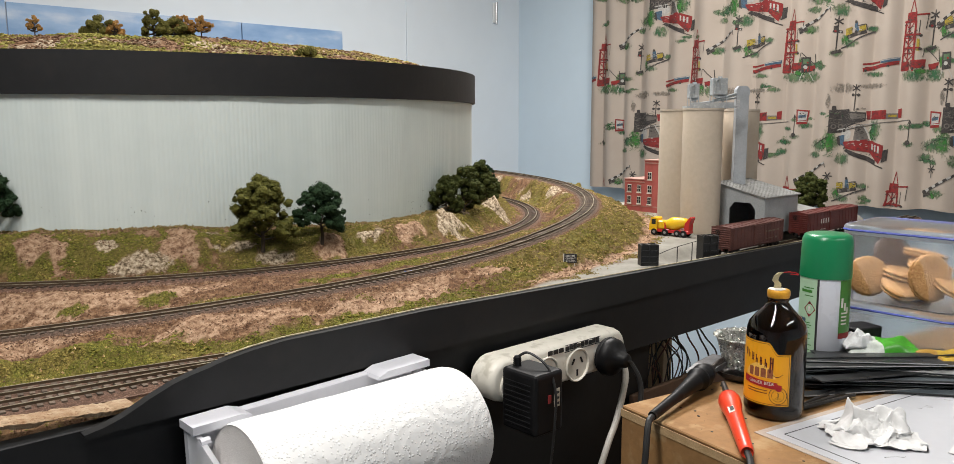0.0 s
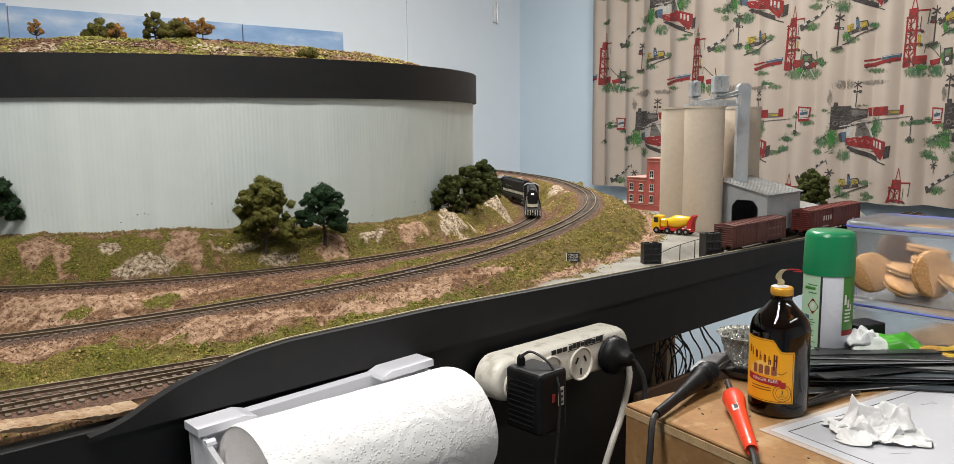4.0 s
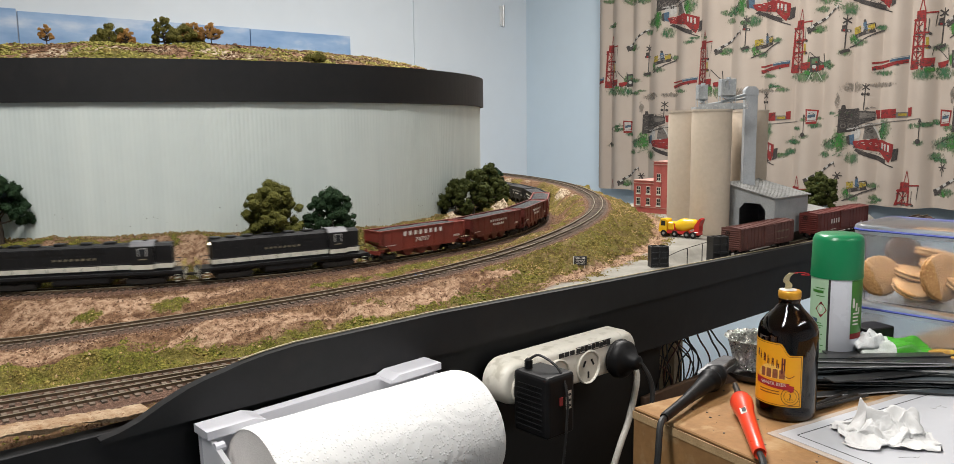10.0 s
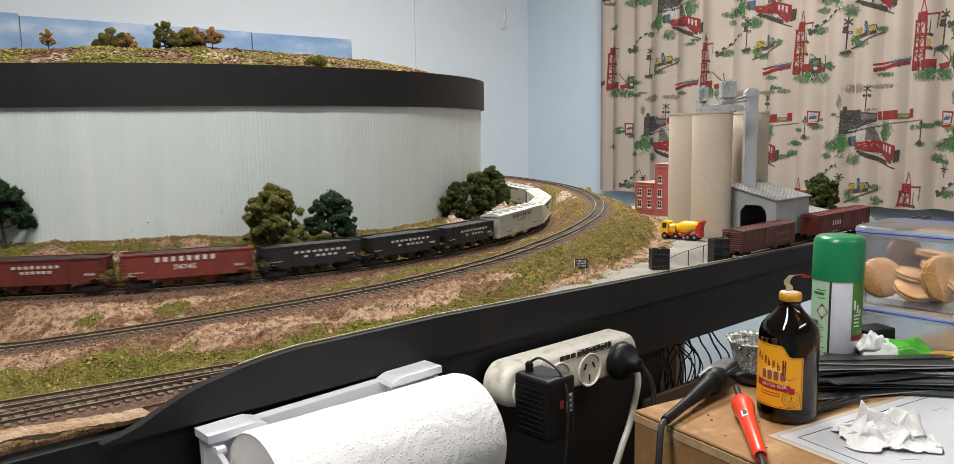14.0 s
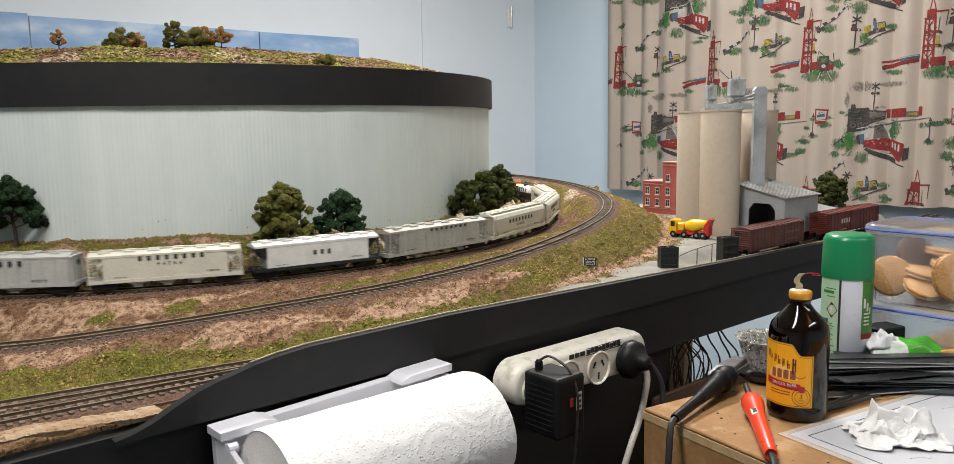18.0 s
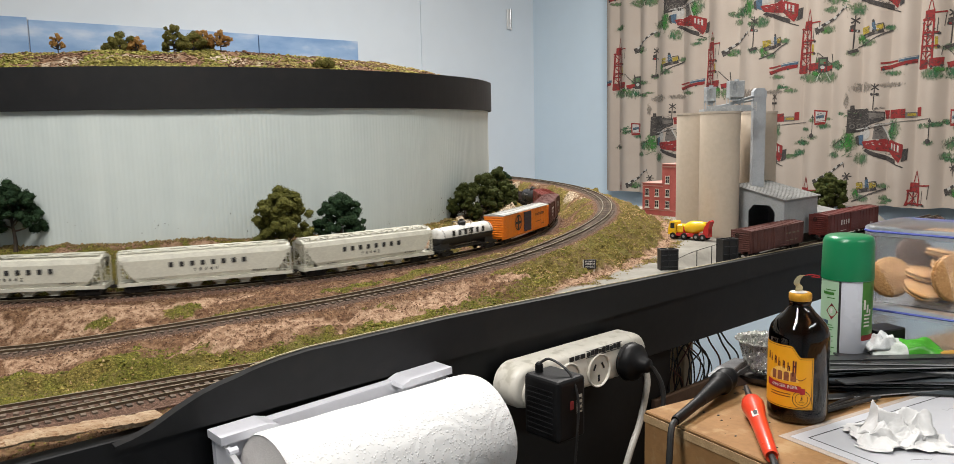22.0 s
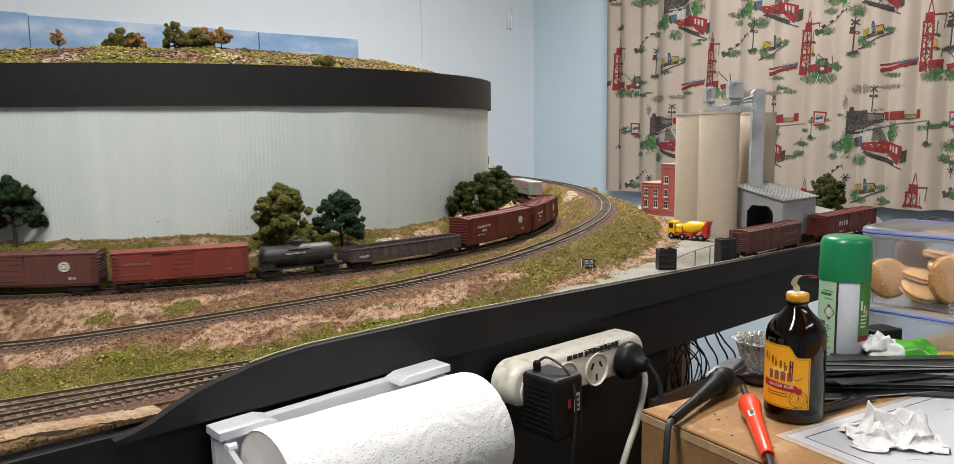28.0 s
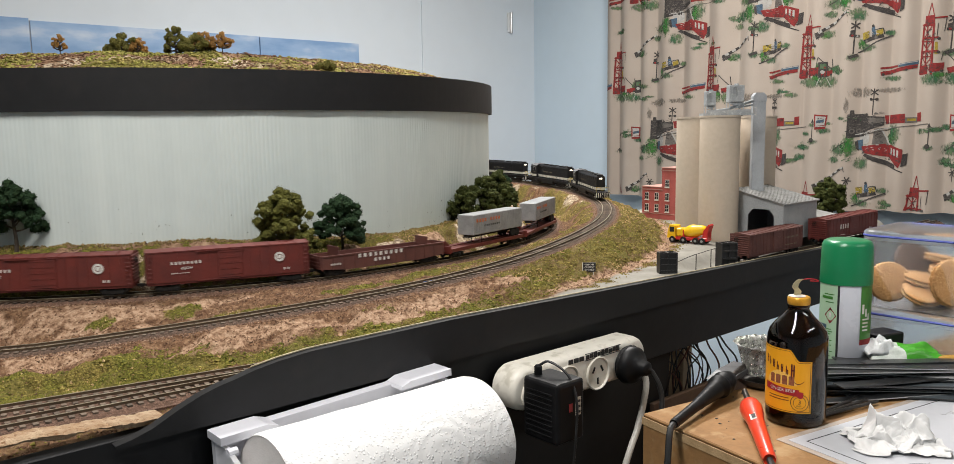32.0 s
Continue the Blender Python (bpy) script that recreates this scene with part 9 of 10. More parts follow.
def build_bench():
    t = thing("work_table", "plain dark work table carrying the cardboard box", "table")
    bm = bm_new(); box(bm, -0.06, 0.95, -0.75, 0.03, 0.715, 0.740, 0.003, BOXM)
    part("tabletop", bm, surf("table_dark", (0.10, 0.075, 0.055), (0.08, 0.06, 0.045), 20, 0.5, 0.05), t)
    for x in (0.0, 0.88):
        for y in (-0.69, -0.03):
            bm = bm_new(); box(bm, x - 0.02, x + 0.02, y - 0.02, y + 0.02, 0.0, 0.715, 0.002, BOXM)
            part("leg", bm, FLATBLACK, t)
    c = thing("cardboard_box", "large worn brown cardboard box with stained closed top", "box")
    bm = bm_new(); box(bm, 0.0, 0.80, -0.62, 0.0, 0.7405, ZB - 0.004, 0.004, BOXM, seg=2)
    part("carton", bm, CARD, c)
    for y0, y1 in ((-0.62, -0.3115), (-0.3085, 0.0)):
        bm = bm_new(); box(bm, 0.001, 0.799, y0 + 0.001, y1 - 0.001, ZB - 0.0038, ZB, 0.0012, BOXM)
        part("flap", bm, CARD, c)
    bm = bm_new(); box(bm, -0.0006, 0.0004, -0.62, -0.001, ZB - 0.012, ZB - 0.0035, 0.0, BOXM)
    part("worn_edge", bm, CARD_IN, c)
    bm = bm_new()
    g = random.Random(5)
    for _ in range(60):
        x, y, s = g.uniform(0.02, 0.20), g.uniform(-0.20, -0.01), 0.0004 + 0.0016 * g.random() ** 3
        lathe(bm, [(0, s * 0.5), (s * 0.7, s * 0.4), (s, 0)], 6, on_box(x, y, 0.0001, g.uniform(0, 90)), sx=g.uniform(0.6, 1.6))
    tagged(part("crumbs", bm, surf("burnt_bits", (0.03, 0.022, 0.016), (0.06, 0.045, 0.03), 200, 0.7, 0.2), c), kind="stuff")

    # added board: its dark brown stands in for the shaded gap behind the box
    pl = thing("plywood_panel", "plain brown board added under the layout to darken the gap", "panel")
    bm = bm_new(); box(bm, 0.90, 1.50, 0.655, 0.664, 0.0, 0.962, 0.001)
    part("sheet", bm, surf("gap_dark_brown", (0.10, 0.058, 0.034), (0.075, 0.042, 0.026), 14, 0.7, 0.15), pl)


build_bench()


def cyl_patch(bm, c, r, a0, a1, z0f, z1f, n=24, mi=0):
    """A patch bent round a bottle, angles in degrees; z0f and z1f give its lower and upper edge over 0..1."""
    prev = None
    for i in range(n + 1):
        u = i / n
        a = radians(a0 + (a1 - a0) * u)
        x, y = c[0] + r * math.cos(a), c[1] + r * math.sin(a)
        cur = [bm.verts.new((x, y, z0f(u))), bm.verts.new((x, y, z1f(u)))]
        if prev:
            bm.faces.new((prev[0], cur[0], cur[1], prev[1])).material_index = mi
        prev = cur


def bent_text(parent, body, size, c, r, a_mid, z, mat, squeeze=1.0):
    ob = text_part(parent, body, size, Matrix.Identity(4), mat, depth=0.0)
    for v in ob.data.vertices:
        a = radians(a_mid) + v.co.x * squeeze / r
        v.co = Vector((c[0] + r * math.cos(a), c[1] + r * math.sin(a), z + v.co.y))
    return ob


def build_bottle():
    c = (0.789, 0.390)
    b = thing("glass_bottle", "brown glass soft drink bottle with an orange label, opened", "bottle")
    glass = glassy("amber_glass", (0.10, 0.035, 0.008), 0.03, 1.5)
    R, H = 0.0335, 0.1425
    prof = [(0, 0.004), (R * 0.72, 0.003), (R * 0.86, 0.0), (R * 0.96, 0.0025), (R, 0.009), (R, 0.093), (R * 0.985, 0.0985), (R * 0.93, 0.1050), (R * 0.80, 0.1135), (R * 0.62, 0.1210), (R * 0.47, 0.1268),
            (R * 0.42, 0.1295), (R * 0.45, 0.1310), (R * 0.47, 0.1325), (R * 0.45, 0.134), (R * 0.42, 0.1350), (R * 0.42, H - 0.003), (R * 0.40, H - 0.0015), (R * 0.34, H - 0.001),
            (R * 0.33, 0.130), (R * 0.50, 0.1205), (R * 0.72, 0.1120), (R * 0.87, 0.1010), (R * 0.91, 0.093), (R * 0.91, 0.010), (R * 0.70, 0.007), (0, 0.008)]
    bm = bm_new(); lathe(bm, prof, 64, pose(c[0], c[1], ZB))
    part("glass_body", bm, glass, b, smooth=True)
    bm = bm_new(); lathe(bm, [(0, 0.0085), (R * 0.69, 0.0075), (R * 0.905, 0.0105), (R * 0.905, 0.080), (0, 0.080)], 48, pose(c[0], c[1], ZB))
    part("drink", bm, surf("dark_drink", (0.012, 0.005, 0.002), (0.015, 0.006, 0.002), 10, 0.1, 0.0, mott=0.0), b, smooth=False)
    face = math.degrees(math.atan2(-c[1], -c[0])) + 360          # towards the camera; angles grow to the picture's right
    a0, a1 = face - 112, face + 29
    orange = surf("label_orange", (0.86, 0.40, 0.012), (0.82, 0.37, 0.012), 20, 0.45, 0.0, mott=0.04)
    z0, z1 = ZB + 0.0185, ZB + 0.0890

    def top(u):
        return z1 - (0.0125 * sm(0.70, 0.84, u)) - 0.004 * (1 - u) * 0
    bm = bm_new(); cyl_patch(bm, c, R + 0.0003, a0, a1, lambda u: z0, top, 48)
    lab = part("label", bm, orange, b, "orange paper label", smooth=True)
    bm = bm_new()
    for dz in (0.0,):
        cyl_patch(bm, c, R + 0.0005, a0 + 2, a1 - 2, lambda u: z0 + 0.0012, lambda u: z0 + 0.0018, 40)
        cyl_patch(bm, c, R + 0.0005, a0 + 2, a1 - 2, lambda u: top(u) - 0.0018, lambda u: top(u) - 0.0012, 40)
        cyl_patch(bm, c, R + 0.0005, a1 - 3.2, a1 - 2.2, lambda u: z0 + 0.0012, lambda u: z1 - 0.0140, 2)
    part("label_border", bm, surf("label_brown", (0.16, 0.05, 0.01), (0.12, 0.04, 0.01), 50, 0.5, 0.0), lab)
    # brand lettering as plain upright bars along an arch, larger at its end
    bm = bm_new()
    for k in range(7):
        a = face - 66 + k * 9.4
        wd_ = (5.0, 3.4, 5.0, 4.2, 4.0, 4.6, 7.0)[k]
        zz = ZB + 0.0700 - 0.0018 * k
        h = (0.0085, 0.0088, 0.0090, 0.0092, 0.0092, 0.0094, 0.0140)[k]
        cyl_patch(bm, c, R + 0.0006, a, a + wd_ * 0.42, lambda u: zz - (0.004 if k == 6 else 0), lambda u: zz + h, 2)
        cyl_patch(bm, c, R + 0.0006, a + wd_ * 0.62, a + wd_, lambda u: zz, lambda u: zz + h * (0.55 if k % 2 else 0.95), 2)
        cyl_patch(bm, c, R + 0.0006, a, a + wd_, lambda u: zz + h * 0.45, lambda u: zz + h * 0.58, 3)
    cyl_patch(bm, c, R + 0.0006, face - 6, face + 15, lambda u: ZB + 0.0545 - 0.0035 * math.sin(u * 3.1), lambda u: ZB + 0.0552 - 0.0035 * math.sin(u * 3.1), 10)
    part("lettering", bm, surf("label_maroon", (0.10, 0.010, 0.012), (0.08, 0.008, 0.010), 50, 0.5, 0.0), lab)
    # kegs
    wood = surf("keg_brown", (0.22, 0.07, 0.03), (0.32, 0.12, 0.05), 300, 0.6, 0.0)
    pale = surf("label_light", (0.88, 0.55, 0.12), (0.86, 0.5, 0.1), 60, 0.5, 0.0)
    bm = bm_new()
    cyl_patch(bm, c, R + 0.0004, face - 62, face + 2, lambda u: ZB + 0.0490, lambda u: ZB + 0.0500 + 0.0145 * math.sin(math.pi * u) ** 0.6, 24)
    part("sun_disc", bm, pale, lab)
    for k in range(4):
        a = face - 52 + 13 * k
        bm = bm_new()
        cyl_patch(bm, c, R + 0.0006, a, a + 10, lambda u: ZB + 0.0495, lambda u: ZB + 0.0590 + 0.0008 * math.sin(math.pi * u), 6)
        part("keg", bm, wood, lab)
    red = surf("ribbon_red", (0.38, 0.015, 0.02), (0.33, 0.012, 0.018), 50, 0.5, 0.0, mott=0.05)
    bm = bm_new()
    cyl_patch(bm, c, R + 0.0007, face - 66, face + 6, lambda u: ZB + 0.0395 - 0.003 * (u - 0.3), lambda u: ZB + 0.0470 - 0.003 * (u - 0.3), 24)
    cyl_patch(bm, c, R + 0.0006, face + 4, face + 14, lambda u: ZB + 0.0352 + 0.002 * abs(u - 0.5), lambda u: ZB + 0.0432 - 0.001 * u, 8)
    part("ribbon", bm, red, lab, "red ribbon band")
    bent_text(lab, "GINGER BEER", 0.0052, c, R + 0.0010, face - 26, ZB + 0.0415, C_WHITE)
    bm = bm_new()
    for rr, w in ((0.0098, 0.0006), (0.0068, 0.0004)):
        for k in range(40):
            p0, p1 = 2 * math.pi * k / 40, 2 * math.pi * (k + 1) / 40
            vs = []
            for q, r_ in ((p0, rr), (p1, rr), (p1, rr - w), (p0, rr - w)):
                a = radians(face + 8) + r_ * math.cos(q) / R
                vs.append(bm.verts.new((c[0] + (R + 0.0006) * math.cos(a), c[1] + (R + 0.0006) * math.sin(a), ZB + 0.0305 + r_ * math.sin(q))))
            bm.faces.new(vs)
    part("badge", bm, C_PRINTB, lab)
    bent_text(lab, "3", 0.0072, c, R + 0.0007, face + 8, ZB + 0.0288, C_PRINTB)
    bent_text(lab, "DAYS", 0.0026, c, R + 0.0007, face + 8, ZB + 0.0262, C_PRINTB)
    bm = bm_new()
    for k in range(2):
        cyl_patch(bm, c, R + 0.0006, face - 55, face - 12, lambda u: ZB + 0.0345 - 0.003 * k, lambda u: ZB + 0.0354 - 0.003 * k, 10)
    part("small_print", bm, surf("label_brown"  , (0.16, 0.05, 0.01)), lab)
    # torn ring-pull cap
    cap = thing("ring_pull_cap", "torn gold and orange ring-pull cap on the bottle mouth", "bottle cap")
    bm = bm_new(); lathe(bm, [(R * 0.45, H - 0.0085), (R * 0.475, H - 0.006), (R * 0.47, H - 0.0012), (R * 0.42, H + 0.0002), (R * 0.2, H + 0.0006), (0, H + 0.0004)], 32, pose(c[0], c[1], ZB))
    part("cap_shell", bm, surf("cap_orange", (0.72, 0.36, 0.03), (0.62, 0.3, 0.03), 80, 0.35, 0.1, metal=0.3), cap, smooth=True)
    bm = bm_new(); lathe(bm, [(R * 0.36, H + 0.0007), (R * 0.2, H + 0.0012), (0, H + 0.0010)], 24, pose(c[0] - 0.002, c[1] + 0.002, ZB))
    part("liner", bm, OFFWHITE, cap)
    bm = bm_new()
    path = spline([(0.002, 0.004, H), (0.000, 0.002, H + 0.006), (-0.004, 0.004, H + 0.010), (-0.002, 0.003, H + 0.015), (0.002, -0.001, H + 0.019), (0.0065, -0.004, H + 0.0185)], 5)
    rt_ = Vector((0.738, -0.674, 0))
    prev = None
    for i, p in enumerate(path):
        wdt = 0.0052 - 0.0022 * (i / len(path))
        q = [Vector((c[0], c[1], ZB)) + p + rt_ * wdt * s for s in (-1, 1)]
        cur = [bm.verts.new(v) for v in (q[0], q[1], q[1] + Vector((0.0004, 0.0005, 0.0002)), q[0] + Vector((0.0004, 0.0005, 0.0002)))]
        if prev:
            for k in range(4):
                bm.faces.new((prev[k], cur[k], cur[(k + 1) % 4], prev[(k + 1) % 4]))
        prev = cur
    part("tear_strip", bm, surf("gold_foil", (0.62, 0.55, 0.34), (0.5, 0.44, 0.27), 90, 0.3, 0.2, metal=0.7), cap)
    bm = bm_new()
    sweep(bm, spline([Vector((c[0], c[1], ZB + H)) + Vector(p) for p in ((0.004, -0.002, 0.0185), (0.010, -0.008, 0.0195), (0.018, -0.015, 0.0185), (0.020, -0.018, 0.0165), (0.012, -0.010, 0.0172))], 5), 0.0006, 6)
    part("pull_ring", bm, red, cap, "thin red pull ring")
    for q in list(b.children_recursive) + list(cap.children_recursive):
        for v in q.data.vertices:
            k = 0.91 * (1 - 0.20 * sm(0.105, 0.126, v.co.z - ZB))
            v.co = Vector((0.787 + (v.co.x - c[0]) * k, 0.391 + (v.co.y - c[1]) * k, ZB + (v.co.z - ZB) * 0.945))


build_bottle()


def build_can():
    c = (0.988, 0.431)
    s = thing("spray_can", "green-capped aerosol can with a white and green label", "spray can")
    R, z0 = 0.0295, ZB
    bm = bm_new(); lathe(bm, [(0, 0.002), (R * 0.9, 0.0), (R, 0.0025), (R, 0.1180), (R * 0.97, 0.1210), (0, 0.1210)], 56, pose(c[0], c[1], z0))
    part("body", bm, surf("can_white", (0.66, 0.68, 0.74), (0.62, 0.64, 0.70), 20, 0.25, 0.0, mott=0.03), s, smooth=True)
    bm = bm_new(); lathe(bm, [(R + 0.0012, 0.1170), (R + 0.0013, 0.1210), (R + 0.0002, 0.1640), (R - 0.002, 0.1690), (R - 0.006, 0.1710), (0, 0.1712)], 56, pose(c[0], c[1], z0))
    part("cap", bm, surf("cap_green", (0.008, 0.20, 0.075), (0.008, 0.18, 0.068), 20, 0.3, 0.0, mott=0.04), s, "tall green plastic cap", smooth=True)
    face = math.degrees(math.atan2(-c[1], -c[0])) + 360
    bm = bm_new(); cyl_patch(bm, c, R + 0.0003, face - 80, face - 16, lambda u: z0 + 0.004, lambda u: z0 + 0.1170, 24)
    lab = part("label", bm, surf("label_mint", (0.42, 0.60, 0.42), (0.38, 0.56, 0.38), 30, 0.35, 0.0, mott=0.05), s, "pale green printed side")
    bm = bm_new(); cyl_patch(bm, c, R + 0.0004, face - 17, face - 12, lambda u: z0 + 0.004, lambda u: z0 + 0.1165, 4)
    part("dark_edge", bm, C_PRINTB, lab)
    green = surf("label_green", (0.05, 0.20, 0.03), (0.045, 0.18, 0.03), 30, 0.35, 0.0, mott=0.05)
    bm = bm_new(); cyl_patch(bm, c, R + 0.0004, face + 36, face + 85, lambda u: z0 + 0.050, lambda u: z0 + 0.1165, 16)
    part("front_label", bm, green, s, "green front label")
    bm = bm_new(); cyl_patch(bm, c, R + 0.0004, face + 36, face + 85, lambda u: z0 + 0.043, lambda u: z0 + 0.050, 16)
    part("front_band", bm, P_RED, s)
    bm = bm_new()
    for k in range(3):
        cyl_patch(bm, c, R + 0.0006, face + 40 + 9 * k, face + 46 + 9 * k, lambda u: z0 + 0.082 - 0.004 * k, lambda u: z0 + 0.094 - 0.006 * k, 6)
    for k in range(4):
        cyl_patch(bm, c, R + 0.0006, face + 42, face + 60, lambda u: z0 + 0.074 - 0.0045 * k, lambda u: z0 + 0.076 - 0.0045 * k, 6)
    part("front_print", bm, C_WHITE, s)
    bm = bm_new()
    for k in range(11):
        z = z0 + (0.104, 0.100, 0.094, 0.060, 0.057, 0.054, 0.046, 0.043, 0.040, 0.032, 0.026)[k]
        cyl_patch(bm, c, R + 0.0005, face - 52 + (k % 3) * 2, face - 24 - (k * 5) % 9, lambda u: z, lambda u: z + 0.0011, 8)
    cyl_patch(bm, c, R + 0.0005, face - 60, face - 28, lambda u: z0 + 0.0985, lambda u: z0 + 0.1020, 8)
    part("small_print", bm, green, lab)
    bm = bm_new()
    hz, ha = z0 + 0.0780, face - 33
    vs = [bm.verts.new((c[0] + (R + 0.0007) * math.cos(radians(ha + da)), c[1] + (R + 0.0007) * math.sin(radians(ha + da)), hz + dz)) for da, dz in ((-15, 0), (0, -0.0105), (15, 0), (0, 0.0105))]
    bm.faces.new(vs)
    part("hazard_mark", bm, P_RED, lab, "red hazard diamond")
    bm = bm_new(); cyl_patch(bm, c, R + 0.0009, ha - 3, ha + 3, lambda u: hz - 0.003 + 0.001 * u, lambda u: hz + 0.0045 * math.sin(math.pi * (0.2 + 0.6 * u)), 6)
    part("flame", bm, C_WHITE, lab)
    bm = bm_new(); cyl_patch(bm, c, R + 0.0006, face - 62, face - 42, lambda u: z0 + 0.0610, lambda u: z0 + 0.0660, 6)
    part("blue_mark", bm, P_BLUE, lab)


build_can()

CLEAR = glassy("clear_plastic", (0.82, 0.84, 0.86), 0.20, 1.30, trans=0.96)
SEAL = surf("blue_seal", (0.06, 0.09, 0.42), (0.08, 0.11, 0.46), 30, 0.4, 0.0)


def rounded(x0, x1, y0, y1, r, n=5):
    pts = []
    for cx, cy, a0 in ((x1 - r, y1 - r, 0), (x0 + r, y1 - r, 90), (x0 + r, y0 + r, 180), (x1 - r, y0 + r, 270)):
        for k in range(n + 1):
            a = radians(a0 + 90 * k / n)
            pts.append((cx + r * math.cos(a), cy + r * math.sin(a)))
    return pts


def tub(bm, x0, x1, y0, y1, z0, z1, taper, wall=0.0011):
    rings = []
    for z, i in ((z0, taper), (z1, 0.0), (z1, wall), (z0 + 0.0015, taper + wall)):
        rings.append([bm.verts.new((x, y, z)) for x, y in rounded(x0 + i, x1 - i, y0 + i, y1 - i, 0.016)])
    for a, b in zip(rings, rings[1:]):
        for k in range(len(a)):
            bm.faces.new((a[k], a[(k + 1) % len(a)], b[(k + 1) % len(b)], b[k]))
    bm.faces.new(rings[0][::-1])
    bm.faces.new(rings[-1])
    bmesh.ops.recalc_face_normals(bm, faces=bm.faces)


def container(z0, z1, label):
    x0, x1, y0, y1 = 1.062, 1.190, 0.300, 0.448
    c = thing("food_container", label, "container", group="stacked containers")
    bm = bm_new(); tub(bm, x0 + 0.004, x1 - 0.004, y0 + 0.004, y1 - 0.004, z0, z1 - 0.007, 0.006)
    t = part("tub", bm, CLEAR, c, smooth=False)
    t.visible_shadow = False
    bm = bm_new()
    rings = []
    for z, i in ((z1 - 0.014, -0.0005), (z1 - 0.0045, -0.001), (z1 - 0.002, 0.001), (z1 - 0.001, 0.008), (z1 - 0.003, 0.011), (z1 - 0.003, 0.03)):
        rings.append([bm.verts.new((x, y, z)) for x, y in rounded(x0 + i, x1 - i, y0 + i, y1 - i, 0.018)])
    for a, b in zip(rings, rings[1:]):
        for k in range(len(a)):
            bm.faces.new((a[k], a[(k + 1) % len(a)], b[(k + 1) % len(b)], b[k]))
    bm.faces.new(rings[-1])
    bmesh.ops.recalc_face_normals(bm, faces=bm.faces)
    lid = part("lid", bm, glassy("lid_plastic", (0.62, 0.63, 0.65), 0.28, 1.3, trans=0.92), c, "translucent clip lid", smooth=True)
    lid.visible_shadow = False
    bm = bm_new()
    pts = [Vector((x, y, z1 - 0.0085)) for x, y in rounded(x0 - 0.0006, x1 + 0.0006, y0 - 0.0006, y1 + 0.0006, 0.0185)]
    sweep(bm, pts + pts[:1], 0.0016, 6, caps=False)
    part("seal", bm, SEAL, lid, "blue rubber seal")
    return c


container(ZB, 1.1135, "clear plastic food container with blue seal, nearly empty")
container(1.1125, 1.2165, "clear plastic food container of biscuits with blue-sealed lid")

BISC = surf("biscuit", (0.42, 0.225, 0.085), (0.34, 0.170, 0.060), 70, 0.85, 0.5, c3=(0.50, 0.30, 0.125), dist=0.002, fine=350)
CHOC = surf("choc_biscuit", (0.06, 0.028, 0.018), (0.08, 0.04, 0.025), 90, 0.7, 0.3)


def biscuit(x, y, z, r, rx, ry, rz, mat=BISC, label="round sandwich biscuit with pale cream filling"):
    b = thing("biscuit", label, "biscuit", pose(x, y, z, rx, ry, rz), group="biscuits")
    for s in (-1, 1):
        bm = bm_new()
        lathe(bm, [(0, s * 0.0058), (r * 0.6, s * 0.0055), (r * 0.92, s * 0.0042), (r, s * 0.0025), (r * 0.96, s * 0.0010), (0, s * 0.0010)], 72)
        for v in bm.verts:
            v.co.z += 0.0007 * noise.noise(v.co * 260)
            if v.co.length > r * 0.9:
                k = 1 + 0.025 * math.cos(24 * math.atan2(v.co.y, v.co.x))
                v.co.x, v.co.y = v.co.x * k, v.co.y * k
        bmesh.ops.recalc_face_normals(bm, faces=bm.faces)
        part("wafer", bm, mat, b, smooth=True)
    bm = bm_new(); lathe(bm, [(0, -0.001), (r * 0.9, -0.001), (r * 0.92, 0), (r * 0.9, 0.001), (0, 0.001)], 24)
    part("filling", bm, surf("cream_fill", (0.62, 0.48, 0.26), (0.55, 0.4, 0.2), 60, 0.7, 0.1), b)


ZT = 1.1165
for args in ((1.0800, 0.4154, 1.1467, 0.0265, 72, 0, -52),
             (1.0830, 0.3417, 1.1540, 0.0300, 78, 0, -30),
             (1.0920, 0.3783, 1.1356, 0.0250, 28, 0, -40),
             (1.1080, 0.3880, 1.1515, 0.0245, 14, 6, -30),
             (1.1100, 0.3512, 1.1633, 0.0260, 12, -4, 0),
             (1.1250, 0.3627, 1.1760, 0.0265, 10, 6, 20),
             (1.1150, 0.4200, 1.1513, 0.0240, 20, 0, 0),
             (1.1000, 0.3221, 1.1427, 0.0260, 30, 0, 0),
             (1.1250, 0.3752, 1.1148, 0.0240, 5, 0, 0)):
    biscuit(*args)
biscuit(1.1280, 0.4009, 1.1687, 0.0290, 55, 10, -40, CHOC, "dark chocolate round biscuit")
biscuit(1.112, 0.375, ZT + 0.007, 0.0240, 4, 0, 0, CHOC, "dark chocolate round biscuit")


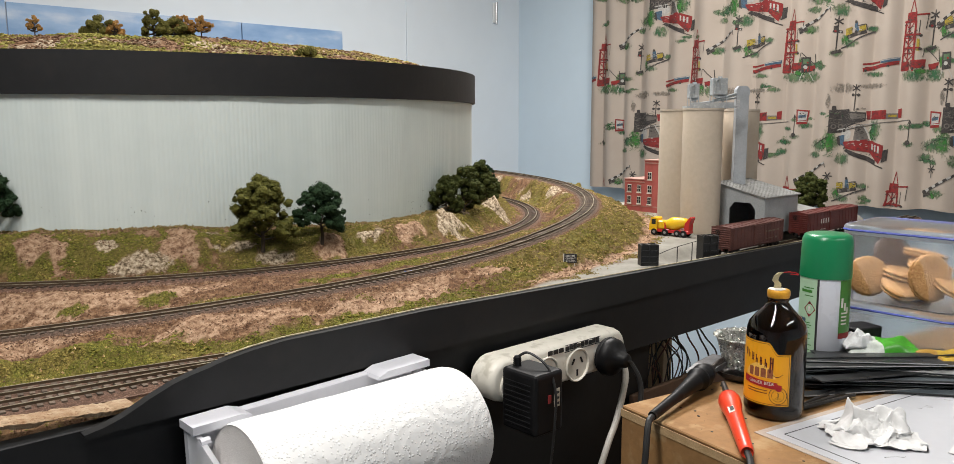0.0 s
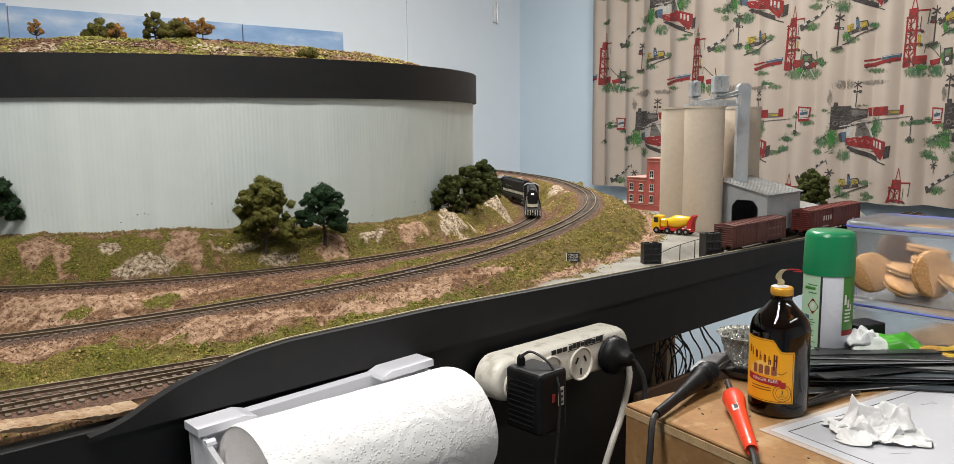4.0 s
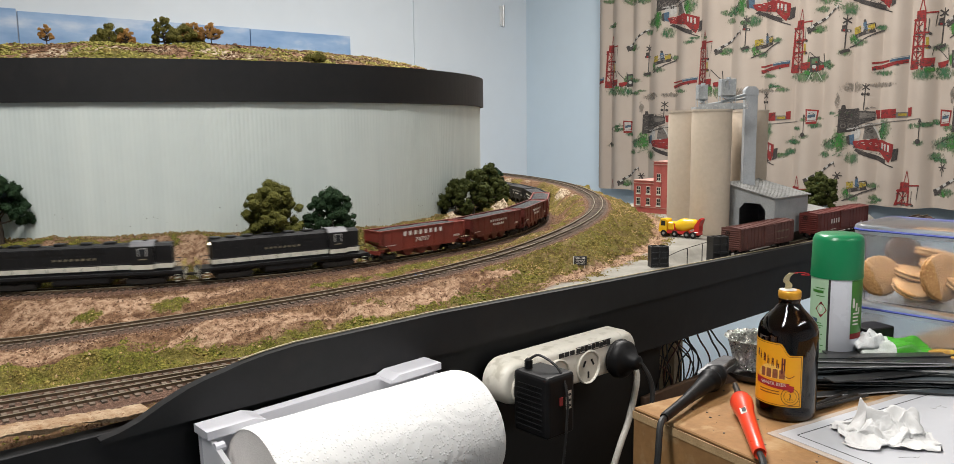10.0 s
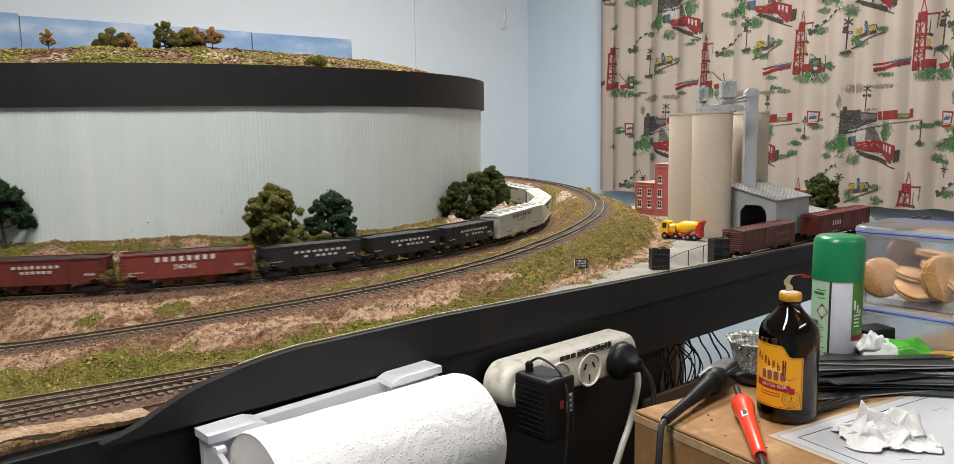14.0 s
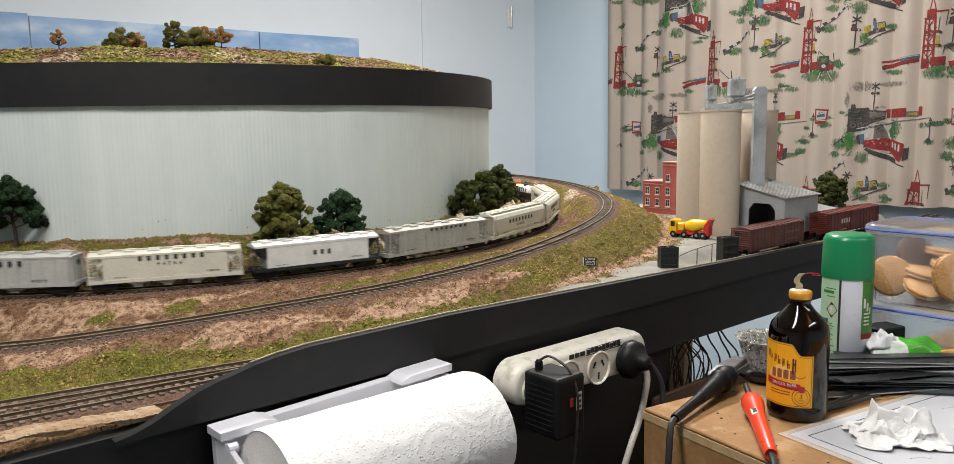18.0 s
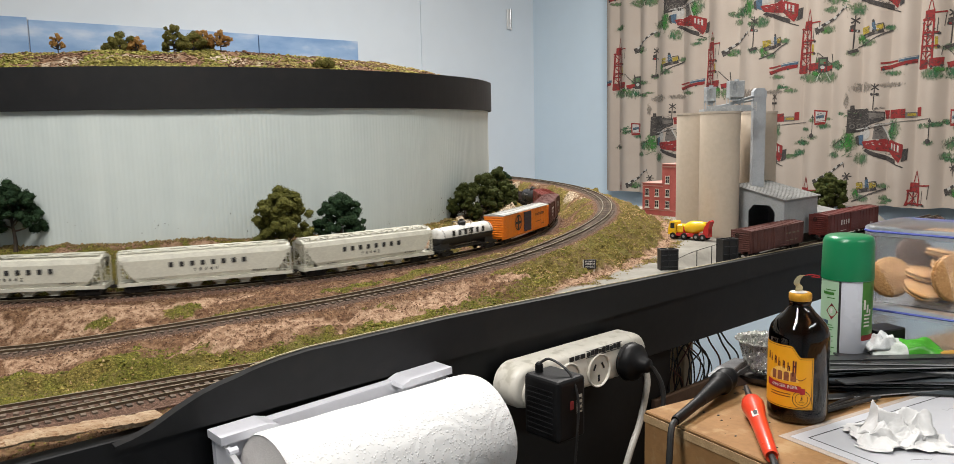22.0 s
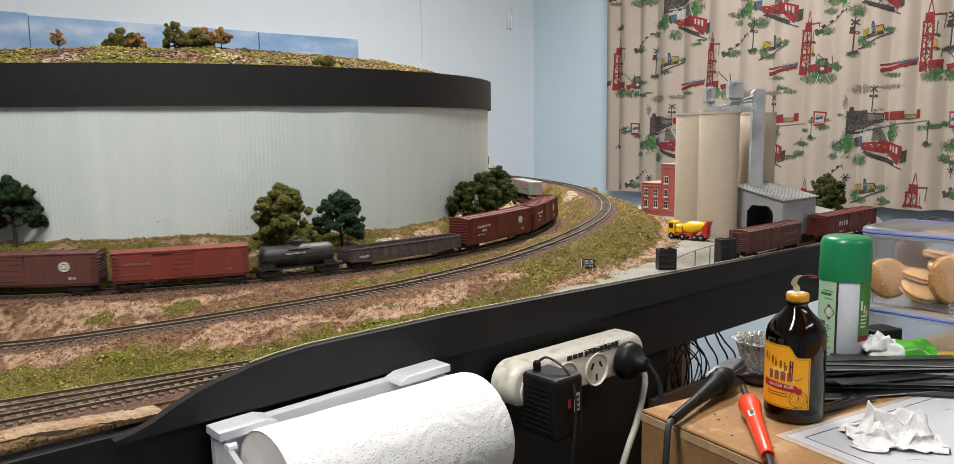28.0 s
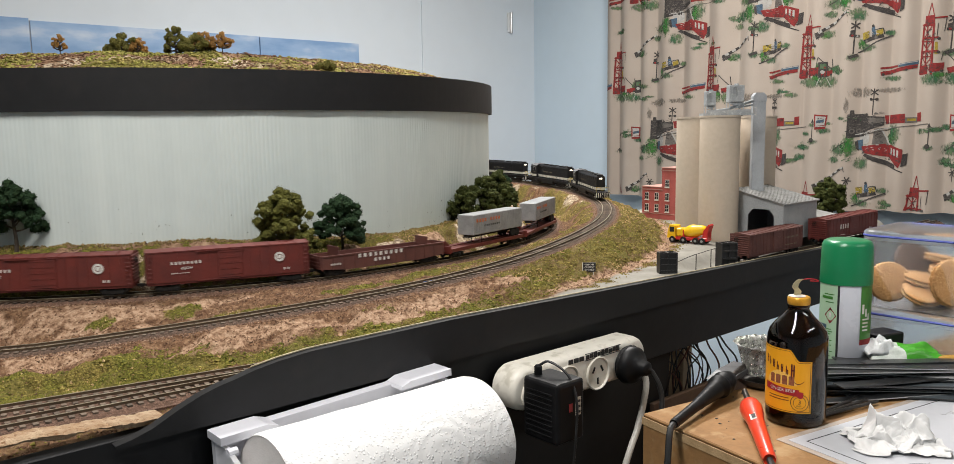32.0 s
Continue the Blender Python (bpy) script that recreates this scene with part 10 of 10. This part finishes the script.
def build_clutter():
    foil = surf("foil", (0.66, 0.65, 0.62), (0.5, 0.49, 0.46), 160, 0.28, 0.9, metal=1.0, dist=0.003)
    t = thing("foil_cup", "crinkled silver foil cup on a dark dish", "foil cup")
    x, y = 0.878, 0.476
    bm = bm_new()
    n = 72
    rings = []
    for r, z in ((0.0, 0.004), (0.020, 0.004), (0.0225, 0.006), (0.0265, 0.040), (0.0300, 0.0425), (0.0285, 0.0435), (0.0255, 0.041), (0.0215, 0.0075), (0.0, 0.0065)):
        if r == 0:
            rings.append([bm.verts.new((x, y, ZB + z + 0.008))])
            continue
        rings.append([bm.verts.new((x + r * (1 + 0.030 * math.sin(k * 2.1) + random.uniform(-0.02, 0.02)) * math.cos(2 * math.pi * k / n),
                                    y + r * (1 + 0.030 * math.sin(k * 2.1)) * math.sin(2 * math.pi * k / n), ZB + z + 0.008 + random.uniform(-0.0008, 0.0008))) for k in range(n)])
    for p, q in zip(rings, rings[1:]):
        for k in range(n):
            j = (k + 1) % n
            if len(p) == 1:
                bm.faces.new((p[0], q[k], q[j]))
            elif len(q) == 1:
                bm.faces.new((p[k], p[j], q[0]))
            else:
                bm.faces.new((p[k], p[j], q[j], q[k]))
    mid = sum((v.co for v in bm.verts), Vector()) / len(bm.verts)
    for v in bm.verts:
        k = 1.0 + 0.26 * (v.co.z - ZB) / 0.05
        v.co.x, v.co.y = mid.x + (v.co.x - mid.x) * k, mid.y + (v.co.y - mid.y) * k
    part("cup", bm, foil, t)
    d = thing("dark_dish", "burnt black metal dish under the foil cup", "dish")
    bm = bm_new(); lathe(bm, [(0, 0), (0.026, 0.0), (0.034, 0.006), (0.036, 0.011), (0.034, 0.0105), (0.025, 0.004), (0, 0.0035)], 36, pose(x - 0.004, y - 0.002, ZB))
    part("bowl", bm, surf("burnt_metal", (0.035, 0.03, 0.028), (0.07, 0.06, 0.055), 90, 0.5, 0.3, metal=0.4), d)
    bm = bm_new()
    prism(bm, [(-0.078, 0.0175), (-0.050, 0.0215), (0.000, 0.0205), (0.002, 0.0180), (-0.040, 0.0150)], -0.012, 0.016, m=pose(x - 0.004, y + 0.024, ZB, 0, 0, 8))
    part("handle_blade", bm, surf("grey_blade", (0.16, 0.16, 0.165), (0.1, 0.1, 0.105), 50, 0.4, 0.1, metal=0.5), d, "flat dark grey blade")
    # black soldering iron
    s = thing("soldering_iron", "black soldering iron with a cone handle and lead", "soldering iron")
    a, b = Vector((0.664, 0.4590, ZB + 0.0085)), Vector((0.8087, 0.4830, ZB + 0.0195))
    m = Matrix.Translation(a) @ (b - a).to_track_quat("Z", "Y").to_matrix().to_4x4() @ Matrix.Diagonal((0.80, 0.80, 1, 1))
    bm = bm_new()
    lathe(bm, [(0, 0), (0.0058, 0.0), (0.0066, 0.003), (0.0068, 0.030), (0.0074, 0.058), (0.0084, 0.060), (0.0082, 0.064), (0.0108, 0.090), (0.0126, 0.106), (0.0130, 0.112), (0.0165, 0.115), (0.0172, 0.118), (0.0158, 0.121), (0.0145, 0.124), (0.0165, 0.127), (0.0172, 0.131), (0.0160, 0.136), (0.0120, 0.146), (0.0060, 0.149), (0, 0.149)], 28, m)
    part("handle", bm, BLKPL, s, smooth=True)
    bm = bm_new(); lathe(bm, [(0.0045, 0.148), (0.0045, 0.185), (0.002, 0.205), (0, 0.207)], 14, m)
    part("tip", bm, surf("burnt_tip", (0.10, 0.085, 0.075), (0.06, 0.05, 0.045), 90, 0.4, 0.2, metal=0.8), s)
    bm = bm_new()
    sweep(bm, spline([a + Vector((0.004, 0.001, 0)), a + Vector((-0.012, -0.004, -0.004)), a + Vector((-0.024, -0.010, -0.035)), a + Vector((-0.034, -0.012, -0.09)), a + Vector((-0.04, -0.01, -0.2))], 7), 0.0034, 9)
    part("cord", bm, RUBBER, s)
    # red handled iron
    r = thing("red_soldering_iron", "red-handled soldering iron lying on the cardboard box", "soldering iron")
    red = surf("handle_red", (0.72, 0.055, 0.02), (0.66, 0.05, 0.02), 20, 0.3, 0.0, mott=0.04)
    a, b = Vector((0.6497, 0.3447, ZB + 0.0095)), Vector((0.7579, 0.4272, ZB + 0.0135))
    m = Matrix.Translation(a) @ (b - a).to_track_quat("Z", "Y").to_matrix().to_4x4() @ Matrix.Diagonal((0.90, 0.90, 1, 1))
    L = (b - a).length
    bm = bm_new()
    lathe(bm, [(0, 0), (0.0062, 0.0), (0.0072, 0.003), (0.0086, L * 0.45), (0.0098, L * 0.70), (0.0125, L * 0.84), (0.0132, L * 0.92), (0.0118, L * 0.98), (0.006, L), (0, L)], 28, m)
    part("handle", bm, red, r, smooth=True)
    bm = bm_new(); rod(bm, m @ Vector((0, 0, L)), m @ Vector((0, 0, L + 0.045)), 0.0042, 12, r2=0.0030)
    part("shaft", bm, surf("burnt_tip", (0.10, 0.085, 0.075)), r)
    bm = bm_new()
    up_ = m.inverted() @ Vector((m.translation.x, m.translation.y, 10))
    vs = []
    for da, zz in ((-0.35, 0.078), (0.35, 0.078), (0.35, 0.094), (-0.35, 0.094)):
        ang = math.atan2(up_.y, up_.x) + da - 0.45
        vs.append(bm.verts.new(m @ Vector((0.0101 * math.cos(ang), 0.0101 * math.sin(ang), zz))))
    bm.faces.new(vs)
    part("sticker", bm, OFFWHITE, r)
    bm = bm_new()
    vs = []
    for da, zz in ((-0.12, 0.081), (0.3, 0.081), (0.3, 0.091), (-0.12, 0.091)):
        ang = math.atan2(up_.y, up_.x) + da - 0.45
        vs.append(bm.verts.new(m @ Vector((0.0104 * math.cos(ang), 0.0104 * math.sin(ang), zz))))
    bm.faces.new(vs)
    part("sticker_mark", bm, C_PRINTB, r)
    bm = bm_new(); sweep(bm, spline([m @ Vector((0, 0, 0.004)), m @ Vector((0, 0, -0.02)), m @ Vector((0.002, 0, -0.04)) + Vector((0, 0, -0.012)), m @ Vector((0.0, 0, -0.06)) + Vector((0, 0, -0.06))], 6), 0.0032, 8)
    part("cord", bm, RUBBER, r)
    # printed sheets
    sheet = surf("paper_sheet", (0.50, 0.51, 0.54), (0.46, 0.47, 0.50), 12, 0.35, 0.01, mott=0.05)
    p = thing("laminated_plan", "laminated white plan sheet with a black border line", "paper sheet", on_box(0.068, -0.138, 0.0003, -1))
    bm = bm_new(); box(bm, -0.008, 0.305, -0.258, 0.008, 0, 0.0004)
    part("film", bm, surf("film_edge", (0.50, 0.42, 0.36), (0.46, 0.39, 0.33), 30, 0.2, 0.0), p, "clear film margin")
    bm = bm_new(); box(bm, 0, 0.297, -0.25, 0, 0.0004, 0.0008)
    part("sheet", bm, sheet, p)
    bm = bm_new()
    for q in ((0.012, 0.29, -0.0130, -0.0120), (0.012, 0.29, -0.2400, -0.2390), (0.012, 0.0130, -0.24, -0.012), (0.289, 0.29, -0.24, -0.012)):
        box(bm, *q, 0.0008, 0.0010)
    part("border_line", bm, C_PRINTB, p)
    g = random.Random(9)
    bm = bm_new()
    for _ in range(26):
        cx, cy = g.uniform(0.025, 0.27), g.uniform(-0.22, -0.03)
        pts = [(cx + i * 0.004 + g.uniform(-0.003, 0.003), cy + g.uniform(-0.006, 0.006) - i * 0.001, 0.00095) for i in range(5)]
        sweep(bm, spline(pts, 3), 0.00022, 4)
    tagged(part("pencil_lines", bm, surf("pencil", (0.30, 0.30, 0.31), (0.4, 0.4, 0.4), 50, 0.8, 0.0), p), kind="stuff")
    w = thing("white_sheet", "plain white sheet of paper overlapping the plan", "paper sheet", on_box(0.17, -0.262, 0.0016, 16))
    bm = bm_new(); box(bm, 0, 0.24, -0.17, 0.0, 0, 0.0006)
    part("sheet", bm, surf("plain_paper", (0.60, 0.60, 0.60), (0.56, 0.56, 0.56), 12, 0.8, 0.02, mott=0.05), w)
    # crumpled tissue
    k = thing("crumpled_tissue", "crumpled white tissue paper lying on the plan sheet", "tissue", on_box(0.146, -0.200, 0.0015, -35))
    bm = bm_new()
    N = 90
    vs = []
    for i in range(N + 1):
        row = []
        for j in range(N + 1):
            u, v = i / N * 2 - 1, j / N * 2 - 1
            r_ = math.hypot(u, v)
            e = max(0.0, 1 - r_ ** 2 * 0.72)
            q = abs(noise.noise((u * 1.9 + 4, v * 1.9, 0.3))) * 2.0 + 0.5 * abs(noise.noise((u * 4.5, v * 4.5 + 2, 1.3))) + 0.30 * abs(noise.noise((u * 9, v * 9, 2.3))) + 0.16 * abs(noise.noise((u * 19, v * 19, 4.3)))
            spike = 0.95 * math.exp(-((u + 0.25) ** 2 * 26 + (v - 0.45) ** 2 * 12)) + 0.75 * math.exp(-((u - 0.35) ** 2 * 14 + (v - 0.5) ** 2 * 22)) + 0.55 * math.exp(-((u - 0.62) ** 2 * 20 + (v - 0.05) ** 2 * 14))
            z = 0.015 * e * q + 0.030 * spike * e ** 0.5 + 0.0012
            sx = 0.042 * u * (1 + 0.25 * noise.noise((u * 2.2, v * 2.2, 7)))
            sy = 0.032 * v * (1 + 0.30 * noise.noise((u * 2.4, v * 2.4, 9)))
            row.append(bm.verts.new((sx + 0.010 * noise.noise((u * 3, v * 3, 3)), sy + 0.010 * noise.noise((u * 3, v * 3, 5)), max(0.001, z))))
        vs.append(row)
    for i in range(N):
        for j in range(N):
            bm.faces.new((vs[i][j], vs[i + 1][j], vs[i + 1][j + 1], vs[i][j + 1]))
    part("sheet", bm, surf("tissue_white", (0.66, 0.66, 0.655), (0.62, 0.62, 0.615), 30, 0.9, 0.15, mott=0.08), k, smooth=True)
    # pile of black plastic strips
    BLKS = [surf("strip_black", (0.016, 0.017, 0.018), (0.026, 0.027, 0.028), 40, 0.3, 0.05), surf("strip_grey", (0.09, 0.105, 0.115), (0.07, 0.085, 0.095), 40, 0.35, 0.05),
            surf("strip_light", (0.42, 0.43, 0.43), (0.3, 0.31, 0.31), 40, 0.35, 0.05)]
    g = random.Random(21)
    for i in range(26):
        z = 0.001 + 0.0011 * i
        length, wd = g.uniform(0.16, 0.27), g.uniform(0.008, 0.034)
        cx, cy = 0.957 + g.uniform(-0.022, 0.040) + 0.0008 * i, 0.345 + g.uniform(-0.016, 0.016) + 0.0005 * i
        st = thing("plastic_strip", "thin dark styrene strip in a loose pile on the box", "plastic strip", pose(cx, cy, ZB + z, g.uniform(-1.0, 1.0), g.uniform(-0.6, 0.6), -42 + g.uniform(-14, 14)), group="plastic strips")
        bm = bm_new(); box(bm, -length / 2, length / 2, -wd / 2, wd / 2, 0, 0.0015, 0.0003)
        part("plate", bm, BLKS[1 if i in (0, 1, 5, 11) else 2 if i in (8, 13, 16) else 0], st)
        bm = bm_new(); box(bm, -length / 2, length / 2, -wd / 2 - 0.0004, -wd / 2 + 0.0008, 0.0002, 0.0013 + 0.0006 * (i % 2))
        part("edge_lip", bm, BLKS[2 if i % 2 == 0 else 0], st)
    for i in range(3):
        tb = thing("thin_rod", "thin steel rod beside the pile of strips", "rod", pose(0.846 - 0.004 * i, 0.362 + 0.006 * i, ZB + 0.004, 0, 0, -14 + 5 * i))
        bm = bm_new(); rod(bm, (-0.04, 0, 0), (0.05, 0, 0.0006), 0.0022, 8)
        part("bar", bm, surf("dark_rod", (0.06, 0.055, 0.05), (0.1, 0.09, 0.085), 60, 0.35, 0.1, metal=0.7), tb)

    def packet(x, y, z, rz, lx, ly, mats, label, seed, puff=0.012, tilt=0):
        o = thing("snack_packet", label, "packet", pose(x, y, z, tilt, 0, rz), group="packets")
        bm = bm_new()
        NN = 22
        q = {}
        for side in (0, 1):
            for i in range(NN + 1):
                for j in range(NN + 1):
                    u, v = i / NN * 2 - 1, j / NN * 2 - 1
                    if side and (i in (0, NN) or j in (0, NN)):
                        q[side, i, j] = q[0, i, j]
                        continue
                    e = max(0, (1 - u ** 4) * (1 - v ** 4))
                    zz = puff * e * (1 + 0.9 * noise.noise((u * 2.2 + seed, v * 2.2, seed))) + 0.0025 * noise.noise((u * 5, v * 5, seed)) * e
                    q[side, i, j] = bm.verts.new((lx * u, ly * v + 0.004 * noise.noise((u * 2, seed, 0)), zz if not side else 0.0005))
        for side in (0, 1):
            for i in range(NN):
                for j in range(NN):
                    f = bm.faces.new([q[side, a_, b_] for a_, b_ in ((i, j), (i + 1, j), (i + 1, j + 1), (i, j + 1))])
                    f.material_index = 0 if i < NN * 0.45 else len(mats) - 1
        bmesh.ops.recalc_face_normals(bm, faces=bm.faces)
        part("film", bm, mats, o, smooth=True)
    packet(1.020, 0.372, ZB + 0.030, -44, 0.046, 0.022, [surf("packet_white", (0.62, 0.66, 0.62), (0.5, 0.56, 0.5), 60, 0.25, 0.1), surf("packet_green", (0.07, 0.38, 0.03), (0.05, 0.28, 0.02), 60, 0.22, 0.1)],
           "shiny green and white foil snack packet", 3, 0.010, 10)
    packet(1.050, 0.312, ZB + 0.020, -46, 0.060, 0.022, [surf("packet_mustard", (0.42, 0.24, 0.05), (0.32, 0.17, 0.035), 60, 0.28, 0.15), surf("packet_yellow", (0.62, 0.42, 0.06), (0.5, 0.32, 0.05), 60, 0.25, 0.1)],
           "creased mustard yellow foil packet", 8, 0.009, 6)
    packet(1.000, 0.392, ZB + 0.034, -40, 0.022, 0.016, [surf("clear_wrap", (0.72, 0.74, 0.74), (0.6, 0.62, 0.62), 60, 0.2, 0.2)], "crumpled pale plastic wrapper", 5, 0.012, 5)
    bx = thing("small_black_box", "small plain black box beside the spray can", "box", pose(1.036, 0.404, ZB, 0, 0, -20))
    bm = bm_new(); box(bm, -0.021, 0.021, -0.016, 0.016, 0, 0.050, 0.0015)
    part("carton", bm, BLKPL, bx)
    # loose wiring under the layout
    g = random.Random(33)
    cols = [surf("wire_black", (0.012, 0.011, 0.011), (0.02, 0.02, 0.02), 50, 0.5, 0.0), surf("wire_brown", (0.10, 0.03, 0.02), (0.08, 0.028, 0.02), 50, 0.5, 0.0)]
    for i in range(44):
        x = 0.86 + 0.005 * i + g.uniform(-0.012, 0.012)
        y = g.uniform(0.67, 0.74)
        dx = g.uniform(-0.03, 0.08)
        wv = thing("loose_wire", "thin loose wire hanging under the layout", "wire", group="loose wires")
        bm = bm_new()
        sweep(bm, spline([(x, y, 1.10), (x + g.uniform(-0.01, 0.01), y - 0.01, 1.045), (x + dx * 0.4, y + g.uniform(-0.02, 0.02), 1.01), (x + dx, y + g.uniform(-0.02, 0.03), 0.965), (x + dx + 0.03, y + 0.03, 0.88)], 6), g.uniform(0.0009, 0.0016), 5)
        part("strand", bm, cols[1 if i % 3 == 0 else 0], wv)


build_clutter()

motions()
